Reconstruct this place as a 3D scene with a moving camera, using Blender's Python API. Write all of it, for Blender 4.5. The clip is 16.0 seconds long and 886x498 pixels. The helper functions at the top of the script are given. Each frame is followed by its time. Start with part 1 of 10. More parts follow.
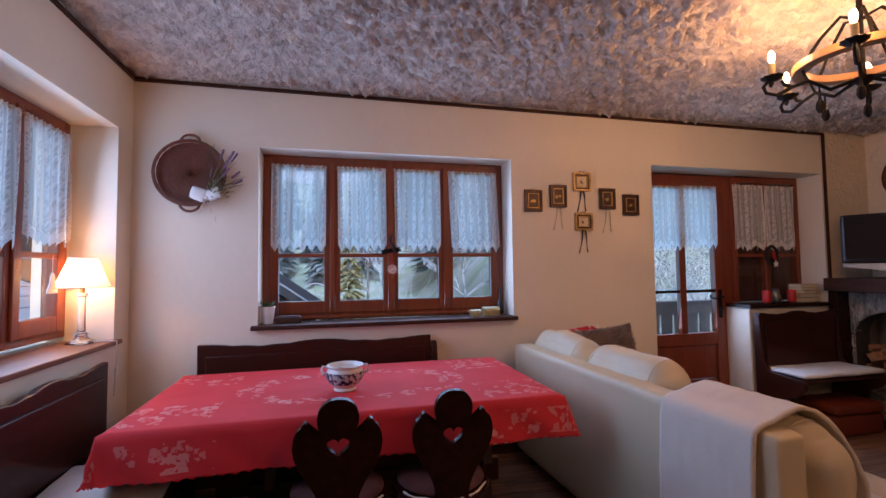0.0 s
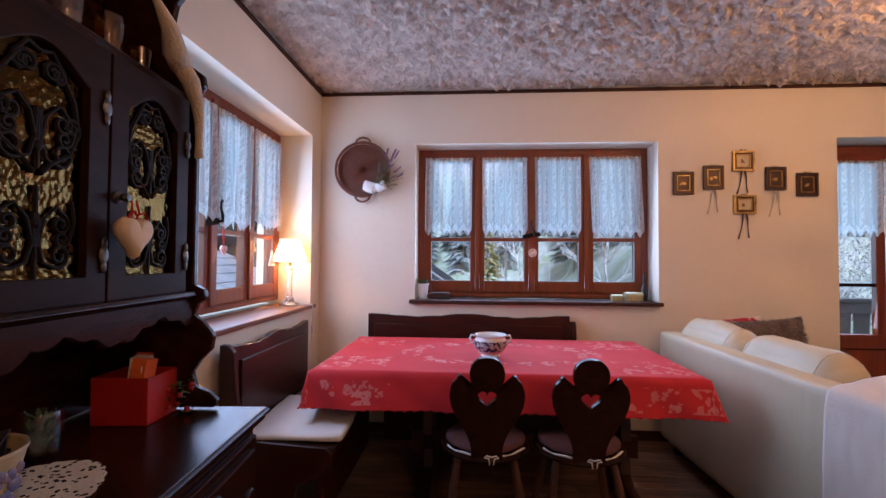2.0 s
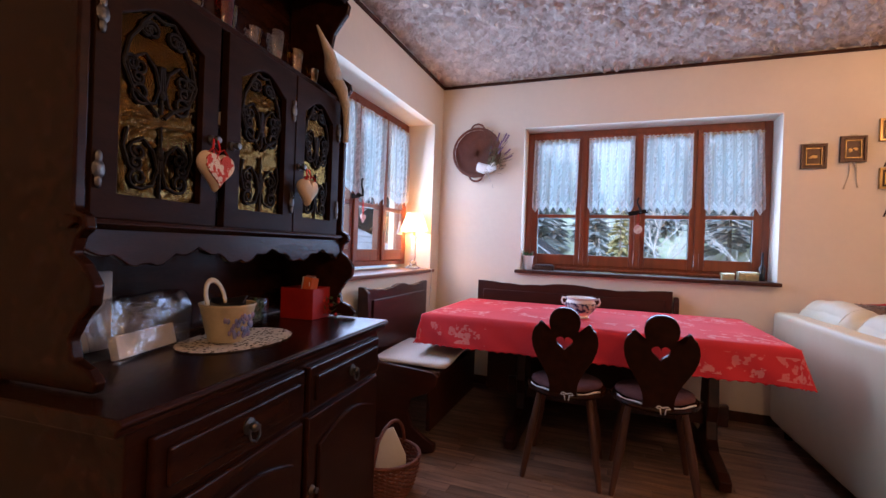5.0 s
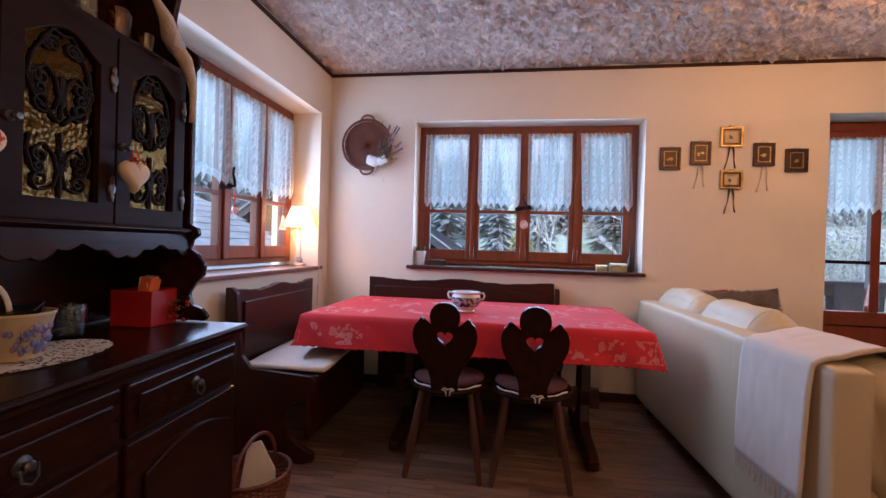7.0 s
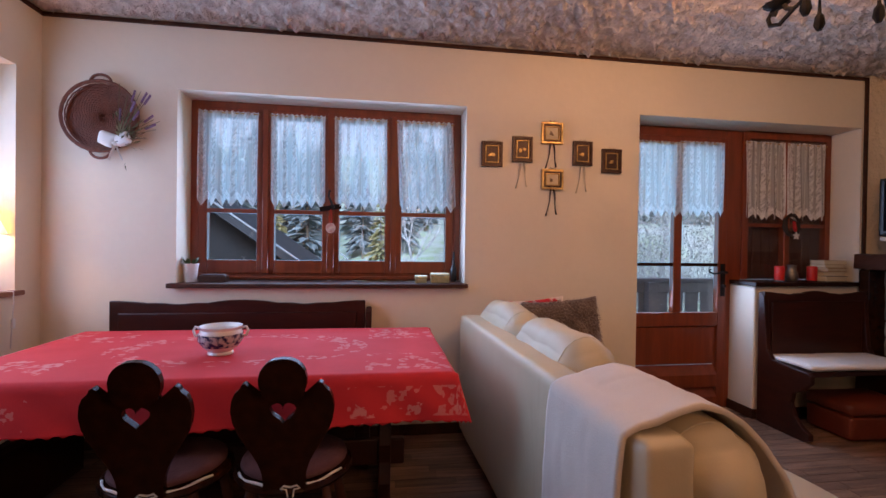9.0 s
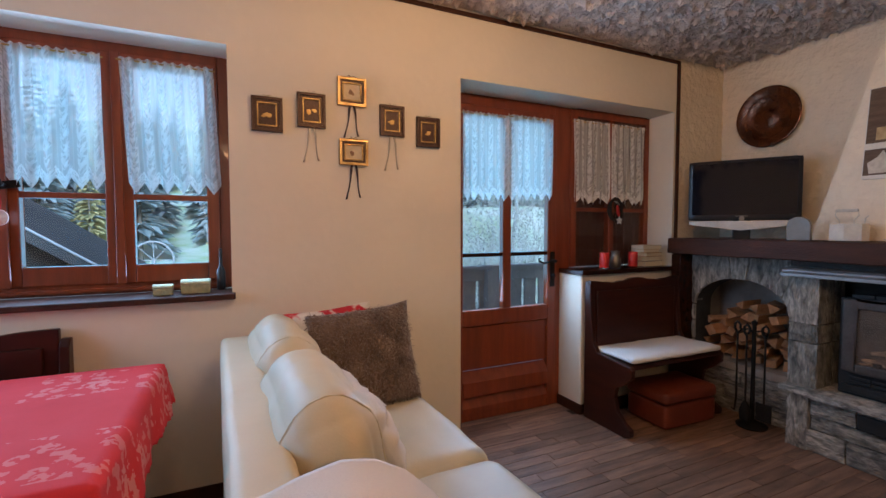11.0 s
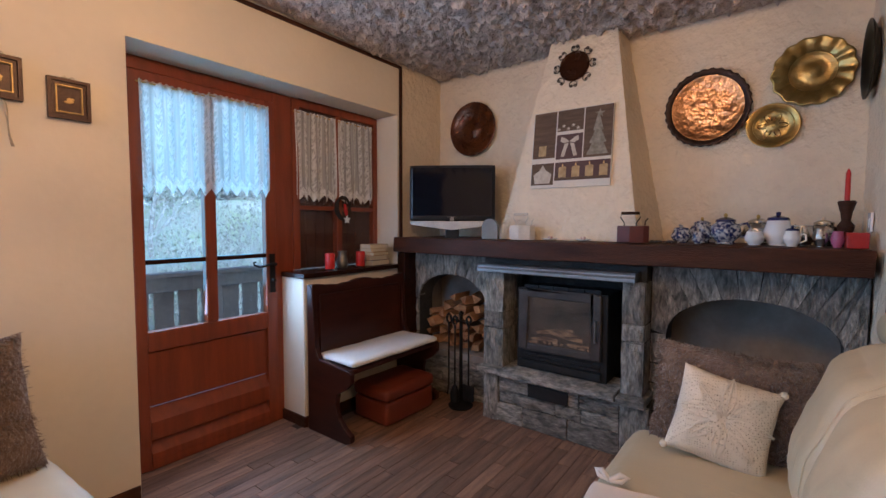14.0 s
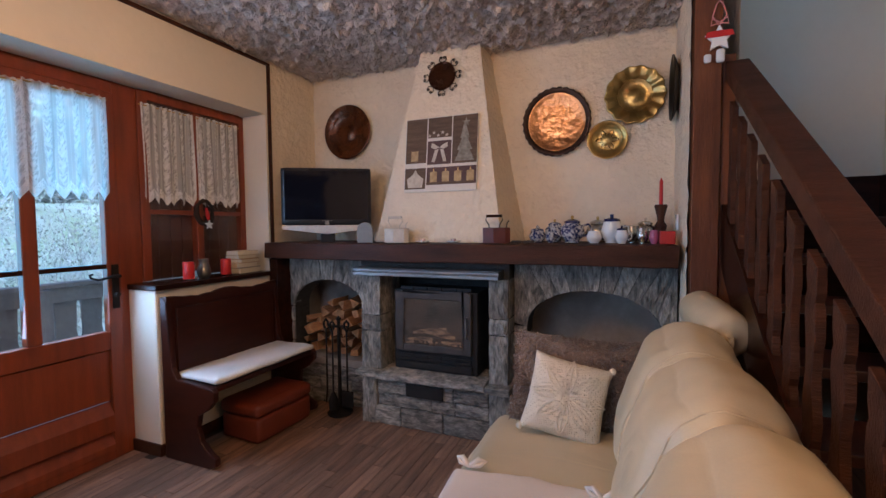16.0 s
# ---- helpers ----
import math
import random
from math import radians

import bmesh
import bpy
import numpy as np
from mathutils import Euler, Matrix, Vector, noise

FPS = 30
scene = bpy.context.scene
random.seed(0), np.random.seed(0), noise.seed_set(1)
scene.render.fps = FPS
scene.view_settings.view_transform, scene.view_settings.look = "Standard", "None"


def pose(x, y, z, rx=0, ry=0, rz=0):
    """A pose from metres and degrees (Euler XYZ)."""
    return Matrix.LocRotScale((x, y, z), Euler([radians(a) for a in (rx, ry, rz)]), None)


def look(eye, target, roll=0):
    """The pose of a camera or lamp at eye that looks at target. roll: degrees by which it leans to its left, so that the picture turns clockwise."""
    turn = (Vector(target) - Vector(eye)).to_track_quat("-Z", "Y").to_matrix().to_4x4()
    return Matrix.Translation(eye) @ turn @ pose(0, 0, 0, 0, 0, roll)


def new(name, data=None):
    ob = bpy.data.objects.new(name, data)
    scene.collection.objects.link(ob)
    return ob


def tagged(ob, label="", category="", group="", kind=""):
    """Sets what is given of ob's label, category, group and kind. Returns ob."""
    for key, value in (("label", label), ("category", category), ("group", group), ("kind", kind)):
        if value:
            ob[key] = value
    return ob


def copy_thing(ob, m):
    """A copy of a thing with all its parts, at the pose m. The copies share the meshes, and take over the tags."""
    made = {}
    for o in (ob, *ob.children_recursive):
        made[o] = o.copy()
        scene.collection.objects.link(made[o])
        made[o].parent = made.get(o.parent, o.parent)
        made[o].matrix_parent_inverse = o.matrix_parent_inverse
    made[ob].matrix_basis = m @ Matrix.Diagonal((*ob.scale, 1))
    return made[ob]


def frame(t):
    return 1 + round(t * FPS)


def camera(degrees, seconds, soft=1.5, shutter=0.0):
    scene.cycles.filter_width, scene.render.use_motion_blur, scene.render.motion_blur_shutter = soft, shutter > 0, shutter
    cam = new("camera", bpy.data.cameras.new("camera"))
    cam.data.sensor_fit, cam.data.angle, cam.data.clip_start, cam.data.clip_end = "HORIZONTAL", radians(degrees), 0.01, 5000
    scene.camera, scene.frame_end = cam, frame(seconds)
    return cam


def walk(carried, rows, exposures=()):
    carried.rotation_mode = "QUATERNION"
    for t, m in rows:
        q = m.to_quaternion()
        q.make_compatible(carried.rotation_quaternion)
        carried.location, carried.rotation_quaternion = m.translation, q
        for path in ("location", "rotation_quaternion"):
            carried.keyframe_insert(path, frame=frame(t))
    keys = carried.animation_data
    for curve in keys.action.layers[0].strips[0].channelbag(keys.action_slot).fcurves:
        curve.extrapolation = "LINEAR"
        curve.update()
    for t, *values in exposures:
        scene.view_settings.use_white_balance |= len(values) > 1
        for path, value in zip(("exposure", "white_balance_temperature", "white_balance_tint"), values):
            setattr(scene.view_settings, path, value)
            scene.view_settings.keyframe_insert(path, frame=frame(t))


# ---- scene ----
from mathutils.bvhtree import BVHTree
cam = camera(90.1, 16.0)
PATH = [
    (0, (0.265, 0.157, 1.321), (0.742, 2.097, 1.418), -0.7),
    (0.5, (0.231, 0.142, 1.313), (0.567, 2.111, 1.403), -0.4),
    (1, (0.187, 0.117, 1.294), (0.393, 2.105, 1.376), -0.1),
    (1.5, (0.188, 0.041, 1.273), (0.23, 2.039, 1.35), 0.2),
    (2, (0.215, -0.059, 1.272), (0.081, 1.936, 1.324), 0.4),
    (2.5, (0.288, -0.137, 1.278), (-0.005, 1.841, 1.303), -0.2),
    (3, (0.383, -0.213, 1.256), (-0.089, 1.73, 1.276), 0.0),
    (3.5, (0.46, -0.286, 1.226), (-0.195, 1.604, 1.24), 0.4),
    (6, (0.46, -0.434, 1.124), (-0.212, 1.45, 1.1), 3.1),
    (6.5, (0.525, -0.391, 1.127), (0.074, 1.557, 1.104), 2.5),
    (7, (0.58, -0.287, 1.141), (0.274, 1.689, 1.128), 1.7),
    (7.5, (0.661, -0.137, 1.157), (0.428, 1.849, 1.15), 1.4),
    (8, (0.748, -0.003, 1.17), (0.615, 1.993, 1.169), 1.1),
    (8.5, (0.853, 0.176, 1.2), (0.939, 2.174, 1.192), 1.0),
    (11, (1.582, 0.89, 1.284), (2.421, 2.703, 1.193), -0.1),
    (11.5, (1.674, 0.929, 1.281), (2.666, 2.662, 1.175), -0.1),
    (12, (1.765, 0.924, 1.283), (2.892, 2.572, 1.166), -0.3),
    (12.5, (1.848, 0.926, 1.305), (3.11, 2.472, 1.17), -0.2),
    (13, (1.915, 0.896, 1.307), (3.321, 2.312, 1.173), 0.2),
    (13.5, (1.957, 0.862, 1.314), (3.481, 2.152, 1.194), 0.4),
    (14, (1.988, 0.847, 1.317), (3.592, 2.036, 1.203), 0.2),
    (14.5, (2.0, 0.843, 1.315), (3.68, 1.923, 1.207), 0.0),
    (15, (2.004, 0.823, 1.317), (3.732, 1.825, 1.216), -0.1),
    (15.5, (2.008, 0.791, 1.325), (3.788, 1.697, 1.224), -0.3),
    (16, (2.012, 0.747, 1.318), (3.859, 1.508, 1.217), -0.5),
]
walk(cam, [(t, look(eye, target, roll)) for t, eye, target, roll in PATH],
     [(0.0, 0.25, 6750, 33), (2.0, 0.62, 7100, 33), (3.5, 0.85, 7050, 31), (6.0, 0.9, 7050, 31), (8.5, 0.48, 7050, 34), (11.0, 0.7, 6300, 14), (14.5, 0.95, 6130, 15), (16.0, 0.95, 6130, 17)])

# ---- world and lights ----
world = bpy.data.worlds.new("world")
scene.world = world
world.use_nodes = True
wn = world.node_tree.nodes
sky = wn.new("ShaderNodeTexSky")
sky.sky_type, sky.sun_disc = "NISHITA", False
sky.sun_elevation, sky.sun_rotation = radians(26), radians(180)
world.node_tree.links.new(sky.outputs[0], wn["Background"].inputs[0])
wn["Background"].inputs[1].default_value = 0.15
sun = new("sun", bpy.data.lights.new("sun", "SUN"))
sun.data.energy, sun.data.angle, sun.data.color = 5.0, radians(20), (0.38, 0.70, 1.0)
sun.matrix_world = look((0, -10, 5), (0, 0, 0))


def lamp(kind, name, loc, energy, color, size=0.05, target=None, size_y=None):
    ob = new(name, bpy.data.lights.new(name, kind))
    ob.data.energy, ob.data.color = energy, color
    if kind == "AREA":
        ob.data.shape, ob.data.size, ob.data.size_y = "RECTANGLE", size, size_y or size
    else:
        ob.data.shadow_soft_size = size
    ob.matrix_world = look(loc, target) if target else Matrix.Translation(loc)
    return ob


DAY = (0.38, 0.6, 0.95)
SKYB = (0.17, 0.58, 0.92)
lamp("AREA", "daylight_window_1", (0.67, 3.345, 1.56), 14, DAY, 1.6, (0.67, 0, 1.2), 1.0)
lamp("AREA", "daylight_window_2", (-1.09, 2.2, 1.56), 16, DAY, 1.5, (2, 2.2, 1.2), 1.0)
lamp("AREA", "daylight_door", (3.24, 3.36, 1.4), 10, DAY, 0.65, (3.24, 0, 0.8), 1.25)
lamp("AREA", "skylight_window_1", (0.67, 3.56, 1.6), 8.5, SKYB, 1.6, (0.67, 0, 1.4), 1.0)
lamp("AREA", "skylight_window_2", (-1.32, 2.2, 1.6), 8, SKYB, 1.6, (2, 2.2, 1.4), 1.0)
lamp("AREA", "skylight_door", (3.24, 3.6, 1.5), 6, SKYB, 0.75, (3.24, 0, 1.2), 1.2)

# ---- building helpers ----
ORG = {}


def bmx():
    return bmesh.new()


def box(bm, x0, x1, y0, y1, z0, z1, m=None):
    v = [bm.verts.new(m @ Vector(p) if m else p) for p in ((x0, y0, z0), (x1, y0, z0), (x1, y1, z0), (x0, y1, z0), (x0, y0, z1), (x1, y0, z1), (x1, y1, z1), (x0, y1, z1))]
    for f in ((0, 3, 2, 1), (4, 5, 6, 7), (0, 1, 5, 4), (1, 2, 6, 5), (2, 3, 7, 6), (3, 0, 4, 7)):
        bm.faces.new([v[i] for i in f])
    return v


def basis(d):
    d = Vector(d).normalized()
    a = Vector((0, 0, 1)) if abs(d.z) < 0.9 else Vector((1, 0, 0))
    u = d.cross(a).normalized()
    return u, d.cross(u).normalized()


def tube(bm, pts, r, n=8, flat=1.0):
    """A round bar through the points; r one radius or one for each point."""
    pts = [Vector(p) for p in pts]
    rs = r if isinstance(r, (list, tuple)) else [r] * len(pts)
    rings, u = [], None
    for i, p in enumerate(pts):
        d = (pts[min(i + 1, len(pts) - 1)] - pts[max(i - 1, 0)]).normalized()
        if u is None:
            u = basis(d)[0]
        u = (u - d * u.dot(d)).normalized()
        w = d.cross(u)
        rings.append([bm.verts.new(p + rs[i] * (u * math.cos(2 * math.pi * k / n) + w * flat * math.sin(2 * math.pi * k / n))) for k in range(n)])
    for a, b in zip(rings, rings[1:]):
        for k in range(n):
            bm.faces.new((a[k], a[(k + 1) % n], b[(k + 1) % n], b[k]))
    bm.faces.new(rings[0][::-1])
    bm.faces.new(rings[-1])


def lathe(bm, c, prof, n=24, axis=(0, 0, 1), squash=1.0):
    """A turned shape: prof is rows of (radius, height) along the axis from c."""
    a = Vector(axis).normalized()
    u = Vector((1, 0, 0)) if abs(a.x) < 0.9 else Vector((0, 1, 0))
    u = (u - a * u.dot(a)).normalized()
    w = a.cross(u)
    c, rings = Vector(c), []
    for r, h in prof:
        rings.append([bm.verts.new(c + a * h + max(r, 1e-4) * (u * math.cos(2 * math.pi * k / n) + w * squash * math.sin(2 * math.pi * k / n))) for k in range(n)])
    for p, q in zip(rings, rings[1:]):
        for k in range(n):
            bm.faces.new((p[k], p[(k + 1) % n], q[(k + 1) % n], q[k]))
    bm.faces.new(rings[0][::-1])
    bm.faces.new(rings[-1])


def slab(bm, outline, m, th):
    """A board cut to an outline in x and y, th thick along z, laid by the matrix m."""
    a = [bm.verts.new(m @ Vector((x, y, 0))) for x, y in outline]
    b = [bm.verts.new(m @ Vector((x, y, th))) for x, y in outline]
    bm.faces.new(a[::-1])
    bm.faces.new(b)
    n = len(a)
    for i in range(n):
        bm.faces.new((a[i], a[(i + 1) % n], b[(i + 1) % n], b[i]))


def frame_board(bm, outer, inner, m, th):
    """A board with a hole: both outlines have the same number of points."""
    n = len(outer)
    vs = [[bm.verts.new(m @ Vector((x, y, z))) for x, y in o] for o in (outer, inner) for z in (0, th)]
    a, b, c, d = vs
    for i in range(n):
        j = (i + 1) % n
        bm.faces.new((a[j], a[i], c[i], c[j]))
        bm.faces.new((b[i], b[j], d[j], d[i]))
        bm.faces.new((a[i], a[j], b[j], b[i]))
        bm.faces.new((c[j], c[i], d[i], d[j]))


def ellip(bm, c, rx, ry, rz, n=16, k=10):
    prof = []
    c = Vector(c)
    rings = []
    for i in range(1, k):
        th = math.pi * i / k
        rings.append([bm.verts.new(c + Vector((rx * math.sin(th) * math.cos(2 * math.pi * j / n), ry * math.sin(th) * math.sin(2 * math.pi * j / n), -rz * math.cos(th)))) for j in range(n)])
    lo, hi = bm.verts.new(c + Vector((0, 0, -rz))), bm.verts.new(c + Vector((0, 0, rz)))
    for p, q in zip(rings, rings[1:]):
        for j in range(n):
            bm.faces.new((p[j], p[(j + 1) % n], q[(j + 1) % n], q[j]))
    for j in range(n):
        bm.faces.new((lo, rings[0][(j + 1) % n], rings[0][j]))
        bm.faces.new((hi, rings[-1][j], rings[-1][(j + 1) % n]))


def soft(bm, m, sx, sy, sz, r=0.06, n=14, puff=0.0, lump=0.0, seed=0.0):
    """An upholstered block of the given size round m's origin, with rounded edges, bulging sides and lumps."""
    faces = []
    half = Vector((sx / 2, sy / 2, sz / 2))
    inner = Vector([max(h - r, 0.001) for h in half])
    cache = {}

    def vert(p):
        key = (round(p.x, 4), round(p.y, 4), round(p.z, 4))
        if key not in cache:
            q = Vector([p[i] * half[i] for i in range(3)])
            c = Vector([max(-inner[i], min(inner[i], q[i])) for i in range(3)])
            d = q - c
            if d.length > 1e-6:
                q = c + d.normalized() * min(r, max(half))
            b = Vector([p[i] * puff * (1 - p[(i + 1) % 3] ** 2) * (1 - p[(i + 2) % 3] ** 2) for i in range(3)])
            if lump:
                w = noise.noise_vector(q * 5 + Vector((seed, 0, seed))) * lump + noise.noise_vector(q * 14 + Vector((seed, 3, 0))) * lump * 0.4
                b += w
            cache[key] = bm.verts.new(m @ (q + b))
        return cache[key]

    s = [math.sin(math.pi * (i / n - 0.5)) * 0.5 + (2 * i / n - 1) * 0.5 for i in range(n + 1)]
    for ax in range(3):
        for sign in (-1, 1):
            for i in range(n):
                for j in range(n):
                    q = []
                    for a, b in ((i, j), (i + 1, j), (i + 1, j + 1), (i, j + 1)):
                        p = [0, 0, 0]
                        p[ax], p[(ax + 1) % 3], p[(ax + 2) % 3] = sign, s[a], s[b]
                        q.append(vert(Vector(p)))
                    bm.faces.new(q if sign > 0 else q[::-1])


def pillow(bm, m, w, h, t, n=20, p=3.0, lump=0.004, seed=0.0, edge=0.006, ears=0.06):
    """A scatter cushion, w by h, t thick, in m's x and y."""
    grids = []
    for side in (1, -1):
        g = []
        for i in range(n + 1):
            row = []
            for j in range(n + 1):
                u, v = 2 * i / n - 1, 2 * j / n - 1
                pull = 1 - ears * (1 - u * u * v * v) * (1 - (1 - abs(u)) * (1 - abs(v)))
                z = side * (t / 2 * math.sqrt(max(0, (1 - abs(u) ** p) * (1 - abs(v) ** p))) + edge * 0.5)
                q = Vector((u * w / 2 * pull, v * h / 2 * pull, z))
                q += noise.noise_vector(Vector((u * 3 + seed, v * 3, side))) * lump * (1 + 2 * (1 - abs(u)) * (1 - abs(v)))
                if i in (0, n) or j in (0, n):
                    q.z = side * edge * 0.5
                row.append(bm.verts.new(m @ q))
            g.append(row)
        grids.append(g)
        for i in range(n):
            for j in range(n):
                f = (g[i][j], g[i + 1][j], g[i + 1][j + 1], g[i][j + 1])
                bm.faces.new(f if side > 0 else f[::-1])
    a, b = grids
    rim = [(i, 0) for i in range(n)] + [(n, j) for j in range(n)] + [(i, n) for i in range(n, 0, -1)] + [(0, j) for j in range(n, 0, -1)]
    for k in range(len(rim)):
        (i, j), (i2, j2) = rim[k], rim[(k + 1) % len(rim)]
        bm.faces.new((a[i][j], b[i][j], b[i2][j2], a[i2][j2]))


def part(name, bm, material, parent=None, label="", bevel=0.0, smooth=False, kind="", category="", segs=2):
    """One mesh object from a bmesh made in world coordinates, under its thing or part."""
    org = Vector((0, 0, 0)) if parent is None else ORG[parent]
    bmesh.ops.remove_doubles(bm, verts=bm.verts, dist=1e-5) if len(bm.verts) < 20000 and not smooth else None
    bmesh.ops.recalc_face_normals(bm, faces=bm.faces)
    if parent is not None:
        bmesh.ops.translate(bm, verts=bm.verts, vec=-org)
    me = bpy.data.meshes.new(name)
    bm.to_mesh(me)
    bm.free()
    for mm in material if isinstance(material, (list, tuple)) else [material]:
        me.materials.append(mm)
    if smooth:
        me.polygons.foreach_set("use_smooth", [True] * len(me.polygons))
        if smooth == "auto":
            me.set_sharp_from_angle(angle=radians(40))
    ob = new(name, me)
    if parent is not None:
        ob.parent = parent
    ORG[ob] = org
    if bevel:
        mod = ob.modifiers.new("bevel", "BEVEL")
        mod.width, mod.segments, mod.limit_method, mod.angle_limit = bevel, segs, "ANGLE", radians(40)
        mod.harden_normals = False
    return tagged(ob, label, category, "", kind)


def thing(name, loc, label, category, group="", kind=""):
    ob = new(name)
    ob.location = loc
    ORG[ob] = Vector(loc)
    ob.empty_display_size = 0.1
    return tagged(ob, label, category, group, kind)


def rebase(bm_ob, loc):
    """Moves a lone mesh's origin to its base."""
    loc = Vector(loc)
    bm_ob.data.transform(Matrix.Translation(-loc))
    bm_ob.location = loc
    return bm_ob


def solo(name, bm, material, loc, label, category, group="", kind="", **kw):
    return tagged(rebase(part(name, bm, material, None, **kw), loc), label, category, group, kind)

# ---- materials ----
def mat(name, base, second=None, scale=6.0, mix=0.5, rough=0.6, rough2=None, metal=0.0, bump=0.0, bscale=60.0, stretch=(1, 1, 1), fine=0.15, coat=0.0, detail=6.0, island=0.0, obj=0.0, sheen=0.0, dist=0.01, sub=0.0, distort=0.0, spec=0.5):
    """A surface of two tones in large patches, fine grain over them and a fine relief."""
    m = bpy.data.materials.new(name)
    m.use_nodes = True
    nt = m.node_tree
    b = nt.nodes["Principled BSDF"]
    tc, mp = nt.nodes.new("ShaderNodeTexCoord"), nt.nodes.new("ShaderNodeMapping")
    mp.inputs["Scale"].default_value = stretch
    nt.links.new(tc.outputs["Object"], mp.inputs[0])
    src = mp.outputs[0]
    if obj:
        info, add, mul = nt.nodes.new("ShaderNodeObjectInfo"), nt.nodes.new("ShaderNodeVectorMath"), nt.nodes.new("ShaderNodeMath")
        mul.operation, mul.inputs[1].default_value = "MULTIPLY", 37.0
        nt.links.new(info.outputs["Random"], mul.inputs[0])
        nt.links.new(src, add.inputs[0])
        nt.links.new(mul.outputs[0], add.inputs[1])
        src = add.outputs[0]
    second = second or tuple(c * 0.75 for c in base)

    def tex(sc, det=detail):
        t = nt.nodes.new("ShaderNodeTexNoise")
        t.inputs["Scale"].default_value, t.inputs["Detail"].default_value, t.inputs["Distortion"].default_value = sc, det, distort
        nt.links.new(src, t.inputs["Vector"])
        return t.outputs[0]

    big, small = tex(scale), tex(bscale)
    ramp = nt.nodes.new("ShaderNodeMapRange")
    ramp.inputs[1].default_value, ramp.inputs[2].default_value = 0.5 - mix * 0.5, 0.5 + mix * 0.5
    nt.links.new(big, ramp.inputs[0])
    mx = nt.nodes.new("ShaderNodeMix")
    mx.data_type = "RGBA"
    mx.inputs[6].default_value, mx.inputs[7].default_value = (*base, 1), (*second, 1)
    nt.links.new(ramp.outputs[0], mx.inputs[0])
    hsv = nt.nodes.new("ShaderNodeHueSaturation")
    val = nt.nodes.new("ShaderNodeMapRange")
    val.inputs[3].default_value, val.inputs[4].default_value = 1 - fine, 1 + fine
    nt.links.new(small, val.inputs[0])
    last = val.outputs[0]
    if island or obj:
        src2 = nt.nodes.new("ShaderNodeObjectInfo").outputs["Random"] if obj else nt.nodes.new("ShaderNodeNewGeometry").outputs["Random Per Island"]
        r, mu = nt.nodes.new("ShaderNodeMapRange"), nt.nodes.new("ShaderNodeMath")
        r.inputs[3].default_value, r.inputs[4].default_value = 1 - (island or obj), 1 + (island or obj)
        mu.operation = "MULTIPLY"
        nt.links.new(src2, r.inputs[0])
        nt.links.new(r.outputs[0], mu.inputs[0])
        nt.links.new(last, mu.inputs[1])
        last = mu.outputs[0]
    nt.links.new(last, hsv.inputs["Value"])
    nt.links.new(mx.outputs[2], hsv.inputs["Color"])
    nt.links.new(hsv.outputs[0], b.inputs["Base Color"])
    rr = nt.nodes.new("ShaderNodeMapRange")
    rr.inputs[3].default_value, rr.inputs[4].default_value = rough, rough2 if rough2 is not None else min(1, rough * 1.25)
    nt.links.new(big, rr.inputs[0])
    nt.links.new(rr.outputs[0], b.inputs["Roughness"])
    b.inputs["Metallic"].default_value = metal
    b.inputs["Specular IOR Level"].default_value = spec
    b.inputs["Coat Weight"].default_value = coat
    b.inputs["Sheen Weight"].default_value = sheen
    if sub:
        b.inputs["Subsurface Weight"].default_value = sub
        b.inputs["Subsurface Radius"].default_value = (0.02, 0.02, 0.02)
    if bump:
        bp = nt.nodes.new("ShaderNodeBump")
        bp.inputs["Strength"].default_value, bp.inputs["Distance"].default_value = bump, dist
        nt.links.new(small, bp.inputs["Height"])
        nt.links.new(bp.outputs[0], b.inputs["Normal"])
    return m


def glow(name, color, strength):
    m = mat(name, color)
    b = m.node_tree.nodes["Principled BSDF"]
    b.inputs["Emission Color"].default_value, b.inputs["Emission Strength"].default_value = (*color, 1), strength
    return m


def glass(name, color=(1, 1, 1), rough=0.0, ior=1.45, thin=True):
    m = bpy.data.materials.new(name)
    m.use_nodes = True
    nt = m.node_tree
    if thin:
        nt.nodes.remove(nt.nodes["Principled BSDF"])
        t, g, mx, fr = nt.nodes.new("ShaderNodeBsdfTransparent"), nt.nodes.new("ShaderNodeBsdfGlossy"), nt.nodes.new("ShaderNodeMixShader"), nt.nodes.new("ShaderNodeLayerWeight")
        t.inputs[0].default_value, g.inputs["Roughness"].default_value, fr.inputs[0].default_value = (*color, 1), rough, 0.5
        f0 = ((ior - 1) / (ior + 1)) ** 2
        pw, ma = nt.nodes.new("ShaderNodeMath"), nt.nodes.new("ShaderNodeMath")
        pw.operation, pw.inputs[1].default_value = "POWER", 5.0
        ma.operation, ma.inputs[1].default_value, ma.inputs[2].default_value = "MULTIPLY_ADD", 1 - f0, f0
        nt.links.new(fr.outputs["Facing"], pw.inputs[0])
        nt.links.new(pw.outputs[0], ma.inputs[0])
        nt.links.new(ma.outputs[0], mx.inputs[0])
        nt.links.new(t.outputs[0], mx.inputs[1])
        nt.links.new(g.outputs[0], mx.inputs[2])
        nt.links.new(mx.outputs[0], nt.nodes["Material Output"].inputs[0])
    else:
        b = nt.nodes["Principled BSDF"]
        b.inputs["Base Color"].default_value, b.inputs["Roughness"].default_value = (*color, 1), rough
        b.inputs["Transmission Weight"].default_value, b.inputs["IOR"].default_value = 1, ior
    return m


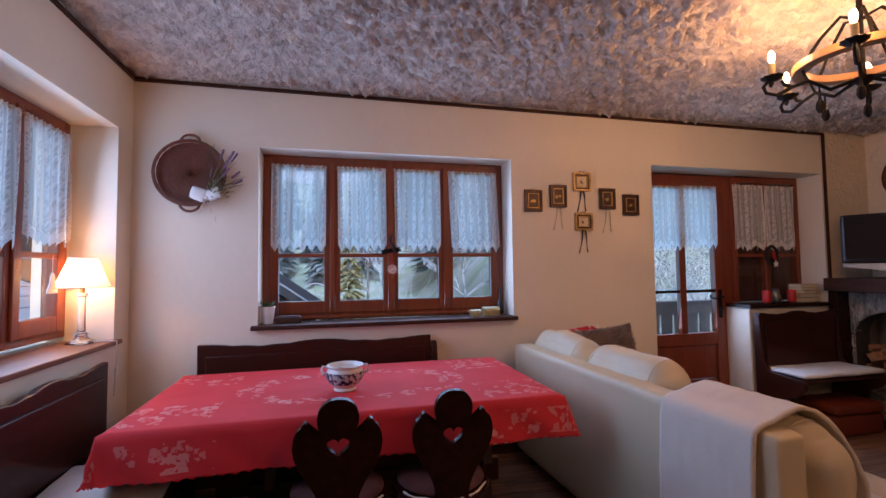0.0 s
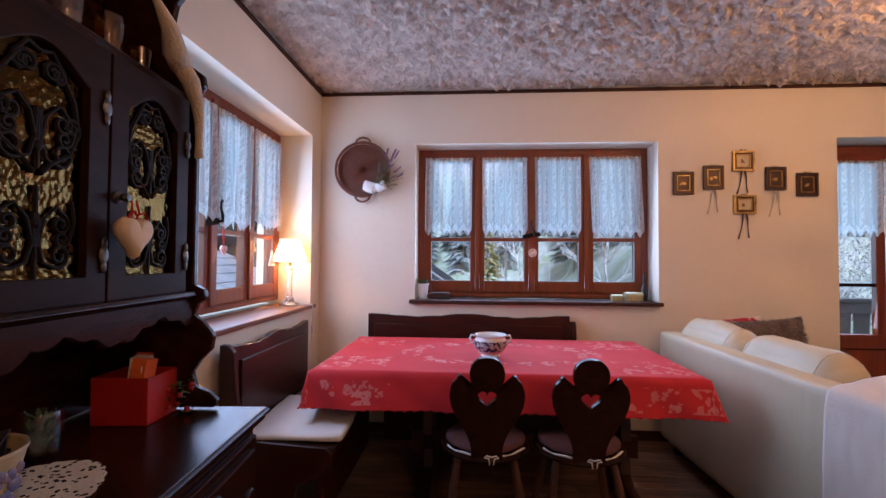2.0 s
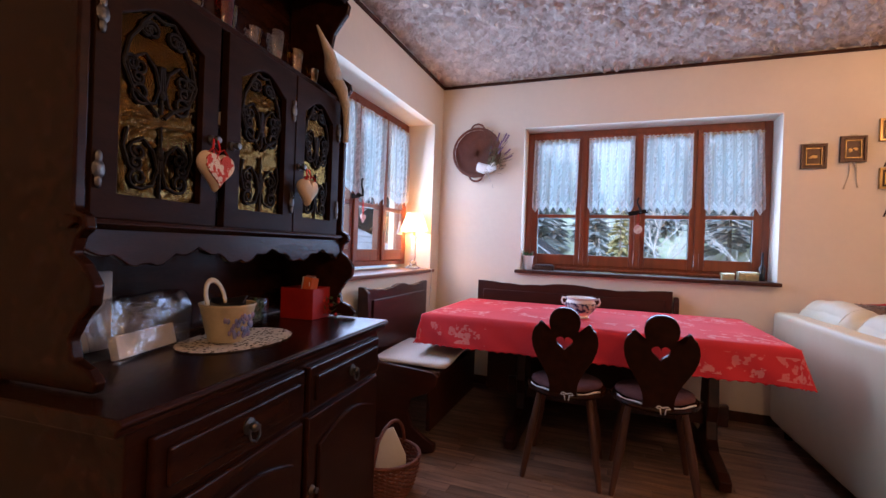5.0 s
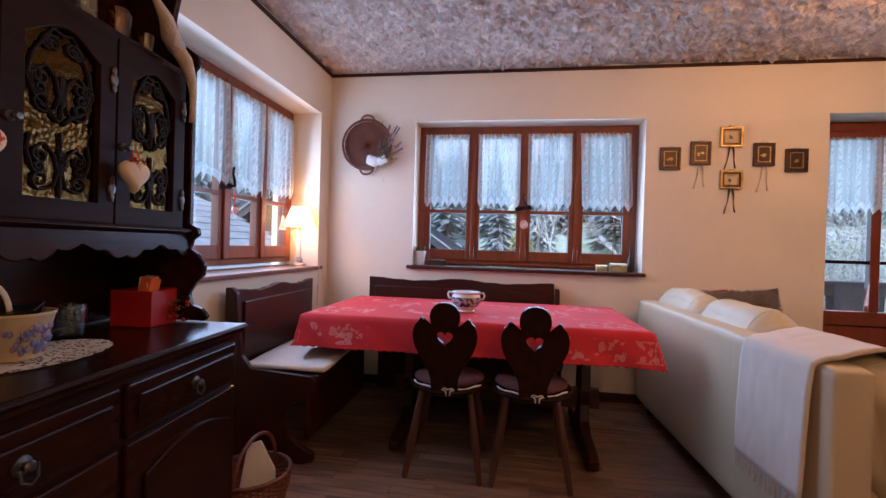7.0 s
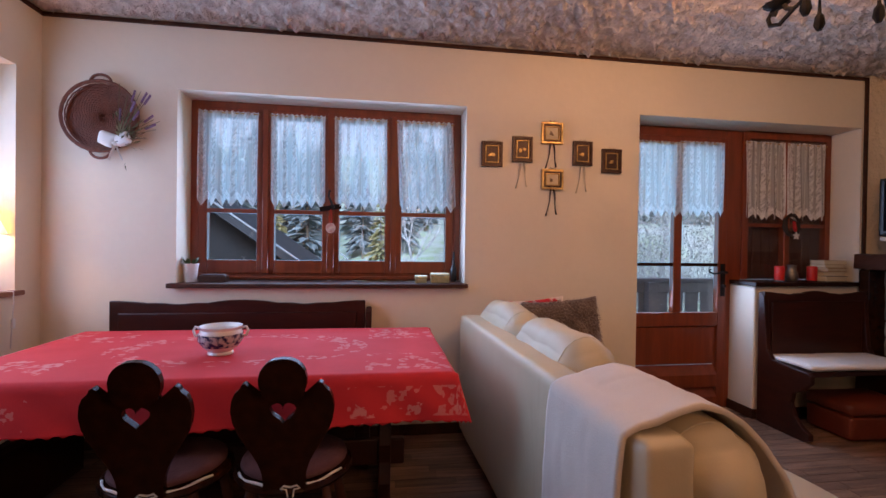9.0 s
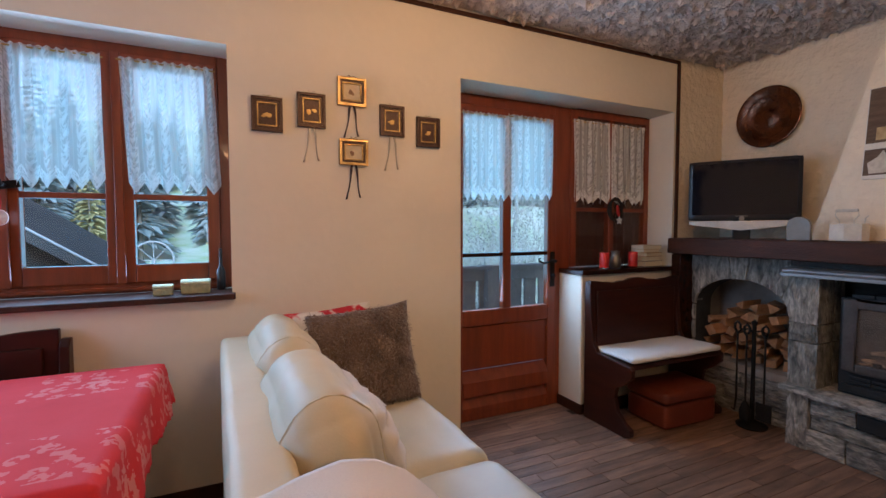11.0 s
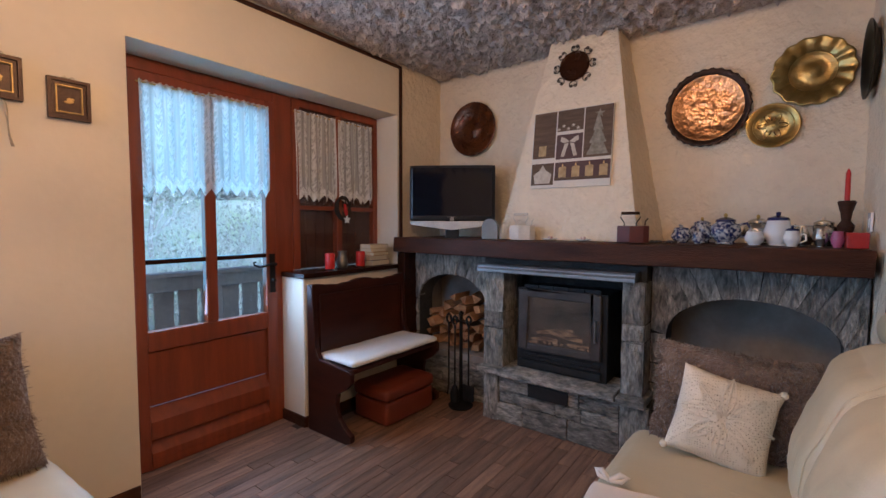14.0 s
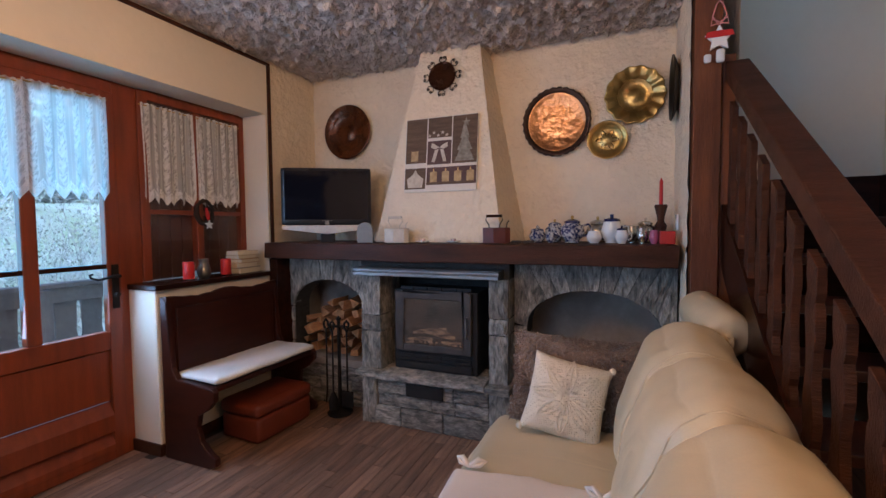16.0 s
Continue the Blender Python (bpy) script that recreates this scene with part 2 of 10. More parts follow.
PLASTER = mat("smooth_plaster", (0.80, 0.715, 0.58), (0.72, 0.635, 0.51), 1.6, 0.7, 0.85, bump=0.25, bscale=24, fine=0.03, dist=0.006)
PLASTER_ROUGH = mat("rough_plaster", (0.84, 0.71, 0.53), (0.74, 0.61, 0.45), 3.0, 0.7, 0.9, bump=0.9, bscale=26, fine=0.06, dist=0.02, detail=3)
# The ceiling's dark second tone puts shade of the relief into the colour.
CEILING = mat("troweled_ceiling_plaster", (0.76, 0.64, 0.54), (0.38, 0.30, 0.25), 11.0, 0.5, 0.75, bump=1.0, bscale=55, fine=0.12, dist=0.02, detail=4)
WINWOOD = mat("reddish_window_wood", (0.29, 0.058, 0.017), (0.16, 0.030, 0.010), 4, 0.6, 0.28, 0.42, bump=0.1, bscale=50, stretch=(6, 6, 0.6), fine=0.15, coat=0.2)
DARKWOOD = mat("dark_stained_wood", (0.036, 0.010, 0.0045), (0.014, 0.0042, 0.002), 5, 0.6, 0.18, 0.30, bump=0.06, bscale=60, stretch=(5, 1, 5), fine=0.3, coat=0.0, spec=0.17)
BENCHWOOD = mat("brown_bench_wood", (0.050, 0.011, 0.005), (0.022, 0.0055, 0.003), 5, 0.6, 0.26, 0.4, bump=0.1, bscale=60, stretch=(1, 1, 5), fine=0.2, coat=0.08, spec=0.3)
BEAMWOOD = mat("brown_beam_wood", (0.085, 0.026, 0.010), (0.024, 0.008, 0.004), 3, 0.6, 0.42, 0.6, bump=0.5, bscale=30, stretch=(6, 1, 6), fine=0.35, spec=0.25)
POSTWOOD = mat("brown_post_wood", (0.20, 0.060, 0.018), (0.065, 0.020, 0.007), 3, 0.6, 0.38, 0.55, bump=0.3, bscale=30, stretch=(6, 6, 0.6), fine=0.35, spec=0.3)
FLOORWOOD = mat("worn_floor_planks", (0.33, 0.185, 0.115), (0.115, 0.066, 0.046), 4, 0.5, 0.26, 0.48, bump=0.16, bscale=50, stretch=(1, 8, 1), fine=0.35, obj=0.35)
LEATHER = mat("cream_leather", (0.66, 0.57, 0.40), (0.58, 0.49, 0.33), 3, 0.6, 0.42, 0.55, bump=0.15, bscale=180, fine=0.03, dist=0.002)
# Cream leather darkened and yellowed, to offset the strong chandelier light on it.
LEATHER_WARM = mat("warm_cream_leather", (0.56, 0.465, 0.31), (0.48, 0.39, 0.25), 3, 0.6, 0.40, 0.55, bump=0.15, bscale=180, fine=0.04, dist=0.002)
STONE = mat("grey_gneiss", (0.47, 0.43, 0.37), (0.095, 0.097, 0.088), 14, 0.40, 0.42, 0.7, bump=1.0, bscale=42, stretch=(1, 1, 3), fine=0.75, dist=0.025, obj=0.3, distort=0.5)
STONE_UP = mat("grey_gneiss_upright", (0.47, 0.43, 0.37), (0.095, 0.097, 0.088), 14, 0.40, 0.42, 0.7, bump=1.0, bscale=42, stretch=(1.5, 2.6, 0.8), fine=0.75, dist=0.025, obj=0.3, distort=0.5)
MORTAR = mat("dark_mortar", (0.05, 0.047, 0.044), (0.025, 0.024, 0.022), 12, 0.6, 0.9, bump=0.8, bscale=40, fine=0.3)
FUR = mat("brown_fur", (0.26, 0.17, 0.12), (0.15, 0.095, 0.07), 14, 0.6, 0.9, bump=1.0, bscale=80, fine=0.4, sheen=0.4, dist=0.02)
BLACK = mat("black_plastic", (0.012, 0.012, 0.013), (0.016, 0.016, 0.018), 3, 0.5, 0.25)
GLASS = glass("window_glass")
WHITE = mat("white_cotton", (0.78, 0.76, 0.72), (0.70, 0.68, 0.65), 8, 0.6, 0.9, bump=0.4, bscale=160, fine=0.05, dist=0.003)
IRON = mat("black_iron", (0.012, 0.011, 0.010), (0.018, 0.014, 0.012), 10, 0.6, 0.5, 0.65, metal=0.0, bump=0.3, bscale=60, spec=0.08)
CLOTH = mat("red_damask_cloth", (0.70, 0.030, 0.036), (0.60, 0.022, 0.028), 5, 0.6, 0.75, bump=0.2, bscale=200, fine=0.06, dist=0.002)

def folds(m, scale, depth, stretch=(1, 1, 1)):
    """Adds soft drawn folds under the fine grain."""
    nt = m.node_tree
    b = nt.nodes["Principled BSDF"]
    tc, mp, no, rp, bp = (nt.nodes.new(k) for k in ("ShaderNodeTexCoord", "ShaderNodeMapping", "ShaderNodeTexNoise", "ShaderNodeMath", "ShaderNodeBump"))
    mp.inputs["Scale"].default_value = stretch
    no.inputs["Scale"].default_value, no.inputs["Detail"].default_value, no.inputs["Distortion"].default_value = scale, 1.5, 1.6
    rp.operation = "PINGPONG"
    rp.inputs[1].default_value = 0.22
    bp.inputs["Strength"].default_value, bp.inputs["Distance"].default_value = 0.8, depth
    nt.links.new(tc.outputs["Object"], mp.inputs[0])
    nt.links.new(mp.outputs[0], no.inputs["Vector"])
    nt.links.new(no.outputs[0], rp.inputs[0])
    nt.links.new(rp.outputs[0], bp.inputs["Height"])
    old = b.inputs["Normal"].links[0].from_node
    nt.links.new(bp.outputs[0], old.inputs["Normal"])


def knit(m):
    """Rows of small open stitches between leaf shapes."""
    nt = m.node_tree
    b = nt.nodes["Principled BSDF"]
    tc, vo, mr, bp, mx = (nt.nodes.new(k) for k in ("ShaderNodeTexCoord", "ShaderNodeTexVoronoi", "ShaderNodeMapRange", "ShaderNodeBump", "ShaderNodeMix"))
    vo.inputs["Scale"].default_value, vo.inputs["Randomness"].default_value = 120, 0.25
    mr.inputs[1].default_value, mr.inputs[2].default_value = 0.12, 0.34
    bp.inputs["Strength"].default_value, bp.inputs["Distance"].default_value = 1.0, 0.004
    mx.data_type = "RGBA"
    mx.inputs[6].default_value = (0.50, 0.41, 0.29, 1)
    nt.links.new(tc.outputs["Object"], vo.inputs["Vector"])
    nt.links.new(vo.outputs["Distance"], mr.inputs[0])
    nt.links.new(mr.outputs[0], bp.inputs["Height"])
    nt.links.new(mr.outputs[0], mx.inputs[0])
    nt.links.new(b.inputs["Base Color"].links[0].from_socket, mx.inputs[7])
    nt.links.new(mx.outputs[2], b.inputs["Base Color"])
    nt.links.new(bp.outputs[0], b.inputs["Normal"].links[0].from_node.inputs["Normal"])


folds(LEATHER, 2.4, 0.006, (1, 2, 1))
folds(LEATHER_WARM, 2.4, 0.010, (2, 1, 1))

# ---- the room's shell ----
X0, X1, Y0, Y1, ZC = -0.94, 5.14, -2.3, 3.22, 2.56


def structure(name, bm, material, label, **kw):
    return part(name, bm, material, None, label, kind="structure", **kw)


def wall_with_holes(name, axis, a0, a1, d0, d1, z1, holes, material, label):
    """A wall along x (axis 0) or y (axis 1) from a0 to a1, d0 to d1 thick, with holes (a, b, z0, z1)."""
    bm = bmx()
    xs = sorted({a0, a1, *[h[0] for h in holes], *[h[1] for h in holes]})
    for p, q in zip(xs, xs[1:]):
        hs = [h for h in holes if h[0] <= p and h[1] >= q]
        spans = [(0, z1)] if not hs else [s for s in ((0, hs[0][2]), (hs[0][3], z1)) if s[1] - s[0] > 0.001]
        for s in spans:
            if axis == 0:
                box(bm, p, q, d0, d1, s[0], s[1])
            else:
                box(bm, d0, d1, p, q, s[0], s[1])
    bmesh.ops.remove_doubles(bm, verts=bm.verts, dist=1e-5)
    seen = {}
    for f in bm.faces:
        seen.setdefault(tuple(sorted((round(v.co.x, 3), round(v.co.y, 3), round(v.co.z, 3)) for v in f.verts)), []).append(f)
    bmesh.ops.delete(bm, geom=[f for fs in seen.values() if len(fs) > 1 for f in fs], context="FACES_ONLY")
    return structure(name, bm, material, label)


wall_with_holes("wall_north", 0, X0 - 0.4, 4.605, Y1, 3.62, ZC + 0.25, [(-0.215, 1.55, 0.96, 2.145), (2.775, 4.585, 0.0, 2.16)], PLASTER, "cream smooth plaster wall with deep window and door reveals")
wall_with_holes("wall_west", 1, Y0, Y1 - 0.001, X0 - 0.4, X0, ZC + 0.25, [(1.34, 3.035, 0.955, 2.165)], PLASTER, "cream smooth plaster wall with a wide window opening")


def rough_wall(name, p0, p1, n, z0, z1, label, depth=0.007, seed=0):
    """A wall face with troweled relief, from p0 to p1 in plan; n points into the room."""
    p0, p1, n = Vector((*p0, 0)), Vector((*p1, 0)), Vector((*n, 0))
    L, st = (p1 - p0).length, 0.022
    nu, nv = max(2, int(L / st)), int((z1 - z0) / st)
    bm = bmx()
    g = []
    for i in range(nu + 1):
        row = []
        for j in range(nv + 1):
            p = p0 + (p1 - p0) * (i / nu) + Vector((0, 0, z0 + (z1 - z0) * j / nv))
            h = abs(noise.noise(p * 16 + Vector((seed, 0, 0)))) + 0.6 * noise.noise(p * 34) + 1.6 * max(0.0, noise.noise(p * 23 + Vector((4, seed, 1))) - 0.28)
            row.append(bm.verts.new(p + n * (depth * h)))
        g.append(row)
    for i in range(nu):
        for j in range(nv):
            bm.faces.new((g[i][j], g[i + 1][j], g[i + 1][j + 1], g[i][j + 1]))
    back = [bm.verts.new(q - n * 0.2) for q in (g[0][0].co, g[-1][0].co, g[-1][-1].co, g[0][-1].co)]
    bm.faces.new(back)
    bm.faces.new((g[0][0], g[-1][0], back[1], back[0]))
    return structure(name, bm, PLASTER_ROUGH, label, smooth=True)


rough_wall("wall_north_east", (4.605, Y1 - 0.003), (X1, Y1 - 0.003), (0, -1), 0, ZC + 0.05, "cream rough troweled plaster wall beside the door")
rough_wall("wall_east", (X1, Y1), (X1, 0.44), (-1, 0), 0, ZC + 0.05, "cream rough troweled plaster wall behind the fireplace", seed=3)
rough_wall("wall_return", (X1, 0.465), (4.46, 0.465), (0, 1), 0, ZC + 0.05, "short cream rough plaster return beside the post", seed=5)
bm = bmx()
box(bm, 4.605, 5.54, Y1 + 0.01, 3.62, 0, ZC + 0.25)
box(bm, 5.16, 5.54, 0.40, Y1 + 0.01, 0, 4.2)
box(bm, 5.54, 7.6, 0.40, 0.6, 0, 4.2)
box(bm, 5.6, 5.8, -0.72, 0.40, 0, 4.2)
structure("wall_backing", bm, PLASTER, "plain plaster masonry behind the fireplace")
bm = bmx()
box(bm, X0 - 0.4, 2.6, Y0 - 0.2, Y0, 0, 4.2)
box(bm, 2.6, 2.8, Y0, -0.92, 0, 4.2)
structure("wall_south", bm, PLASTER, "plain cream plaster wall")
bm = bmx()
box(bm, 2.6, 7.5, -0.92, -0.72, 0, 4.2)
structure("wall_stairs", bm, PLASTER, "cream plaster wall beside the stairs")

# ceiling: troweled plaster with an opening over the stairs
bm = bmx()
st = 0.0125
nx, ny = int((X1 - X0) / st), int((Y1 - 0.40) / st)
cols = []
for i in range(nx + 1):
    col = []
    for j in range(ny + 1):
        x, y = X0 + (X1 - X0) * i / nx, 0.40 + (Y1 - 0.40) * j / ny
        p = Vector((x, y, 0))
        w = noise.noise_vector(p * 9) * 0.02
        h = max(0.0, noise.noise((p + w * 2.5) * 17)) ** 0.6 * 1.0 + max(0.0, noise.noise((p + w * 1.5) * 38 + Vector((7, 0, 0)))) * 1.7 + abs(noise.noise(p * 4)) * 0.5
        edge = min(1.0, min(x - X0, X1 - x, Y1 - y) / 0.06 + 0.15)
        col.append(bm.verts.new((x, y, ZC - 0.031 * h * edge)))
    cols.append(col)
for i in range(nx):
    for j in range(ny):
        bm.faces.new((cols[i][j], cols[i][j + 1], cols[i + 1][j + 1], cols[i + 1][j]))
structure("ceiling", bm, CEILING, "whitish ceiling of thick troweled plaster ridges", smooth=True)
bm = bmx()
box(bm, X0 - 0.4, 5.54, 0.40, 3.62, ZC + 0.25, ZC + 0.4)
box(bm, X0 - 0.4, 2.6, Y0, 0.395, ZC, ZC + 0.2)
box(bm, 2.6, 5.54, Y0, -0.72, ZC, ZC + 0.2)
box(bm, 2.6, 7.6, -0.72, 0.46, 4.1, 4.3)
structure("ceiling_slab", bm, CEILING, "plain whitish plaster ceiling behind the camera")

# dark wooden strips between wall and ceiling
bm = bmx()
box(bm, X0, 4.625, Y1 - 0.016, Y1 - 0.002, 2.515, 2.538)
box(bm, 4.598, 4.625, Y1 - 0.018, Y1 - 0.004, 0.0, 2.514)
structure("trim_north", bm, BEAMWOOD, "narrow dark brown wooden strip under the ceiling", bevel=0.002)
bm = bmx()
box(bm, X0 + 0.001, X0 + 0.015, Y0, Y1 - 0.02, 2.515, 2.538)
structure("trim_west", bm, BEAMWOOD, "narrow dark brown wooden strip under the ceiling", bevel=0.002)
bm = bmx()
for x0, x1, y0, y1 in ((X0, 2.77, Y1 - 0.014, Y1 - 0.002), (X0 + 0.001, X0 + 0.014, Y0, Y1 - 0.015), (3.705, 4.585, Y1 - 0.012, Y1)):
    box(bm, x0, x1, y0, y1, 0, 0.07)
box(bm, 3.69, 3.703, Y1 - 0.01, 3.47, 0, 0.07)
structure("baseboard", bm, BEAMWOOD, "dark brown wooden baseboard", bevel=0.003)

# ---- windows and the door ----
def casement(parent, name, m, w, h, bar, frame_w=0.055, th=0.05, wood=None, dark=False):
    """One glazed sash in m's x (width) and z (height), its face towards -y; bar: the height of the glazing bar's middle."""
    wood = wood or WINWOOD
    bm = bmx()
    for a in ((0, frame_w, 0, h), (w - frame_w, w, 0, h), (frame_w, w - frame_w, 0, frame_w + 0.03), (frame_w, w - frame_w, h - frame_w, h)):
        box(bm, a[0], a[1], 0, th, a[2], a[3], m)
    s = part(name, bm, wood, parent, bevel=0.005)
    bm = bmx()
    box(bm, frame_w - 0.002, w - frame_w + 0.002, 0.004, th - 0.01, bar - 0.014, bar + 0.014, m)
    part("glazing_bar", bm, wood, s, bevel=0.003)
    for z0, z1 in ((frame_w + 0.028, bar - 0.012), (bar + 0.012, h - frame_w + 0.002)):
        bm = bmx()
        box(bm, frame_w - 0.004, w - frame_w + 0.004, th * 0.5, th * 0.5 + 0.004, z0, z1, m)
        p = part("pane", bm, GLASS, s, "clear glass pane")
        p.visible_shadow = False
    return s


def handle_iron(parent, m):
    bm = bmx()
    box(bm, -0.016, 0.016, -0.008, 0.0, -0.07, 0.07, m)
    tube(bm, [m @ Vector(q) for q in ((0, -0.005, 0.02), (0, -0.035, 0.02), (-0.03, -0.04, 0.015), (-0.07, -0.04, 0.005), (-0.1, -0.04, 0.012), (-0.11, -0.04, 0.022))], [0.009, 0.008, 0.008, 0.006, 0.006, 0.008], 8)
    return part("handle", bm, IRON, parent, "black wrought iron handle", smooth="auto")


# window 1: four sashes, facing the table
W1 = thing("window_1", (0.67, 3.44, 0.97), "", "", kind="structure")
bm = bmx()
for b in ((-0.215, -0.165, 0.985, 2.145), (1.50, 1.55, 0.985, 2.145), (-0.165, 1.50, 2.10, 2.145), (-0.165, 1.50, 0.985, 1.03)):
    box(bm, b[0], b[1], 3.415, 3.50, b[2], b[3])
box(bm, -0.2, 1.53, 3.40, 3.418, 0.992, 1.012)
part("window_frame", bm, WINWOOD, W1, "reddish brown wooden window frame", bevel=0.005)
for i in range(4):
    casement(W1, "sash", pose(-0.165 + 0.4165 * i, 3.40 if i % 2 else 3.405, 1.032), 0.415, 1.067, 0.405)
bm = bmx()
for x in (0.2515, 1.0845):
    box(bm, x - 0.018, x + 0.018, 3.385, 3.40, 1.03, 2.10)
box(bm, 0.645, 0.69, 3.383, 3.40, 1.03, 2.10)
part("cover_strip", bm, WINWOOD, W1, bevel=0.004)
handle_iron(W1, pose(0.668, 3.383, 1.47) @ pose(0, 0, 0, 0, 80, 0))
bm = bmx()
box(bm, -0.25, 1.565, 3.165, 3.41, 0.955, 0.982)
structure("window_sill_1", bm, BEAMWOOD, "dark brown wooden window sill board", bevel=0.005)

# window 2: four sashes in the west wall
W2 = thing("window_2", (-1.2, 2.19, 0.97), "", "", kind="structure")
bm = bmx()
for b in ((1.34, 1.385, 0.985, 2.165), (2.99, 3.035, 0.985, 2.165), (1.385, 2.99, 2.115, 2.165), (1.385, 2.99, 0.985, 1.02)):
    box(bm, -1.27, -1.175, b[0], b[1], b[2], b[3])
part("window_frame", bm, WINWOOD, W2, "reddish brown wooden window frame", bevel=0.005)
for i in range(4):
    casement(W2, "sash", pose(-1.165, 1.387 + 0.4015 * i, 1.022, 0, 0, 90), 0.40, 1.092, 0.40)
bm = bmx()
for y in (1.787, 2.59):
    box(bm, -1.165, -1.15, y - 0.018, y + 0.018, 1.02, 2.12)
box(bm, -1.165, -1.148, 2.166, 2.21, 1.02, 2.12)
part("cover_strip", bm, WINWOOD, W2, bevel=0.004)
handle_iron(W2, pose(-1.148, 2.188, 1.47, 0, 0, 90) @ pose(0, 0, 0, 0, 80, 0))
bm = bmx()
box(bm, -1.19, -0.905, 1.32, 3.06, 0.93, 0.957)
structure("window_sill_2", bm, mat("varnished_sill_wood", (0.22, 0.075, 0.03), (0.13, 0.04, 0.016), 3, 0.6, 0.35, 0.5, bscale=50, stretch=(6, 1, 6), coat=0.1), "varnished reddish wooden window sill board", bevel=0.006)

# the balcony door and the fixed panel beside it
bm = bmx()
for b in ((2.785, 2.845, 0, 2.155), (3.655, 3.79, 0, 2.155), (2.845, 3.655, 2.09, 2.155)):
    box(bm, b[0], b[1], 3.45, 3.56, b[2], b[3])
structure("door_frame", bm, WINWOOD, "reddish brown wooden door frame", bevel=0.005)
D1 = thing("door_1", (3.25, 3.47, 0.0), "reddish brown wooden balcony door, glazed above, panelled below, closed", "door", kind="structure")
m = pose(2.845, 3.43, 0.01)
bm = bmx()
for a in ((0, 0.055, 0, 2.075), (0.735, 0.808, 0, 2.075), (0.055, 0.735, 0, 0.05), (0.055, 0.735, 0.63, 0.735), (0.055, 0.735, 2.0, 2.075), (0.36, 0.425, 0.735, 2.0)):
    box(bm, a[0], a[1], 0, 0.05, a[2], a[3], m)
leaf = part("leaf", bm, WINWOOD, D1, bevel=0.006)
for z0, z1, slope in ((0.05, 0.150, 0.065), (0.16, 0.325, 0.07), (0.335, 0.632, 0.012)):
    # each board leans back towards its upper edge
    bm = bmx()
    slab(bm, [(0.04, z0), (-0.006 if slope > 0.02 else 0.018, z0), (-0.006 if slope > 0.02 else 0.018, z1 - slope), (0.034, z1), (0.04, z1)], m @ Matrix(((0, 0, 1, 0.054), (1, 0, 0, 0), (0, 1, 0, 0), (0, 0, 0, 1))), 0.682)
    part("panel", bm, WINWOOD, D1, bevel=0.003)
for x0, x1 in ((0.05, 0.364), (0.421, 0.74)):
    bm = bmx()
    box(bm, x0, x1, 0.006, 0.04, 1.088, 1.113, m)
    part("glazing_bar", bm, DARKWOOD, D1, bevel=0.003)
    for z0, z1 in ((0.73, 1.09), (1.111, 2.005)):
        bm = bmx()
        box(bm, x0, x1, 0.024, 0.028, z0, z1, m)
        p = part("pane", bm, GLASS, D1, "clear glass pane")
        p.visible_shadow = False
bm = bmx()
box(bm, 3.60, 3.635, 3.422, 3.43, 0.87, 1.12)
tube(bm, [(3.617, 3.425, 1.055), (3.617, 3.385, 1.055), (3.58, 3.375, 1.06), (3.54, 3.375, 1.05), (3.50, 3.375, 1.045), (3.465, 3.375, 1.06), (3.46, 3.375, 1.075), (3.475, 3.375, 1.078)], [0.01, 0.01, 0.009, 0.007, 0.007, 0.006, 0.006, 0.006], 8)
tube(bm, [(3.617, 3.425, 0.95), (3.617, 3.40, 0.95)], 0.012, 8)
part("door_handle", bm, IRON, D1, "black wrought iron lever handle with a long plate", smooth="auto")
F1 = thing("window_3", (4.18, 3.47, 1.0), "", "", kind="structure")
bm = bmx()
for b in ((3.791, 3.845, 1.0, 2.155), (4.54, 4.584, 1.0, 2.155), (3.845, 4.54, 2.10, 2.155), (4.165, 4.215, 1.03, 2.10)):
    box(bm, b[0], b[1], 3.44, 3.53, b[2], b[3])
part("window_frame", bm, WINWOOD, F1, "reddish brown wooden frame", bevel=0.005)
SHUTTER = mat("brown_shutter_boards", (0.09, 0.028, 0.014), (0.05, 0.016, 0.009), 4, 0.6, 0.5, 0.65, bump=0.3, bscale=40, stretch=(6, 6, 0.6), fine=0.25)
for x0, x1 in ((3.845, 4.165), (4.215, 4.54)):
    for z0, z1 in ((1.02, 1.42), (1.43, 2.10)):
        bm = bmx()
        box(bm, x0, x1, 3.455, 3.459, z0, z1)
        p = part("pane", bm, GLASS, F1, "glass pane before closed shutters")
    bm = bmx()
    box(bm, x0, x1, 3.448, 3.47, 1.41, 1.44)
    part("glazing_bar", bm, WINWOOD, F1, bevel=0.003)
    n = 4
    for k in range(n):
        a, b = x0 + (x1 - x0) * k / n, x0 + (x1 - x0) * (k + 1) / n
        bm = bmx()
        box(bm, a + 0.002, b - 0.002, 3.49, 3.51, 1.0, 2.11)
        part("shutter_board", bm, SHUTTER, F1)
# low wall under it with its shelf
bm = bmx()
box(bm, 3.703, 4.584, Y1 + 0.0, 3.52, 0, 0.965)
structure("wall_under_window", bm, PLASTER, "low cream plaster wall under the shuttered window", bevel=0.012)
bm = bmx()
box(bm, 3.685, 4.583, Y1 - 0.03, 3.44, 0.967, 0.998)
structure("window_sill_3", bm, DARKWOOD, "dark varnished wooden shelf board", bevel=0.005)


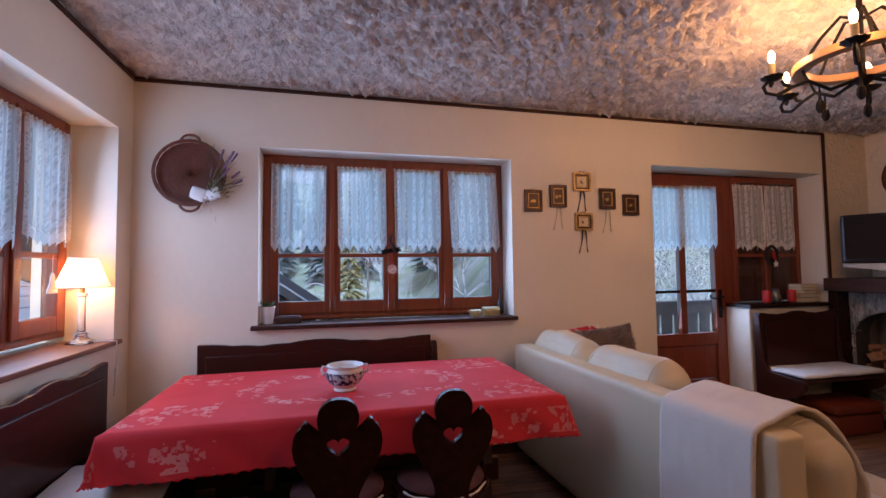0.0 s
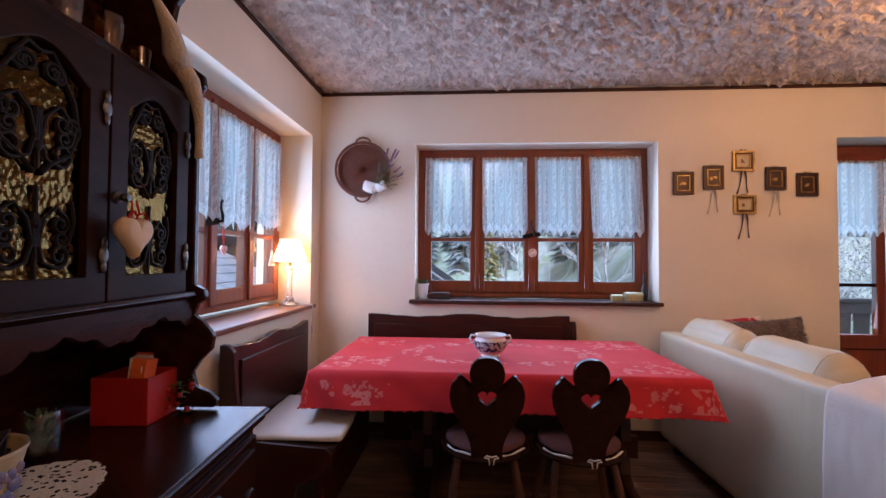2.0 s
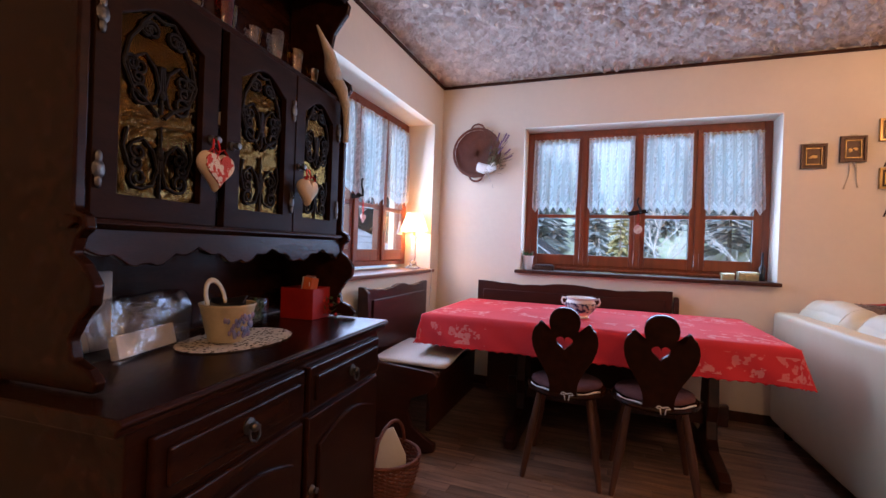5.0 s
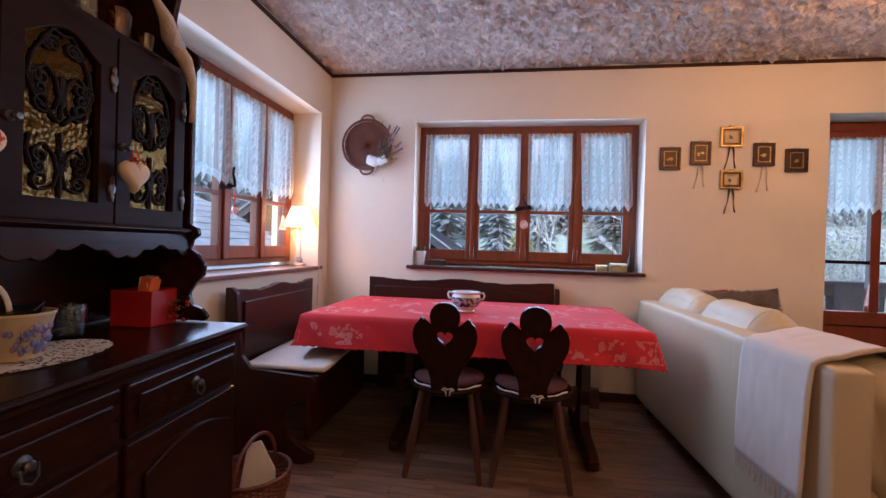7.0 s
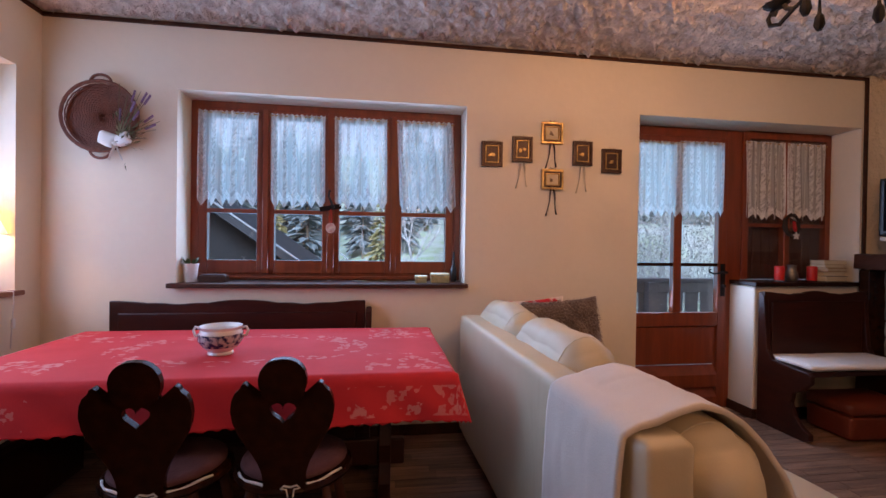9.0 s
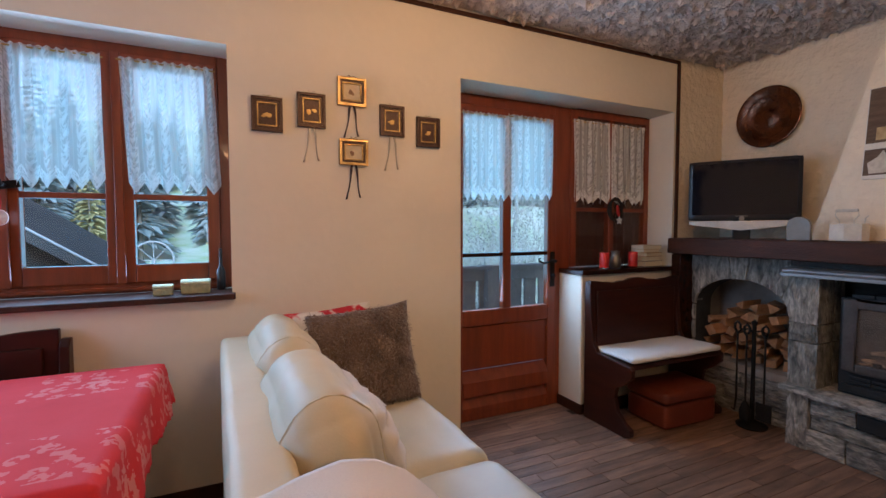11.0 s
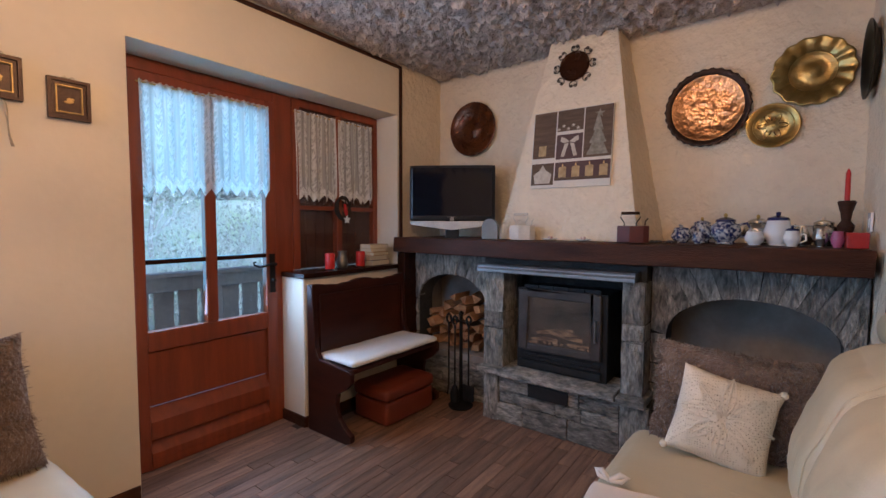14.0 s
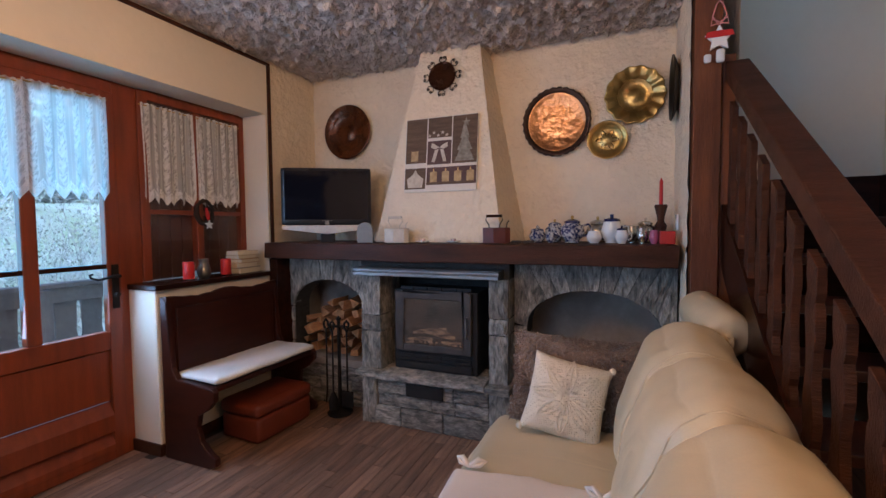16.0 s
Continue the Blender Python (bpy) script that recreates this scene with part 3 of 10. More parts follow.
# lace curtains
def lace(name, width, net, through_=0.5):
    """A net with woven stripes and motifs; the holes let light through."""
    m = bpy.data.materials.new(name)
    m.use_nodes = True
    nt = m.node_tree
    N, L = nt.nodes.new, nt.links.new
    nt.nodes.remove(nt.nodes["Principled BSDF"])
    uv = N("ShaderNodeUVMap")
    sep = N("ShaderNodeSeparateXYZ")
    L(uv.outputs[0], sep.inputs[0])
    d, t, mx, tr = N("ShaderNodeBsdfDiffuse"), N("ShaderNodeBsdfTranslucent"), N("ShaderNodeMixShader"), N("ShaderNodeBsdfTransparent")
    d.inputs[0].default_value = (0.80, 0.80, 0.79, 1)
    t.inputs[0].default_value = (0.74, 0.76, 0.78, 1)
    mx.inputs[0].default_value = through_
    L(d.outputs[0], mx.inputs[1])
    L(t.outputs[0], mx.inputs[2])

    def math_(op, a, b=None, c=None):
        n = N("ShaderNodeMath")
        n.operation = op
        for i, v in enumerate((a, b, c)):
            if v is None:
                continue
            if isinstance(v, (int, float)):
                n.inputs[i].default_value = v
            else:
                L(v, n.inputs[i])
        return n.outputs[0]

    x, z = sep.outputs[0], sep.outputs[1]
    px = math_("FRACT", math_("MULTIPLY", x, 1 / 0.062))
    stripe = math_("LESS_THAN", math_("ABSOLUTE", math_("SUBTRACT", px, 0.5)), 0.28)
    thin = math_("LESS_THAN", math_("FRACT", math_("MULTIPLY", x, 1 / 0.0155)), 0.22)
    vo = N("ShaderNodeTexVoronoi")
    vo.feature = "DISTANCE_TO_EDGE"
    vo.inputs["Scale"].default_value = 42
    L(uv.outputs[0], vo.inputs["Vector"])
    motif = math_("MULTIPLY", math_("LESS_THAN", vo.outputs["Distance"], 0.11), stripe)
    ly = math_("FRACT", math_("MULTIPLY", z, 1 / 0.062))
    dx, dz = math_("SUBTRACT", px, 0.5), math_("SUBTRACT", ly, 0.5)
    blob = math_("MULTIPLY", math_("LESS_THAN", math_("ADD", math_("MULTIPLY", dx, dx), math_("MULTIPLY", dz, dz)), 0.022), math_("MULTIPLY", stripe, 0.85))
    hem = math_("LESS_THAN", z, 0.05)
    top = math_("GREATER_THAN", z, 0.525)
    side = math_("GREATER_THAN", math_("ABSOLUTE", math_("SUBTRACT", x, width / 2)), width / 2 - 0.012)
    vo2 = N("ShaderNodeTexVoronoi")
    vo2.inputs["Scale"].default_value = 130
    L(uv.outputs[0], vo2.inputs["Vector"])
    holes = math_("LESS_THAN", vo2.outputs["Distance"], 0.42)
    band = math_("MULTIPLY", math_("MAXIMUM", hem, math_("MAXIMUM", side, top)), math_("SUBTRACT", 1.0, math_("MULTIPLY", holes, 0.35)))
    a = math_("MAXIMUM", math_("MULTIPLY", motif, 0.78), math_("MAXIMUM", blob, math_("MAXIMUM", math_("MULTIPLY", thin, 0.64), math_("MULTIPLY", band, 0.92))))
    a = math_("MAXIMUM", a, net)
    L(a, (ms := N("ShaderNodeMixShader")).inputs[0])
    L(tr.outputs[0], ms.inputs[1])
    L(mx.outputs[0], ms.inputs[2])
    L(ms.outputs[0], nt.nodes["Material Output"].inputs[0])
    return m


LACE = lace("white_lace_net", 0.36, 0.56)
LACE_OPEN = lace("open_white_lace", 0.36, 0.50, 0.12)


def curtain(m, w, h, label, waves=5, amp=0.012, seed=0, lean=0.0, net=None):
    """A short gathered curtain hung from its top edge in m's x and -z, with scallops along the hem and a ruffle on top."""
    bm = bmx()
    uvl = bm.loops.layers.uv.new("uv")
    nx, nz = 72, 26
    sc = 6
    g = []
    for i in range(nx + 1):
        u = i / nx
        dip = (1 - abs(2 * ((sc * u) % 1.0) - 1)) * 0.05
        row = []
        for j in range(nz + 1):
            v = j / nz
            k = 0.35 + 0.65 * v
            y = -amp * k * math.sin(2 * math.pi * waves * u + seed + 0.8 * math.sin(3 * v + seed)) - amp * 0.4 * math.sin(2 * math.pi * waves * 2.3 * u + seed * 2)
            spread = 1 + 0.05 * v * (0.5 - u) * -2 * 0.6
            x = w / 2 + (u - 0.5) * w * spread + lean * v
            z = -v * (h - 0.04 + dip) + (0.004 * math.sin(u * 70) if j == 0 else 0)
            row.append((bm.verts.new(m @ Vector((x, y, z))), (u * 0.36, (1 - v) * (h - 0.04 + dip) * 0.55 / h)))
        g.append(row)
    for i in range(nx):
        for j in range(nz):
            q = (g[i][j], g[i + 1][j], g[i + 1][j + 1], g[i][j + 1])
            f = bm.faces.new([a[0] for a in q])
            for lp, a in zip(f.loops, q):
                lp[uvl].uv = a[1]
    loc = m @ Vector((w / 2, 0, -h))
    c = thing("curtain", loc, label, "curtain", "lace curtains")
    part("net", bm, net or LACE, c, smooth=True)
    bm = bmx()
    tube(bm, [m @ Vector((-0.008, 0.004, -0.012)), m @ Vector((w + 0.008, 0.004, -0.012))], 0.004, 8)
    part("rod", bm, BRASS, c, "thin brass curtain rod", smooth="auto")
    return c


BRASS = mat("yellow_brass", (0.62, 0.42, 0.14), (0.40, 0.25, 0.08), 9, 0.6, 0.28, 0.42, metal=1.0, bump=0.2, bscale=50, fine=0.15, dist=0.004)
lab = "white lace half curtain with scalloped hem on a wooden window sash"
for i, (x0, w) in enumerate(((-0.155, 0.365), (0.285, 0.345), (0.69, 0.345), (1.10, 0.385))):
    curtain(pose(x0, 3.372, 2.072), w, 0.60 if i < 3 else 0.61, lab, waves=4 + i % 2, seed=i * 1.7, lean=(-0.01, 0, 0, 0.02)[i])
for i in range(4):
    curtain(pose(-1.138, 1.40 + 0.4 * i, 2.085, 0, 0, 90), 0.375, 0.61 if i != 2 else 0.64, lab, waves=4 + i % 2, seed=2 + i * 1.3)
curtain(pose(2.885, 3.41, 2.035), 0.345, 0.56, "white lace half curtain with scalloped hem on the balcony door", waves=3, amp=0.01, seed=1)
curtain(pose(3.225, 3.405, 2.045), 0.37, 0.56, "white lace half curtain with scalloped hem on the balcony door", waves=3, amp=0.01, seed=4)
for i, (x0, w, h) in enumerate(((3.80, 0.34, 0.60), (4.175, 0.345, 0.60))):
    curtain(pose(x0, 3.425, 2.075), w, h, "white lace half curtain with heart motifs before closed dark shutters", waves=4, amp=0.016, seed=3 + i * 2, net=LACE_OPEN)

# ---- dining corner ----
# table
T = thing("dining_table", (0.39, 2.5, 0), "dark wooden trestle table with a stretcher under a red cloth", "table")
bm = bmx()
box(bm, -0.55, 1.275, 2.05, 2.965, 0.71, 0.742)
part("tabletop", bm, BENCHWOOD, T, bevel=0.006)
for x in (-0.05, 1.0):
    bm = bmx()
    prof = [(-0.04, 0.0), (0.36, 0.0), (0.41, 0.02), (0.42, 0.07), (0.36, 0.09), (0.15, 0.11), (0.10, 0.15), (0.08, 0.24), (0.11, 0.33), (0.09, 0.45), (0.07, 0.56), (0.12, 0.62), (0.34, 0.65), (0.36, 0.71)]
    half = [(p[0] if p[0] > 0 else 0, p[1]) for p in prof]
    out = [(a, b) for a, b in half] + [(-a, b) for a, b in half[::-1]]
    out = [o for i, o in enumerate(out) if i == 0 or o != out[i - 1]]
    if out[0] == out[-1]:
        out.pop()
    slab(bm, out, Matrix(((0, 0, 1, x), (1, 0, 0, 2.46), (0, 1, 0, 0), (0, 0, 0, 1))), 0.055)
    part("trestle_leg", bm, BENCHWOOD, T, bevel=0.006)
bm = bmx()
box(bm, -0.12, 1.12, 2.44, 2.48, 0.20, 0.32)
part("stretcher", bm, BENCHWOOD, T, bevel=0.006)

# the cloth
bm = bmx()
uvl = None
cx0, cx1, cy0, cy1, top = -0.56, 1.285, 2.04, 2.975, 0.7445
drop = 0.185


def cloth_point(u, v):
    """u and v in metres along the flat cloth, which hangs where it passes the table's edges."""
    ox, oy = max(cx0 - u, 0, u - cx1), max(cy0 - v, 0, v - cy1)
    sx, sy = (-1 if u < cx0 else 1), (-1 if v < cy0 else 1)
    x, y = min(max(u, cx0), cx1), min(max(v, cy0), cy1)
    over = max(ox, oy)
    wave = 0.0
    if over > 0:
        s = u * 5.2 + v * 6.1
        wave = 0.010 * math.sin(s * 2.1) + 0.006 * math.sin(s * 5.3 + 1)
        k = min(1, over / drop)
        corner = min(ox, oy) / drop
        flare = 0.012 + 0.03 * k + wave * k
        if ox > 0 and oy > 0:
            a = math.atan2(oy, ox)
            flare += 0.03 * corner
            x += sx * flare * math.cos(a) * 1.0
            y += sy * flare * math.sin(a) * 1.0
        elif ox > 0:
            x += sx * flare * min(1, ox / 0.02)
        else:
            y += sy * flare * min(1, oy / 0.02)
    z = top - over * (0.985 if over > 0 else 0) + (0.0007 * noise.noise(Vector((u * 9, v * 9, 0))))
    return Vector((x, y, z))


us = [cx0 - drop + i * (cx1 - cx0 + 2 * drop) / 150 for i in range(151)]
vs_ = [cy0 - drop + j * (cy1 - cy0 + 2 * drop) / 100 for j in range(101)]
g = []
for u in us:
    row = []
    for v in vs_:
        du, dv = min(u - us[0], us[-1] - u), min(v - vs_[0], vs_[-1] - v)
        uu, vv = u, v
        if du < 1e-6:
            uu += (0.010 * abs(math.sin(v * 65))) * (1 if u < 0 else -1)
        if dv < 1e-6:
            vv += (0.010 * abs(math.sin(u * 65))) * (1 if v < 2.4 else -1)
        row.append(bm.verts.new(cloth_point(uu, vv)))
    g.append(row)
uvl = bm.loops.layers.uv.new("uv")
for i in range(150):
    for j in range(100):
        f = bm.faces.new((g[i][j], g[i + 1][j], g[i + 1][j + 1], g[i][j + 1]))
        for lp, (a, b) in zip(f.loops, ((i, j), (i + 1, j), (i + 1, j + 1), (i, j + 1))):
            lp[uvl].uv = (us[a], vs_[b])


def cloth_material():
    """Red cloth with paler woven roses near the hem and in a ring on top, and a lace edge."""
    m = CLOTH
    nt = m.node_tree
    N, L = nt.nodes.new, nt.links.new
    b = nt.nodes["Principled BSDF"]
    old = b.inputs["Base Color"].links[0].from_socket
    uv = N("ShaderNodeUVMap")
    sep = N("ShaderNodeSeparateXYZ")
    L(uv.outputs[0], sep.inputs[0])

    def M(op, a, b_=None, c=None):
        n = N("ShaderNodeMath")
        n.operation = op
        for i, v in enumerate((a, b_, c)):
            if v is None:
                continue
            if isinstance(v, (int, float)):
                n.inputs[i].default_value = v
            else:
                L(v, n.inputs[i])
        return n.outputs[0]

    cx, cy = (cx0 + cx1) / 2, (cy0 + cy1) / 2
    hx, hy = (cx1 - cx0) / 2 + drop, (cy1 - cy0) / 2 + drop
    ax, ay = M("ABSOLUTE", M("SUBTRACT", sep.outputs[0], cx)), M("ABSOLUTE", M("SUBTRACT", sep.outputs[1], cy))
    edge = M("MINIMUM", M("SUBTRACT", hx, ax), M("SUBTRACT", hy, ay))
    # roses: near the hem, and on an oval in the middle
    vo = N("ShaderNodeTexVoronoi")
    vo.inputs["Scale"].default_value, vo.inputs["Randomness"].default_value = 6.5, 0.7
    L(uv.outputs[0], vo.inputs["Vector"])
    ns = N("ShaderNodeTexNoise")
    ns.inputs["Scale"].default_value, ns.inputs["Detail"].default_value = 38, 3
    L(uv.outputs[0], ns.inputs["Vector"])
    near = M("LESS_THAN", vo.outputs["Distance"], M("MULTIPLY", ns.outputs[0], 0.62))
    petals = M("GREATER_THAN", ns.outputs[0], 0.47)
    hemzone = M("MULTIPLY", M("MULTIPLY", M("GREATER_THAN", edge, 0.03), M("LESS_THAN", edge, 0.14)), M("GREATER_THAN", ax, 0.52))
    r = M("SQRT", M("ADD", M("POWER", M("MULTIPLY", ax, 0.62), 2.0), M("POWER", M("MULTIPLY", ay, 1.15), 2.0)))
    ring = M("MULTIPLY", M("GREATER_THAN", r, 0.27), M("LESS_THAN", r, 0.36))
    cornerz = M("MULTIPLY", M("GREATER_THAN", ax, 0.58), M("MULTIPLY", M("GREATER_THAN", ay, 0.16), M("LESS_THAN", ay, 0.42)))
    zone = M("MAXIMUM", hemzone, M("MAXIMUM", ring, M("MULTIPLY", cornerz, 0.9)))
    vo3 = N("ShaderNodeTexVoronoi")
    vo3.inputs["Scale"].default_value = 17
    L(uv.outputs[0], vo3.inputs["Vector"])
    leaf_ = M("MULTIPLY", M("LESS_THAN", vo3.outputs["Distance"], M("MULTIPLY", ns.outputs[0], 0.85)), petals)
    pat = M("MULTIPLY", M("MULTIPLY", M("MAXIMUM", M("MULTIPLY", near, petals), M("MULTIPLY", leaf_, 0.75)), zone), 0.36)
    mx = N("ShaderNodeMix")
    mx.data_type = "RGBA"
    mx.inputs[7].default_value = (0.80, 0.55, 0.50, 1)
    L(pat, mx.inputs[0])
    L(old, mx.inputs[6])
    L(mx.outputs[2], b.inputs["Base Color"])


cloth_material()
tc = part("tablecloth", bm, CLOTH, None, "red damask tablecloth with pale woven roses on the table", smooth=True, category="tablecloth")
rebase(tc, (0.38, 2.48, 0.55))
sol = tc.modifiers.new("thickness", "SOLIDIFY")
sol.thickness, sol.offset = 0.0012, 1


# corner bench
def wavy_top(w, h, n=60, amp=0.018):
    """The outline of a bench back with a carved wavy top."""
    pts = [(0, 0), (w, 0)]
    for i in range(n, -1, -1):
        u = i / n
        d = abs(math.cos(2 * math.pi * u)) ** 6 * 0.0
        z = h - amp + amp * max(0, math.cos(4 * math.pi * (u - 0.5))) ** 0.6 * (0.7 if abs(u - 0.5) > 0.2 else 1.0) - 0.008 * max(0, math.cos(4 * math.pi * (u - 0.25))) ** 8
        pts.append((u * w, z))
    return pts


def board_back(parent, m, w, h, th=0.028):
    bm = bmx()
    slab(bm, wavy_top(w, h), m @ Matrix(((1, 0, 0, 0), (0, 0, 1, 0), (0, 1, 0, 0), (0, 0, 0, 1))), th)
    part("backrest", bm, BENCHWOOD, parent, bevel=0.004)
    bm = bmx()
    box(bm, 0.05, w - 0.05, -0.012, 0.002, 0.04, h - 0.075, m)
    part("back_panel", bm, BENCHWOOD, parent, bevel=0.006)


def side_board(parent, m, depth, hback, hseat, th=0.035, mirror=1):
    """A bench end: tall at the back, scrolled under the seat. m's x runs from the back to the front."""
    o = [(0, 0), (depth * 0.9, 0), (depth * 1.02, 0.02), (depth * 1.02, 0.06), (depth * 0.88, 0.09), (depth * 0.74, 0.14), (depth * 0.68, 0.22), (depth * 0.72, 0.29), (depth * 0.9, 0.33), (depth * 1.02, 0.38), (depth * 1.03, 0.43), (depth * 0.98, hseat), (depth * 0.3, hseat + 0.02), (depth * 0.2, hseat + 0.08), (depth * 0.16, hback * 0.75), (depth * 0.13, hback - 0.03), (depth * 0.07, hback), (0, hback)]
    bm = bmx()
    slab(bm, o, m @ Matrix(((1, 0, 0, 0), (0, 0, 1, 0), (0, 1, 0, 0), (0, 0, 0, 1))), th)
    part("side_panel", bm, BENCHWOOD, parent, bevel=0.006)


B1 = thing("corner_bench", (0.18, 3.1, 0), "dark brown wooden corner bench with wavy back under the window", "bench")
board_back(B1, pose(-0.55, 3.165, 0.45), 1.46, 0.435)
bm = bmx()
box(bm, -0.36, 0.90, 2.78, 3.16, 0.425, 0.455)
part("seat", bm, BENCHWOOD, B1, bevel=0.008)
bm = bmx()
box(bm, -0.36, 0.87, 2.83, 2.855, 0.10, 0.424)
part("front_panel", bm, BENCHWOOD, B1, bevel=0.004)
side_board(B1, pose(0.915, 3.19, 0, 0, 0, -90), 0.42, 0.84, 0.455)
B2 = thing("corner_bench", (-0.66, 2.4, 0), "dark brown wooden corner bench with wavy back under the lamp", "bench")
board_back(B2, pose(-0.85, 1.87, 0.45, 0, 0, 90), 0.90, 0.435)
bm = bmx()
box(bm, -0.84, -0.38, 1.86, 3.15, 0.425, 0.455)
part("seat", bm, BENCHWOOD, B2, bevel=0.008)
bm = bmx()
box(bm, -0.47, -0.445, 1.90, 2.78, 0.10, 0.424)
part("front_panel", bm, BENCHWOOD, B2, bevel=0.004)
side_board(B2, pose(-0.90, 1.835, 0, 0, 0, 0), 0.50, 0.89, 0.455)


def seat_pad(m, w, d, label):
    bm = bmx()
    soft(bm, m @ pose(0, 0, 0.022), w, d, 0.036, 0.016, 16, 0.006, 0.007, seed=w * 7)
    return solo("seat_pad", bm, WHITE, m.translation, label, "cushion", smooth=True)


seat_pad(pose(-0.60, 2.17, 0.4575, 0, 0, 4), 0.44, 0.60, "flat white cotton seat pad on the corner bench")
seat_pad(pose(0.18, 2.95, 0.4575), 1.1, 0.3, "flat white cotton seat pad on the corner bench under the window")


# heart-backed chairs
def chair_outline(s=1.0):
    half = [(0.0, 0.44), (0.032, 0.437), (0.058, 0.424), (0.077, 0.402), (0.084, 0.375), (0.082, 0.348), (0.072, 0.326), (0.078, 0.314), (0.095, 0.312), (0.112, 0.318), (0.122, 0.335), (0.119, 0.352), (0.128, 0.364), (0.141, 0.358), (0.147, 0.342), (0.162, 0.335), (0.175, 0.308), (0.180, 0.275), (0.174, 0.238), (0.158, 0.200), (0.135, 0.165), (0.110, 0.130), (0.090, 0.095), (0.078, 0.06), (0.074, 0.03), (0.080, 0.0)]
    return [(x * 0.87, y) for x, y in half] + [(-x * 0.87, y) for x, y in half[::-1][:-1]]


def heart(n, w):
    pts = []
    for i in range(n):
        t = 2 * math.pi * i / n
        pts.append((w / 32 * 16 * math.sin(t) ** 3, w / 32 * (13 * math.cos(t) - 5 * math.cos(2 * t) - 2 * math.cos(3 * t) - math.cos(4 * t))))
    return pts


def resample(pts, n):
    """The closed outline as n points at even steps, from its first point."""
    P = [Vector(p) for p in pts]
    L_ = [0]
    for a, b in zip(P, P[1:] + P[:1]):
        L_.append(L_[-1] + (b - a).length)
    out = []
    for k in range(n):
        s = L_[-1] * k / n
        i = max(j for j in range(len(P)) if L_[j] <= s)
        t = (s - L_[i]) / max(1e-9, L_[i + 1] - L_[i])
        out.append(tuple(P[i].lerp(P[(i + 1) % len(P)], t)))
    return out


def make_chair(loc, turn, label):
    c = thing("dining_chair", loc, label, "chair", "heart-backed chairs at the table")
    L_ = Vector(loc)
    bm = bmx()
    lathe(bm, L_ + Vector((0, 0.0, 0.415)), [(0.0, 0), (0.185, 0), (0.2, 0.008), (0.205, 0.018), (0.2, 0.03), (0.19, 0.034), (0, 0.036)], 28)
    part("seat", bm, DARKWOOD, c, smooth="auto")
    outer = resample(chair_outline(), 120)
    inner = resample([(x, y + 0.268) for x, y in heart(120, 0.078)], 120)
    k0 = 0
    bm = bmx()
    m = pose(*(L_ + Vector((0, -0.17, 0.44))), 90 + 7, 0, 0)
    frame_board(bm, outer, inner, m, 0.024)
    part("backrest", bm, DARKWOOD, c, bevel=0.004)
    for sx in (-1, 1):
        for sy in (-1, 1):
            bm = bmx()
            a, b = L_ + Vector((sx * 0.12, sy * 0.12, 0.42)), L_ + Vector((sx * 0.185, sy * 0.19 - 0.0, 0.0))
            tube(bm, [b, b.lerp(a, 0.15), b.lerp(a, 0.5), b.lerp(a, 0.85), a], [0.013, 0.016, 0.021, 0.017, 0.014], 10)
            part("leg", bm, LEGWOOD, c, "worn brown turned leg", smooth="auto")
    bm = bmx()
    lathe(bm, L_ + Vector((0, 0.0, 0.4525)), [(0.0, 0), (0.17, 0), (0.183, 0.008), (0.18, 0.018), (0.15, 0.026), (0.05, 0.022), (0, 0.02)], 28)
    pad = part("pad", bm, PADCLOTH, c, "thin round dark cushion with white ties", smooth=True)
    bm = bmx()
    pts = [L_ + Vector((0.19 * math.sin(t), -0.19 * math.cos(t), 0.449 + 0.004 * math.sin(t * 9))) for t in [(-1.1 + 2.2 * i / 16) for i in range(17)]]
    tube(bm, pts, 0.0045, 6, 1.0)
    q = L_ + Vector((0.02, -0.197, 0.45))
    for s in (-1, 1):
        tube(bm, [q, q + Vector((s * 0.02, -0.006, 0.008)), q + Vector((s * 0.03, -0.006, 0.0)), q + Vector((s * 0.012, -0.006, -0.004)), q + Vector((s * 0.008, -0.004, -0.03))], 0.003, 6)
    part("tie", bm, WHITE, c, "white ribbon tie", smooth=True)
    return c


LEGWOOD = mat("worn_leg_wood", (0.10, 0.034, 0.016), (0.05, 0.016, 0.008), 5, 0.6, 0.35, 0.5, bump=0.15, bscale=60, stretch=(5, 5, 1), fine=0.3)
PADCLOTH = mat("dark_pad_cloth", (0.13, 0.045, 0.045), (0.07, 0.022, 0.022), 12, 0.6, 0.8, bump=0.4, bscale=120)
make_chair((0.278, 2.02, 0), 0, "dark-stained wooden chair with heart-pierced carved back at the table")
make_chair((0.70, 2.02, 0), 0, "dark-stained wooden chair with heart-pierced carved back at the table")

# ---- sofas ----
FABRIC = mat("cream_throw_cloth", (0.74, 0.66, 0.58), (0.68, 0.60, 0.53), 6, 0.6, 0.95, bump=0.6, bscale=240, fine=0.06, dist=0.002)


def sofa_piece(parent, name, m, sx, sy, sz, r, puff=0.0, lump=0.0, seed=0, label="", n=18, material=None):
    bm = bmx()
    soft(bm, m, sx, sy, sz, r, n, puff, lump, seed)
    return part(name, bm, material or LEATHER, parent, label, smooth=True)


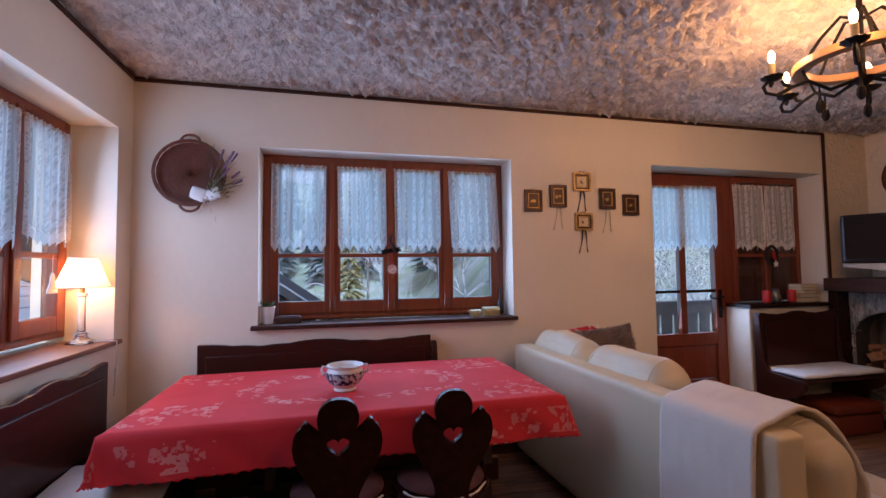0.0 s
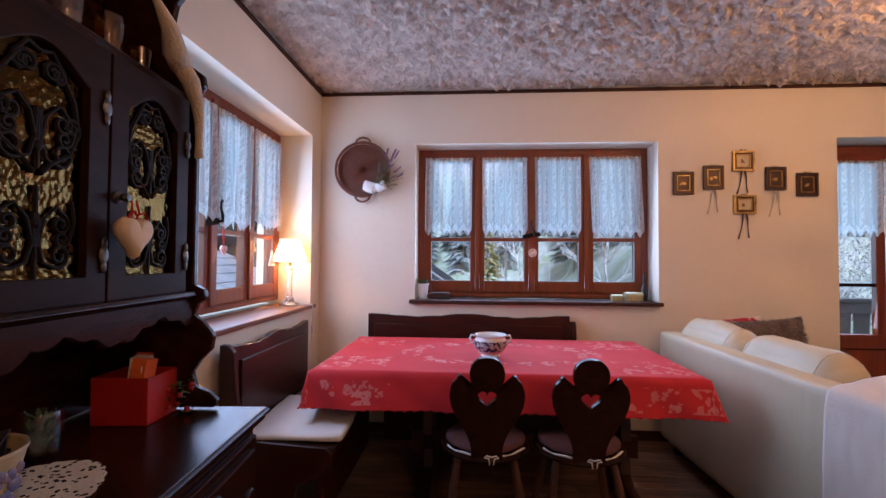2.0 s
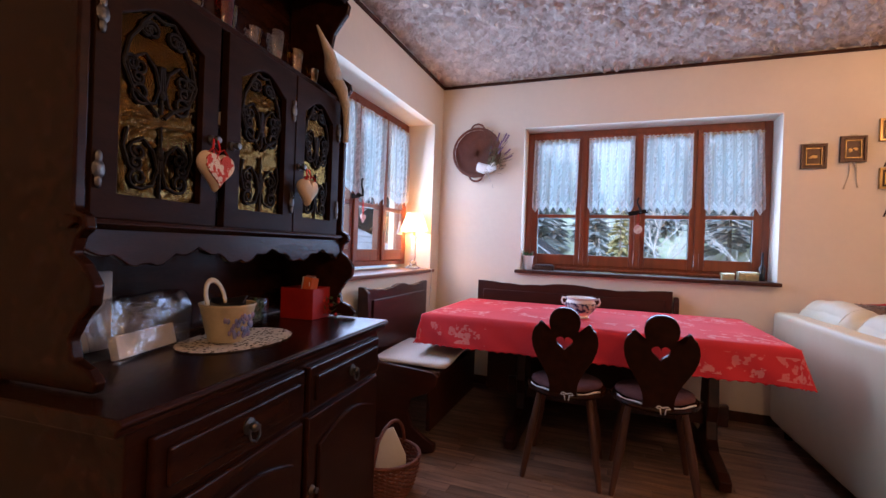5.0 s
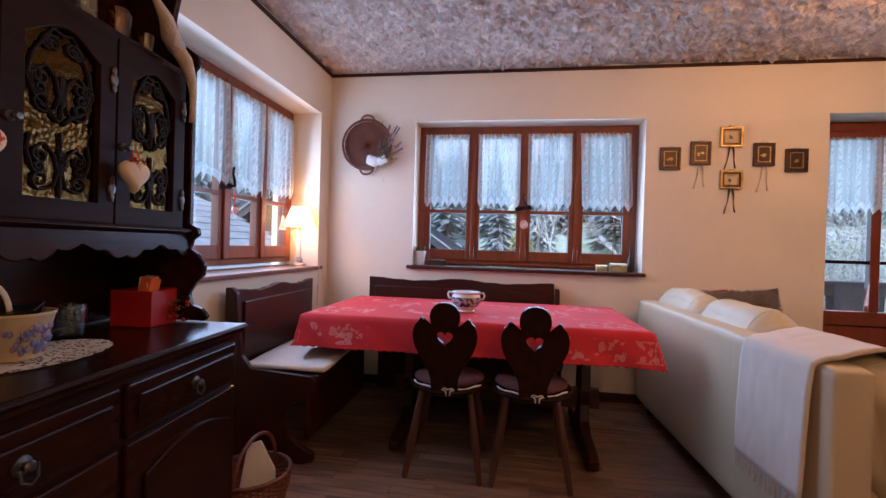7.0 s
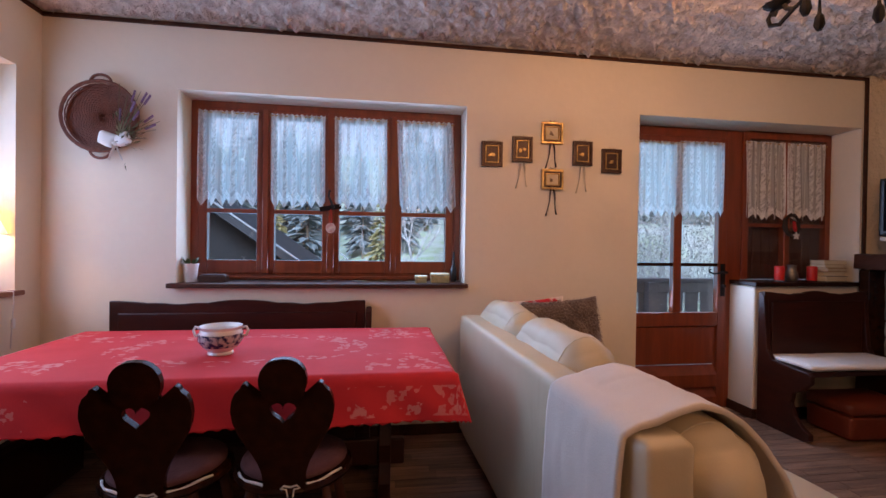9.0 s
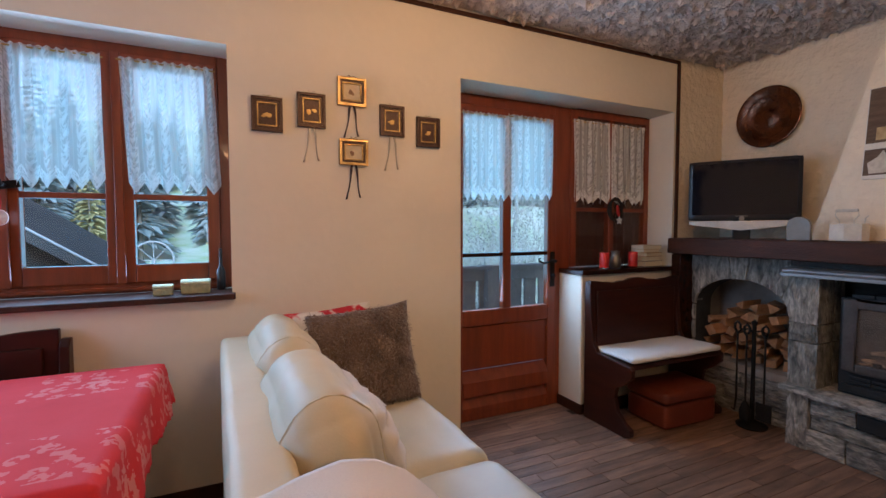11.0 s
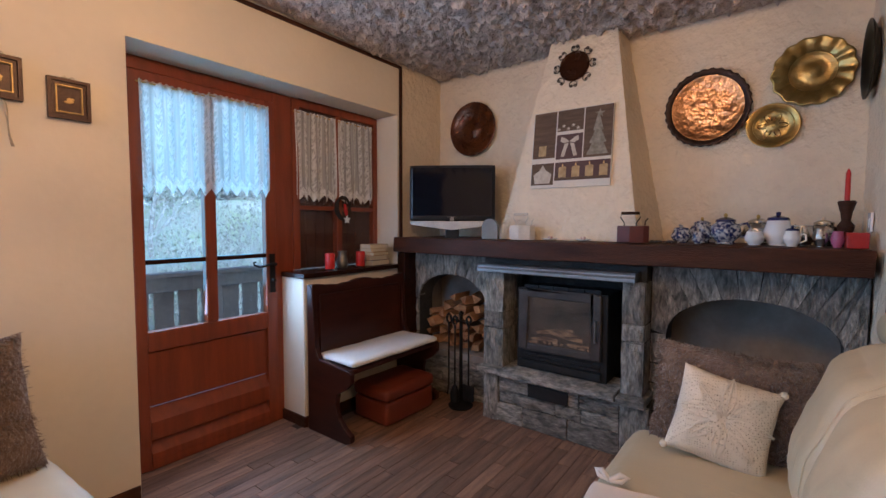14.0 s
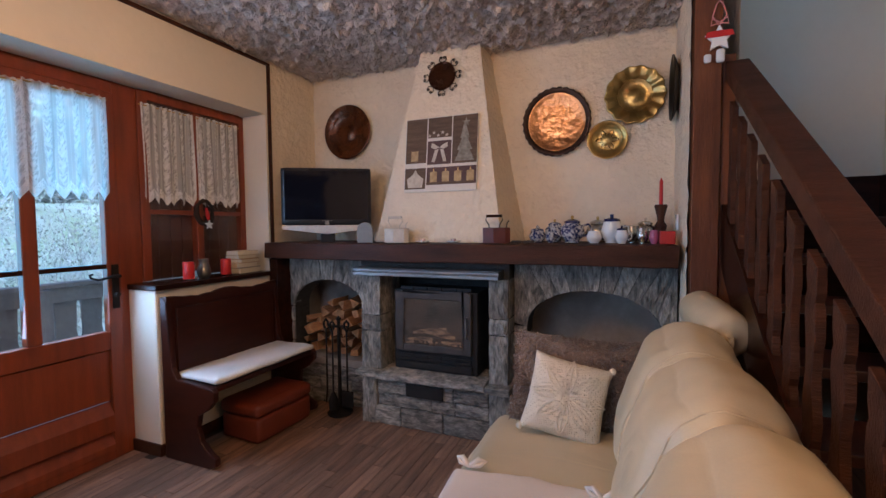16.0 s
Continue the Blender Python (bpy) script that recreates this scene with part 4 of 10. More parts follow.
def seam(parent, ob, m, y, a0=-60, a1=235, axis=1, material=None):
    """A raised seam laid round a cushion at y across its length."""
    me = ob.data
    org = ORG[parent]
    tree = BVHTree.FromPolygons([v.co + org for v in me.vertices], [tuple(p.vertices) for p in me.polygons])
    pts = []
    for i in range(33):
        a = radians(a0 + (a1 - a0) * i / 32)
        q = Vector((math.cos(a), 0, math.sin(a))) if axis == 1 else Vector((0, math.cos(a), math.sin(a)))
        o = Vector((0, y, 0)) if axis == 1 else Vector((y, 0, 0))
        hit = tree.ray_cast(m @ (o + q * 1.2), (m.to_3x3() @ -q).normalized())
        if hit[0] is not None:
            pts.append(hit[0] + hit[1] * 0.0005)
    if len(pts) > 3:
        bm = bmx()
        tube(bm, pts, 0.0032, 6)
        part("seam", bm, material or LEATHER, parent, smooth=True)


A = radians(-2.2)
S1 = thing("sofa", (1.95, 2.1, 0), "cream leather sofa with loose back cushions, its end against the wall", "sofa")
sm = pose(1.535, 2.15, 0, 0, 0, 2.3)   # origin on the back's outer face, y along the sofa
sofa_piece(S1, "back_frame", sm @ pose(0.07, 0.03, 0.44), 0.14, 1.86, 0.72, 0.03, 0.0, 0.003, 1, n=22)
sofa_piece(S1, "base", sm @ pose(0.5, 0.0, 0.2), 0.80, 1.86, 0.24, 0.03, 0.004, 0.003, 2)
for k, (yc, ln) in enumerate(((0.52, 0.86), (-0.37, 0.90))):
    sofa_piece(S1, "seat_cushion", sm @ pose(0.53, yc, 0.375), 0.74, ln, 0.17, 0.06, 0.02, 0.006, 3 + k)
for k, (yc, ln, zz, th) in enumerate(((0.63, 0.62, 0.655, 0.22), (0.0, 0.62, 0.64, 0.24), (-0.61, 0.60, 0.585, 0.24))):
    m = sm @ pose(0.245, yc, zz, 0, -9, 0)
    bc_ = sofa_piece(S1, "back_cushion", m, th, ln, (0.47, 0.47, 0.42)[k], 0.11, (0.02, 0.025, 0.04)[k], (0.014, 0.016, 0.022)[k], 7 + k * 3, n=24)
    for yy in (-ln * 0.36, ln * 0.36):
        seam(S1, bc_, m, yy)
for sx in (0.08, 0.8):
    for sy in (-0.85, 0.85):
        bm = bmx()
        q = sm @ Vector((sx, sy, 0))
        lathe(bm, q, [(0.022, 0), (0.028, 0.04), (0.03, 0.085)], 12)
        part("foot", bm, DARKWOOD, S1, "dark wooden foot", smooth="auto")

S2 = thing("sofa", (3.3, 0.85, 0), "cream leather sofa with puffed back cushions beside the staircase", "sofa")
sofa_piece(S2, "back_frame", pose(3.22, 0.40, 0.42), 1.62, 0.14, 0.70, 0.03, 0, 0.003, 1, material=LEATHER_WARM)
sofa_piece(S2, "base", pose(3.22, 0.84, 0.2), 1.62, 0.78, 0.24, 0.03, 0.004, 0.003, 2, material=LEATHER_WARM)
for k, xc in enumerate((2.84, 3.63)):
    sofa_piece(S2, "seat_cushion", pose(xc, 0.93, 0.37), 0.78, 0.74, 0.16, 0.07, 0.02, 0.008, 11 + k, material=LEATHER_WARM)
for k, xc in enumerate((2.80, 3.28, 3.76)):
    m = pose(xc, 0.57, 0.655, 16, 0, 0)
    bc_ = sofa_piece(S2, "back_cushion", m, 0.56, 0.30, 0.54, 0.13, 0.03, 0.018, 21 + k * 5, n=26, material=LEATHER_WARM)
    for xx in (-0.20, 0.20):
        seam(S2, bc_, m, xx, -60, 235, 0, LEATHER_WARM)
for sx in (2.5, 3.95):
    for sy in (0.42, 1.15):
        bm = bmx()
        lathe(bm, (sx, sy, 0), [(0.022, 0), (0.028, 0.04), (0.03, 0.085)], 12)
        part("foot", bm, DARKWOOD, S2, "dark wooden foot", smooth="auto")


def throw(name, m, width, path, label, material, fringe=True, seed=0):
    """A cloth laid over a path of (x, z) points, with a fringed end; m's y runs across it."""
    P = [Vector((a, 0, b)) for a, b in path]
    # even resample along the path
    L_ = [0]
    for a, b in zip(P, P[1:]):
        L_.append(L_[-1] + (b - a).length)
    n, k = 60, 34
    bm = bmx()
    g = []
    for i in range(n + 1):
        s = L_[-1] * i / n
        j = max(q for q in range(len(P) - 1) if L_[q] <= s + 1e-9)
        t = (s - L_[j]) / (L_[j + 1] - L_[j])
        c = P[j].lerp(P[j + 1], t)
        d = (P[j + 1] - P[j]).normalized()
        nrm = Vector((d.z, 0, -d.x)) * -1
        row = []
        for q in range(k + 1):
            v = q / k - 0.5
            w = 0.0022 * math.sin(v * 13 + seed + s * 2) * (0.4 + 0.9 * min(1, abs(s - L_[-1] * 0.4))) + 0.004 * noise.noise(Vector((s * 9, v * 7, seed)))
            row.append(bm.verts.new(m @ (c + nrm * abs(w) + Vector((0, v * width * (1 + 0.02 * math.sin(s * 5)), 0)))))
        g.append(row)
    for i in range(n):
        for q in range(k):
            bm.faces.new((g[i][q], g[i + 1][q], g[i + 1][q + 1], g[i][q + 1]))
    ends = [r.co.copy() for r in g[0]]
    th = thing(name, m @ P[len(P) // 2], label, "throw")
    o = part("cloth", bm, material, th, smooth=True)
    s_ = o.modifiers.new("thickness", "SOLIDIFY")
    s_.thickness, s_.offset = 0.014, 1
    if fringe:
        bm = bmx()
        for q in range(0, k + 1):
            p = ends[q]
            for e in (-0.006, 0.006):
                a = p + Vector((0, e, 0))
                b = a + Vector((random.uniform(-0.01, 0.004), random.uniform(-0.012, 0.012), -0.035))
                c = b + Vector((random.uniform(-0.008, 0.004), random.uniform(-0.014, 0.014), -0.035))
                tube(bm, [a, b, c], [0.0028, 0.0022, 0.0012], 5)
        part("fringe", bm, material, th, "knotted cream fringe")
    return th


throw("throw_blanket", sm @ pose(0, -0.655, 0), 0.38, [(-0.035, 0.35), (-0.03, 0.55), (-0.02, 0.72), (-0.012, 0.79), (0.02, 0.808), (0.07, 0.815), (0.12, 0.832), (0.19, 0.845), (0.25, 0.832), (0.31, 0.795), (0.37, 0.735), (0.43, 0.655), (0.475, 0.56), (0.48, 0.49), (0.6, 0.475)], "folded cream woven throw with fringe over the sofa's back", FABRIC)

# cushions
REDPAT = mat("red_white_print", (0.55, 0.02, 0.03), (0.75, 0.68, 0.6), 11, 0.06, 0.9, bump=0.2, bscale=120, fine=0.05, detail=2)
bm = bmx()
pillow(bm, pose(1.99, 3.10, 0.665, 80, 0, 2) @ pose(0, 0, 0, 0, 0, 4), 0.46, 0.46, 0.11, seed=2)
solo("cushion", bm, REDPAT, (1.99, 3.10, 0.45), "red and white printed cushion leaning against the wall", "cushion", smooth=True)
rc = random.Random(5)


def fur_cushion(m, w, h, t, loc, label):
    """A cushion with a pile of short tufts over it."""
    c = thing("cushion", loc, label, "cushion", "brown fur cushions")
    bm = bmx()
    pillow(bm, m, w, h, t, n=26, p=2.5, lump=0.008, seed=w * 9, edge=0.02)
    part("cover", bm, FUR, c, smooth=True)
    bm = bmx()
    for _ in range(8000):
        u, v = rc.uniform(-0.99, 0.99), rc.uniform(-0.99, 0.99)
        side = 1 if rc.random() < 0.72 else -1
        p = 2.5
        pull = 1 - 0.06 * (1 - u * u * v * v) * (1 - (1 - abs(u)) * (1 - abs(v)))
        z = t / 2 * math.sqrt(max(0, (1 - abs(u) ** p) * (1 - abs(v) ** p))) + 0.004
        q = Vector((u * w / 2 * pull, v * h / 2 * pull, side * z))
        out = Vector((u ** 5 * 0.8, v ** 5 * 0.8, side * 0.55)).normalized()
        d = (out * 0.9 + noise.noise_vector(q * 12) * 0.9 + Vector((rc.uniform(-.5, .5), rc.uniform(-.5, .5) - 0.3, 0))).normalized()
        ln = rc.uniform(0.014, 0.030)
        a = basis(d)[0].lerp(basis(d)[1], rc.random()).normalized() * 0.0022
        b0 = [m @ (q - a), m @ (q + a)]
        vs = [bm.verts.new(b0[0]), bm.verts.new(b0[1]), bm.verts.new(m @ (q + d * ln * 0.6 + a * 0.6)), bm.verts.new(m @ (q + d * ln + Vector((0, -0.004, 0))))]
        bm.faces.new((vs[0], vs[1], vs[2]))
        bm.faces.new((vs[0], vs[2], vs[3]))
    part("fur", bm, FUR, c, kind="stuff")
    return c


fur_cushion(pose(2.11, 2.90, 0.68, 76, 0, 2) @ pose(0, 0, 0, 0, 0, 4), 0.49, 0.47, 0.13, (2.11, 2.88, 0.46), "square brown fur cushion propped up on the sofa")
fur_cushion(pose(4.02, 0.95, 0.62, 74, 0, -84) @ pose(0, 0, 0, 0, 0, -3), 0.55, 0.41, 0.17, (4.02, 0.98, 0.45), "brown fur cushion behind a cream knitted cushion")
KNIT = mat("cream_knit", (0.76, 0.67, 0.53), (0.70, 0.61, 0.48), 8, 0.6, 0.95, bump=0.9, bscale=150, fine=0.1, dist=0.005)
KNIT_OPEN = mat("cream_open_knit", (0.76, 0.67, 0.53), (0.70, 0.61, 0.48), 8, 0.6, 0.95, bump=0.6, bscale=150, fine=0.1, dist=0.005)
knit(KNIT_OPEN)
KM = pose(3.86, 0.965, 0.605, 66, 0, -80) @ pose(0, 0, 0, 0, 0, -13)
kc = thing("cushion", (3.88, 0.98, 0.45), "cream hand-knitted cushion with a leaf star pattern", "cushion")
bm = bmx()
pillow(bm, KM, 0.32, 0.32, 0.11, n=24, seed=4, edge=0.01, ears=0.07)
part("cover", bm, KNIT_OPEN, kc, smooth=True)
bm = bmx()
for k in range(8):
    a = 2 * math.pi * k / 8
    pts = []
    for r_, w_ in ((0.012, 0), (0.05, 0.016), (0.085, 0.021), (0.125, 0.012), (0.15, 0)):
        pts.append((r_, w_))
    for s in (-1, 0, 1):
        line = []
        for r_, w_ in pts:
            x, y = r_ * math.cos(a) - s * w_ * math.sin(a), r_ * math.sin(a) + s * w_ * math.cos(a)
            u, v = x / 0.185, y / 0.185
            z = 0.055 * math.sqrt(max(0, (1 - abs(u) ** 3) * (1 - abs(v) ** 3))) + 0.006
            line.append(KM @ Vector((x, y, z)))
        tube(bm, line, 0.0022, 6)
part("star_relief", bm, KNIT, kc, smooth=True)
for a in (math.pi / 4, math.pi * 1.25):
    bm = bmx()
    ellip(bm, KM @ Vector((0.222 * math.cos(a), 0.222 * math.sin(a), 0)), 0.014, 0.014, 0.014, 10, 8)
    part("bobble", bm, KNIT, kc, smooth=True)

bo = thing("bolster", (4.0, 0.44, 0.87), "cream leather bolster with gathered ends on the sofa's back", "bolster")
bm = bmx()
d = Vector((-0.97, -0.12, -0.08)).normalized()
lathe(bm, Vector((4.30, 0.44, 0.94)), [(0.0, 0.0), (0.04, 0.0), (0.075, 0.012), (0.088, 0.05), (0.092, 0.2), (0.09, 0.36), (0.08, 0.405), (0.05, 0.425), (0.02, 0.42), (0.012, 0.432), (0, 0.435)], 28, d)
for v in bm.verts:
    v.co += noise.noise_vector(v.co * 14) * 0.004
part("roll", bm, LEATHER_WARM, bo, smooth=True)
bm = bmx()
e = Vector((4.30, 0.44, 0.94)) + d * 0.43
tube(bm, [e, e + d * 0.015 + Vector((0, 0, -0.02)), e + d * 0.012 + Vector((0.005, 0.01, -0.07))], [0.01, 0.008, 0.012], 8)
part("tie", bm, LEATHER_WARM, bo, smooth=True)
# tie-on pads on the sofas
fold = thing("throw_blanket", (3.2, 1.02, 0.45), "cream woven cover with tied corner ribbons on the sofa seat", "throw")
bm = bmx()
soft(bm, pose(3.08, 1.0, 0.468, 0, 0, 4), 0.72, 0.52, 0.03, 0.014, 18, 0.006, 0.012, seed=8)
part("cloth", bm, FABRIC, fold, smooth=True)
for x, y in ((3.43, 1.24), (3.40, 0.80)):
    bm = bmx()
    c = Vector((x, y, 0.485))
    for s in (-1, 1):
        tube(bm, [c, c + Vector((0.02, s * 0.03, 0.018)), c + Vector((0.03, s * 0.05, 0.01)), c + Vector((0.01, s * 0.035, 0.002)), c], [0.008, 0.01, 0.009, 0.008, 0.006], 6)
    part("bow", bm, FABRIC, fold, smooth=True)
tie = thing("cushion", (1.92, 2.2, 0.46), "small cream cotton cushion with a ruffled tie on the sofa", "cushion")
bm = bmx()
pillow(bm, sm @ pose(0.46, 0.28, 0.60, 0, 62, 0), 0.30, 0.46, 0.12, n=22, seed=9, lump=0.02)
part("cover", bm, FABRIC, tie, smooth=True)
bm = bmx()
for k in range(9):
    c = sm @ Vector((0.36 + 0.012 * k, 0.50 - 0.03 * k, 0.735 - 0.006 * k))
    ellip(bm, c + Vector((random.uniform(-.01, .01), 0, 0)), 0.02, 0.02, 0.014, 8, 6)
part("ruffle", bm, FABRIC, tie, smooth=True)

# ---- fireplace ----
BLACKSTEEL = mat("black_cast_iron", (0.028, 0.026, 0.025), (0.012, 0.012, 0.012), 10, 0.6, 0.36, 0.55, metal=0.0, bump=0.2, bscale=80, spec=0.22)
STEEL = mat("brushed_steel", (0.32, 0.31, 0.30), (0.20, 0.19, 0.18), 8, 0.6, 0.3, 0.4, metal=1.0, bscale=60)
rs = random.Random(11)


def stone(name, parent, x0, x1, y0, y1, z0, z1, jag=0.006, material=None):
    """A hewn block whose front (towards -x) is uneven."""
    bm = bmx()
    ny, nz = (5, 5)
    g = []
    for i in range(ny + 1):
        row = []
        for j in range(nz + 1):
            e = (i in (0, ny)) or (j in (0, nz))
            y, z = y0 + (y1 - y0) * i / ny, z0 + (z1 - z0) * j / nz
            row.append(bm.verts.new((x0 + (0.008 if e else 0) + rs.uniform(-jag, jag) * (0.5 if e else 1), y + (rs.uniform(-.002, .002)), z + rs.uniform(-.002, .002))))
        g.append(row)
    for i in range(ny):
        for j in range(nz):
            bm.faces.new((g[i][j], g[i][j + 1], g[i + 1][j + 1], g[i + 1][j]))
    back = [bm.verts.new((x1, y, z)) for y, z in ((y0, z0), (y1, z0), (y1, z1), (y0, z1))]
    rim = [[g[i][0] for i in range(ny + 1)], [g[ny][j] for j in range(nz + 1)], [g[i][nz] for i in range(ny, -1, -1)], [g[0][j] for j in range(nz, -1, -1)]]
    for k, r in enumerate(rim):
        bm.faces.new([*r, back[(k + 1) % 4], back[k]])
    return part(name, bm, material or STONE, parent)


FP = thing("fireplace", (4.85, 1.85, 0), "grey gneiss fireplace with two arched niches and a raised hearth", "fireplace", kind="structure")


def voussoirs(y_mid, half, z_spring, rise, x0, x1, top, n, ylo, yhi):
    """The stones of an arch: a fan of wedges between the arch line and the straight top."""
    def arc(t):
        return Vector((0, y_mid + half * math.cos(math.pi * t), z_spring + rise * math.sin(math.pi * t)))
    for k in range(n):
        a, b = k / n, (k + 1) / n
        p, q = arc(a), arc(b)
        def outer(t, s):
            c = math.cos(math.pi * t)
            y = y_mid + (half + 0.12) * c * (1 + 0.0 * s)
            tt = (abs(math.sin(math.pi * t)))
            y = y_mid + c * (half + 0.18)
            return Vector((0, min(max(y, ylo), yhi), top if 0.12 < t < 0.88 else max(z_spring + 0.02, z_spring + (top - z_spring) * min(1, tt / 0.37))))
        r, s = outer(a, 0), outer(b, 0)
        bm = bmx()
        off = rs.uniform(-0.008, 0.008)
        quad = [p, q, s, r]
        cen = sum(quad, Vector()) / 4
        fr = [bm.verts.new(Vector((x0 + off + rs.uniform(-.004, .004), (v.y - cen.y) * 0.955 + cen.y, (v.z - cen.z) * 0.985 + cen.z))) for v in quad]
        mid = bm.verts.new(Vector((x0 + off - 0.006, cen.y, cen.z)))
        bk = [bm.verts.new(Vector((x1, (v.y - cen.y) * 0.955 + cen.y, (v.z - cen.z) * 0.985 + cen.z))) for v in quad]
        for i in range(4):
            j = (i + 1) % 4
            bm.faces.new((fr[i], fr[j], mid))
            bm.faces.new((fr[j], fr[i], bk[i], bk[j]))
        bm.faces.new(bk)
        part("stone", bm, STONE_UP, FP)


def arch_mortar(y0, y1, y_mid, half, z_spring, rise, z0, top, x0, x1):
    """The core behind the stones, with its arched hole."""
    bm = bmx()
    n = 24
    pts = [(y_mid + half * math.cos(math.pi * i / n), z_spring + rise * math.sin(math.pi * i / n)) for i in range(n + 1)]
    outline = [(y1, z0), (y1, top), (y0, top), (y0, z0), (y_mid - half, z0)] + [(y, z) for y, z in pts[::-1]] + [(y_mid + half, z0)]
    m = Matrix(((0, 0, 1, x0), (1, 0, 0, 0), (0, 1, 0, 0), (0, 0, 0, 1)))
    # split in strips so that every face stays convex
    for i in range(n):
        (ya, za), (yb, zb) = pts[i], pts[i + 1]
        slab(bm, [(yb, zb), (ya, za), (ya, top), (yb, top)], m, x1 - x0)
    box(bm, x0, x1, y0, y_mid - half, z0, top)
    box(bm, x0, x1, y_mid + half, y1, z0, top)
    return part("core", bm, MORTAR, FP, kind="")


arch_mortar(2.42, 3.205, 2.785, 0.315, 0.72, 0.215, 0.0, 1.09, 4.72, 4.88)
arch_mortar(0.475, 1.385, 0.925, 0.375, 0.70, 0.235, 0.0, 1.09, 4.72, 4.88)
voussoirs(2.785, 0.315, 0.72, 0.215, 4.70, 4.78, 1.085, 11, 2.43, 3.20)
voussoirs(0.925, 0.375, 0.70, 0.235, 4.70, 4.78, 1.085, 15, 0.48, 1.38)
for y0, y1 in ((3.105, 3.20), (2.425, 2.468), (1.302, 1.38), (0.48, 0.548)):
    z = 0.01
    while z < 0.70:
        h = min(rs.uniform(0.10, 0.2), 0.72 - z)
        stone("stone", FP, 4.70, 4.78, y0, y1, z, z + h - 0.008, 0.007, STONE_UP)
        z += h
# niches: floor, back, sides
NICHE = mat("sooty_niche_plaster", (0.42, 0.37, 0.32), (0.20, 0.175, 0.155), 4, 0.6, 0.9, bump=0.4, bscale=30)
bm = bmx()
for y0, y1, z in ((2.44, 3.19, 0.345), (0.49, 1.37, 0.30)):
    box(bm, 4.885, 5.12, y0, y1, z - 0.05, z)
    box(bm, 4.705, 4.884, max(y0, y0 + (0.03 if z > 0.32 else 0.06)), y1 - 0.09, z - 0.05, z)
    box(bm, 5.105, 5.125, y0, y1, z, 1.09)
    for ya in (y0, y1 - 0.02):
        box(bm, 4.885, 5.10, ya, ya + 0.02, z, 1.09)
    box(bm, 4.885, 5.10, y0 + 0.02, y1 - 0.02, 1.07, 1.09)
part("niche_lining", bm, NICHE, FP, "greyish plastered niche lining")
# stone courses below the left niche
for z0, z1, cuts in ((0.0, 0.10, (2.45, 2.7, 2.95, 3.2)), (0.10, 0.19, (2.45, 2.6, 2.88, 3.2)), (0.19, 0.29, (2.45, 2.76, 3.04, 3.2))):
    for a, b in zip(cuts, cuts[1:]):
        stone("stone", FP, 4.705, 4.78, a + 0.004, min(b, 3.10) - 0.004, z0 + 0.004, z1 - 0.004)
# centre: core, pillars, raised hearth
bm = bmx()
box(bm, 4.60, 5.10, 2.30, 2.42, 0.36, 1.09)
box(bm, 4.60, 5.10, 1.386, 1.46, 0.36, 1.09)
box(bm, 4.56, 5.10, 1.345, 2.36, 0.0, 0.318)
box(bm, 4.95, 5.10, 1.46, 2.30, 0.36, 1.09)
box(bm, 4.60, 4.95, 1.46, 2.30, 1.0, 1.09)
part("core", bm, MORTAR, FP)
for y0, y1, zs in ((2.255, 2.40, (0.362, 0.62, 0.73, 1.0)), (1.385, 1.50, (0.362, 0.66, 0.76, 1.0))):
    for a, b in zip(zs, zs[1:]):
        stone("stone", FP, 4.55, 4.72, y0, y1, a + 0.003, b - 0.003, 0.009, STONE_UP)
        if y0 > 2:
            stone("stone", FP, 4.73, 4.84, y0 + 0.0, y1, a + 0.003, b - 0.003, 0.009, STONE_UP)
bm = bmx()
soft(bm, pose(4.655, 1.965, 0.342), 0.33, 0.90, 0.042, 0.008, 16, 0.0, 0.006, 3)
part("hearth_slab", bm, STONE, FP, "thick grey stone hearth slab", smooth="auto")
bm = bmx()
soft(bm, pose(4.63, 1.435, 0.338), 0.28, 0.15, 0.045, 0.008, 12, 0.0, 0.006, 5)
part("hearth_slab", bm, STONE, FP, "thick grey stone hearth slab", smooth="auto")
rows = ((0.0, 0.13, (1.34, 1.50, 1.80, 2.10, 2.38)), (0.13, 0.215, (1.34, 1.50, 1.72, 1.88, 2.27, 2.38)), (0.215, 0.318, (1.34, 1.50, 1.73, 2.06, 2.27, 2.38)))
for z0, z1, cuts in rows:
    for k, (a, b) in enumerate(zip(cuts, cuts[1:])):
        if a in (1.34, 2.27):
            continue
        stone("stone", FP, 4.53 + rs.uniform(0, 0.012), 4.60, a + 0.004, b - 0.004, z0 + 0.004, z1 - 0.004)
stone("stone", FP, 4.525, 4.60, 2.275, 2.385, 0.002, 0.316, 0.01, STONE_UP)
stone("stone", FP, 4.525, 4.60, 1.345, 1.495, 0.002, 0.312, 0.01, STONE_UP)
stone("stone", FP, 4.60, 4.70, 2.385, 2.415, 0.002, 0.316, 0.004)
bm = bmx()
box(bm, 4.518, 4.53, 1.79, 2.05, 0.222, 0.305)
part("ash_door", bm, BLACKSTEEL, FP, "dark metal ash flap", bevel=0.003)
# metal canopy edge
bm = bmx()
slab(bm, [(0, 0), (0.0, 0.018), (0.012, 0.03), (0.012, 0.04), (0.0, 0.052), (0.22, 0.052), (0.22, 0)], Matrix(((1, 0, 0, 4.475), (0, 0, -1, 2.41), (0, 1, 0, 1.005), (0, 0, 0, 1))), 0.99)
part("canopy_edge", bm, STEEL, FP, "brushed metal canopy edge over the fire", bevel=0.002)
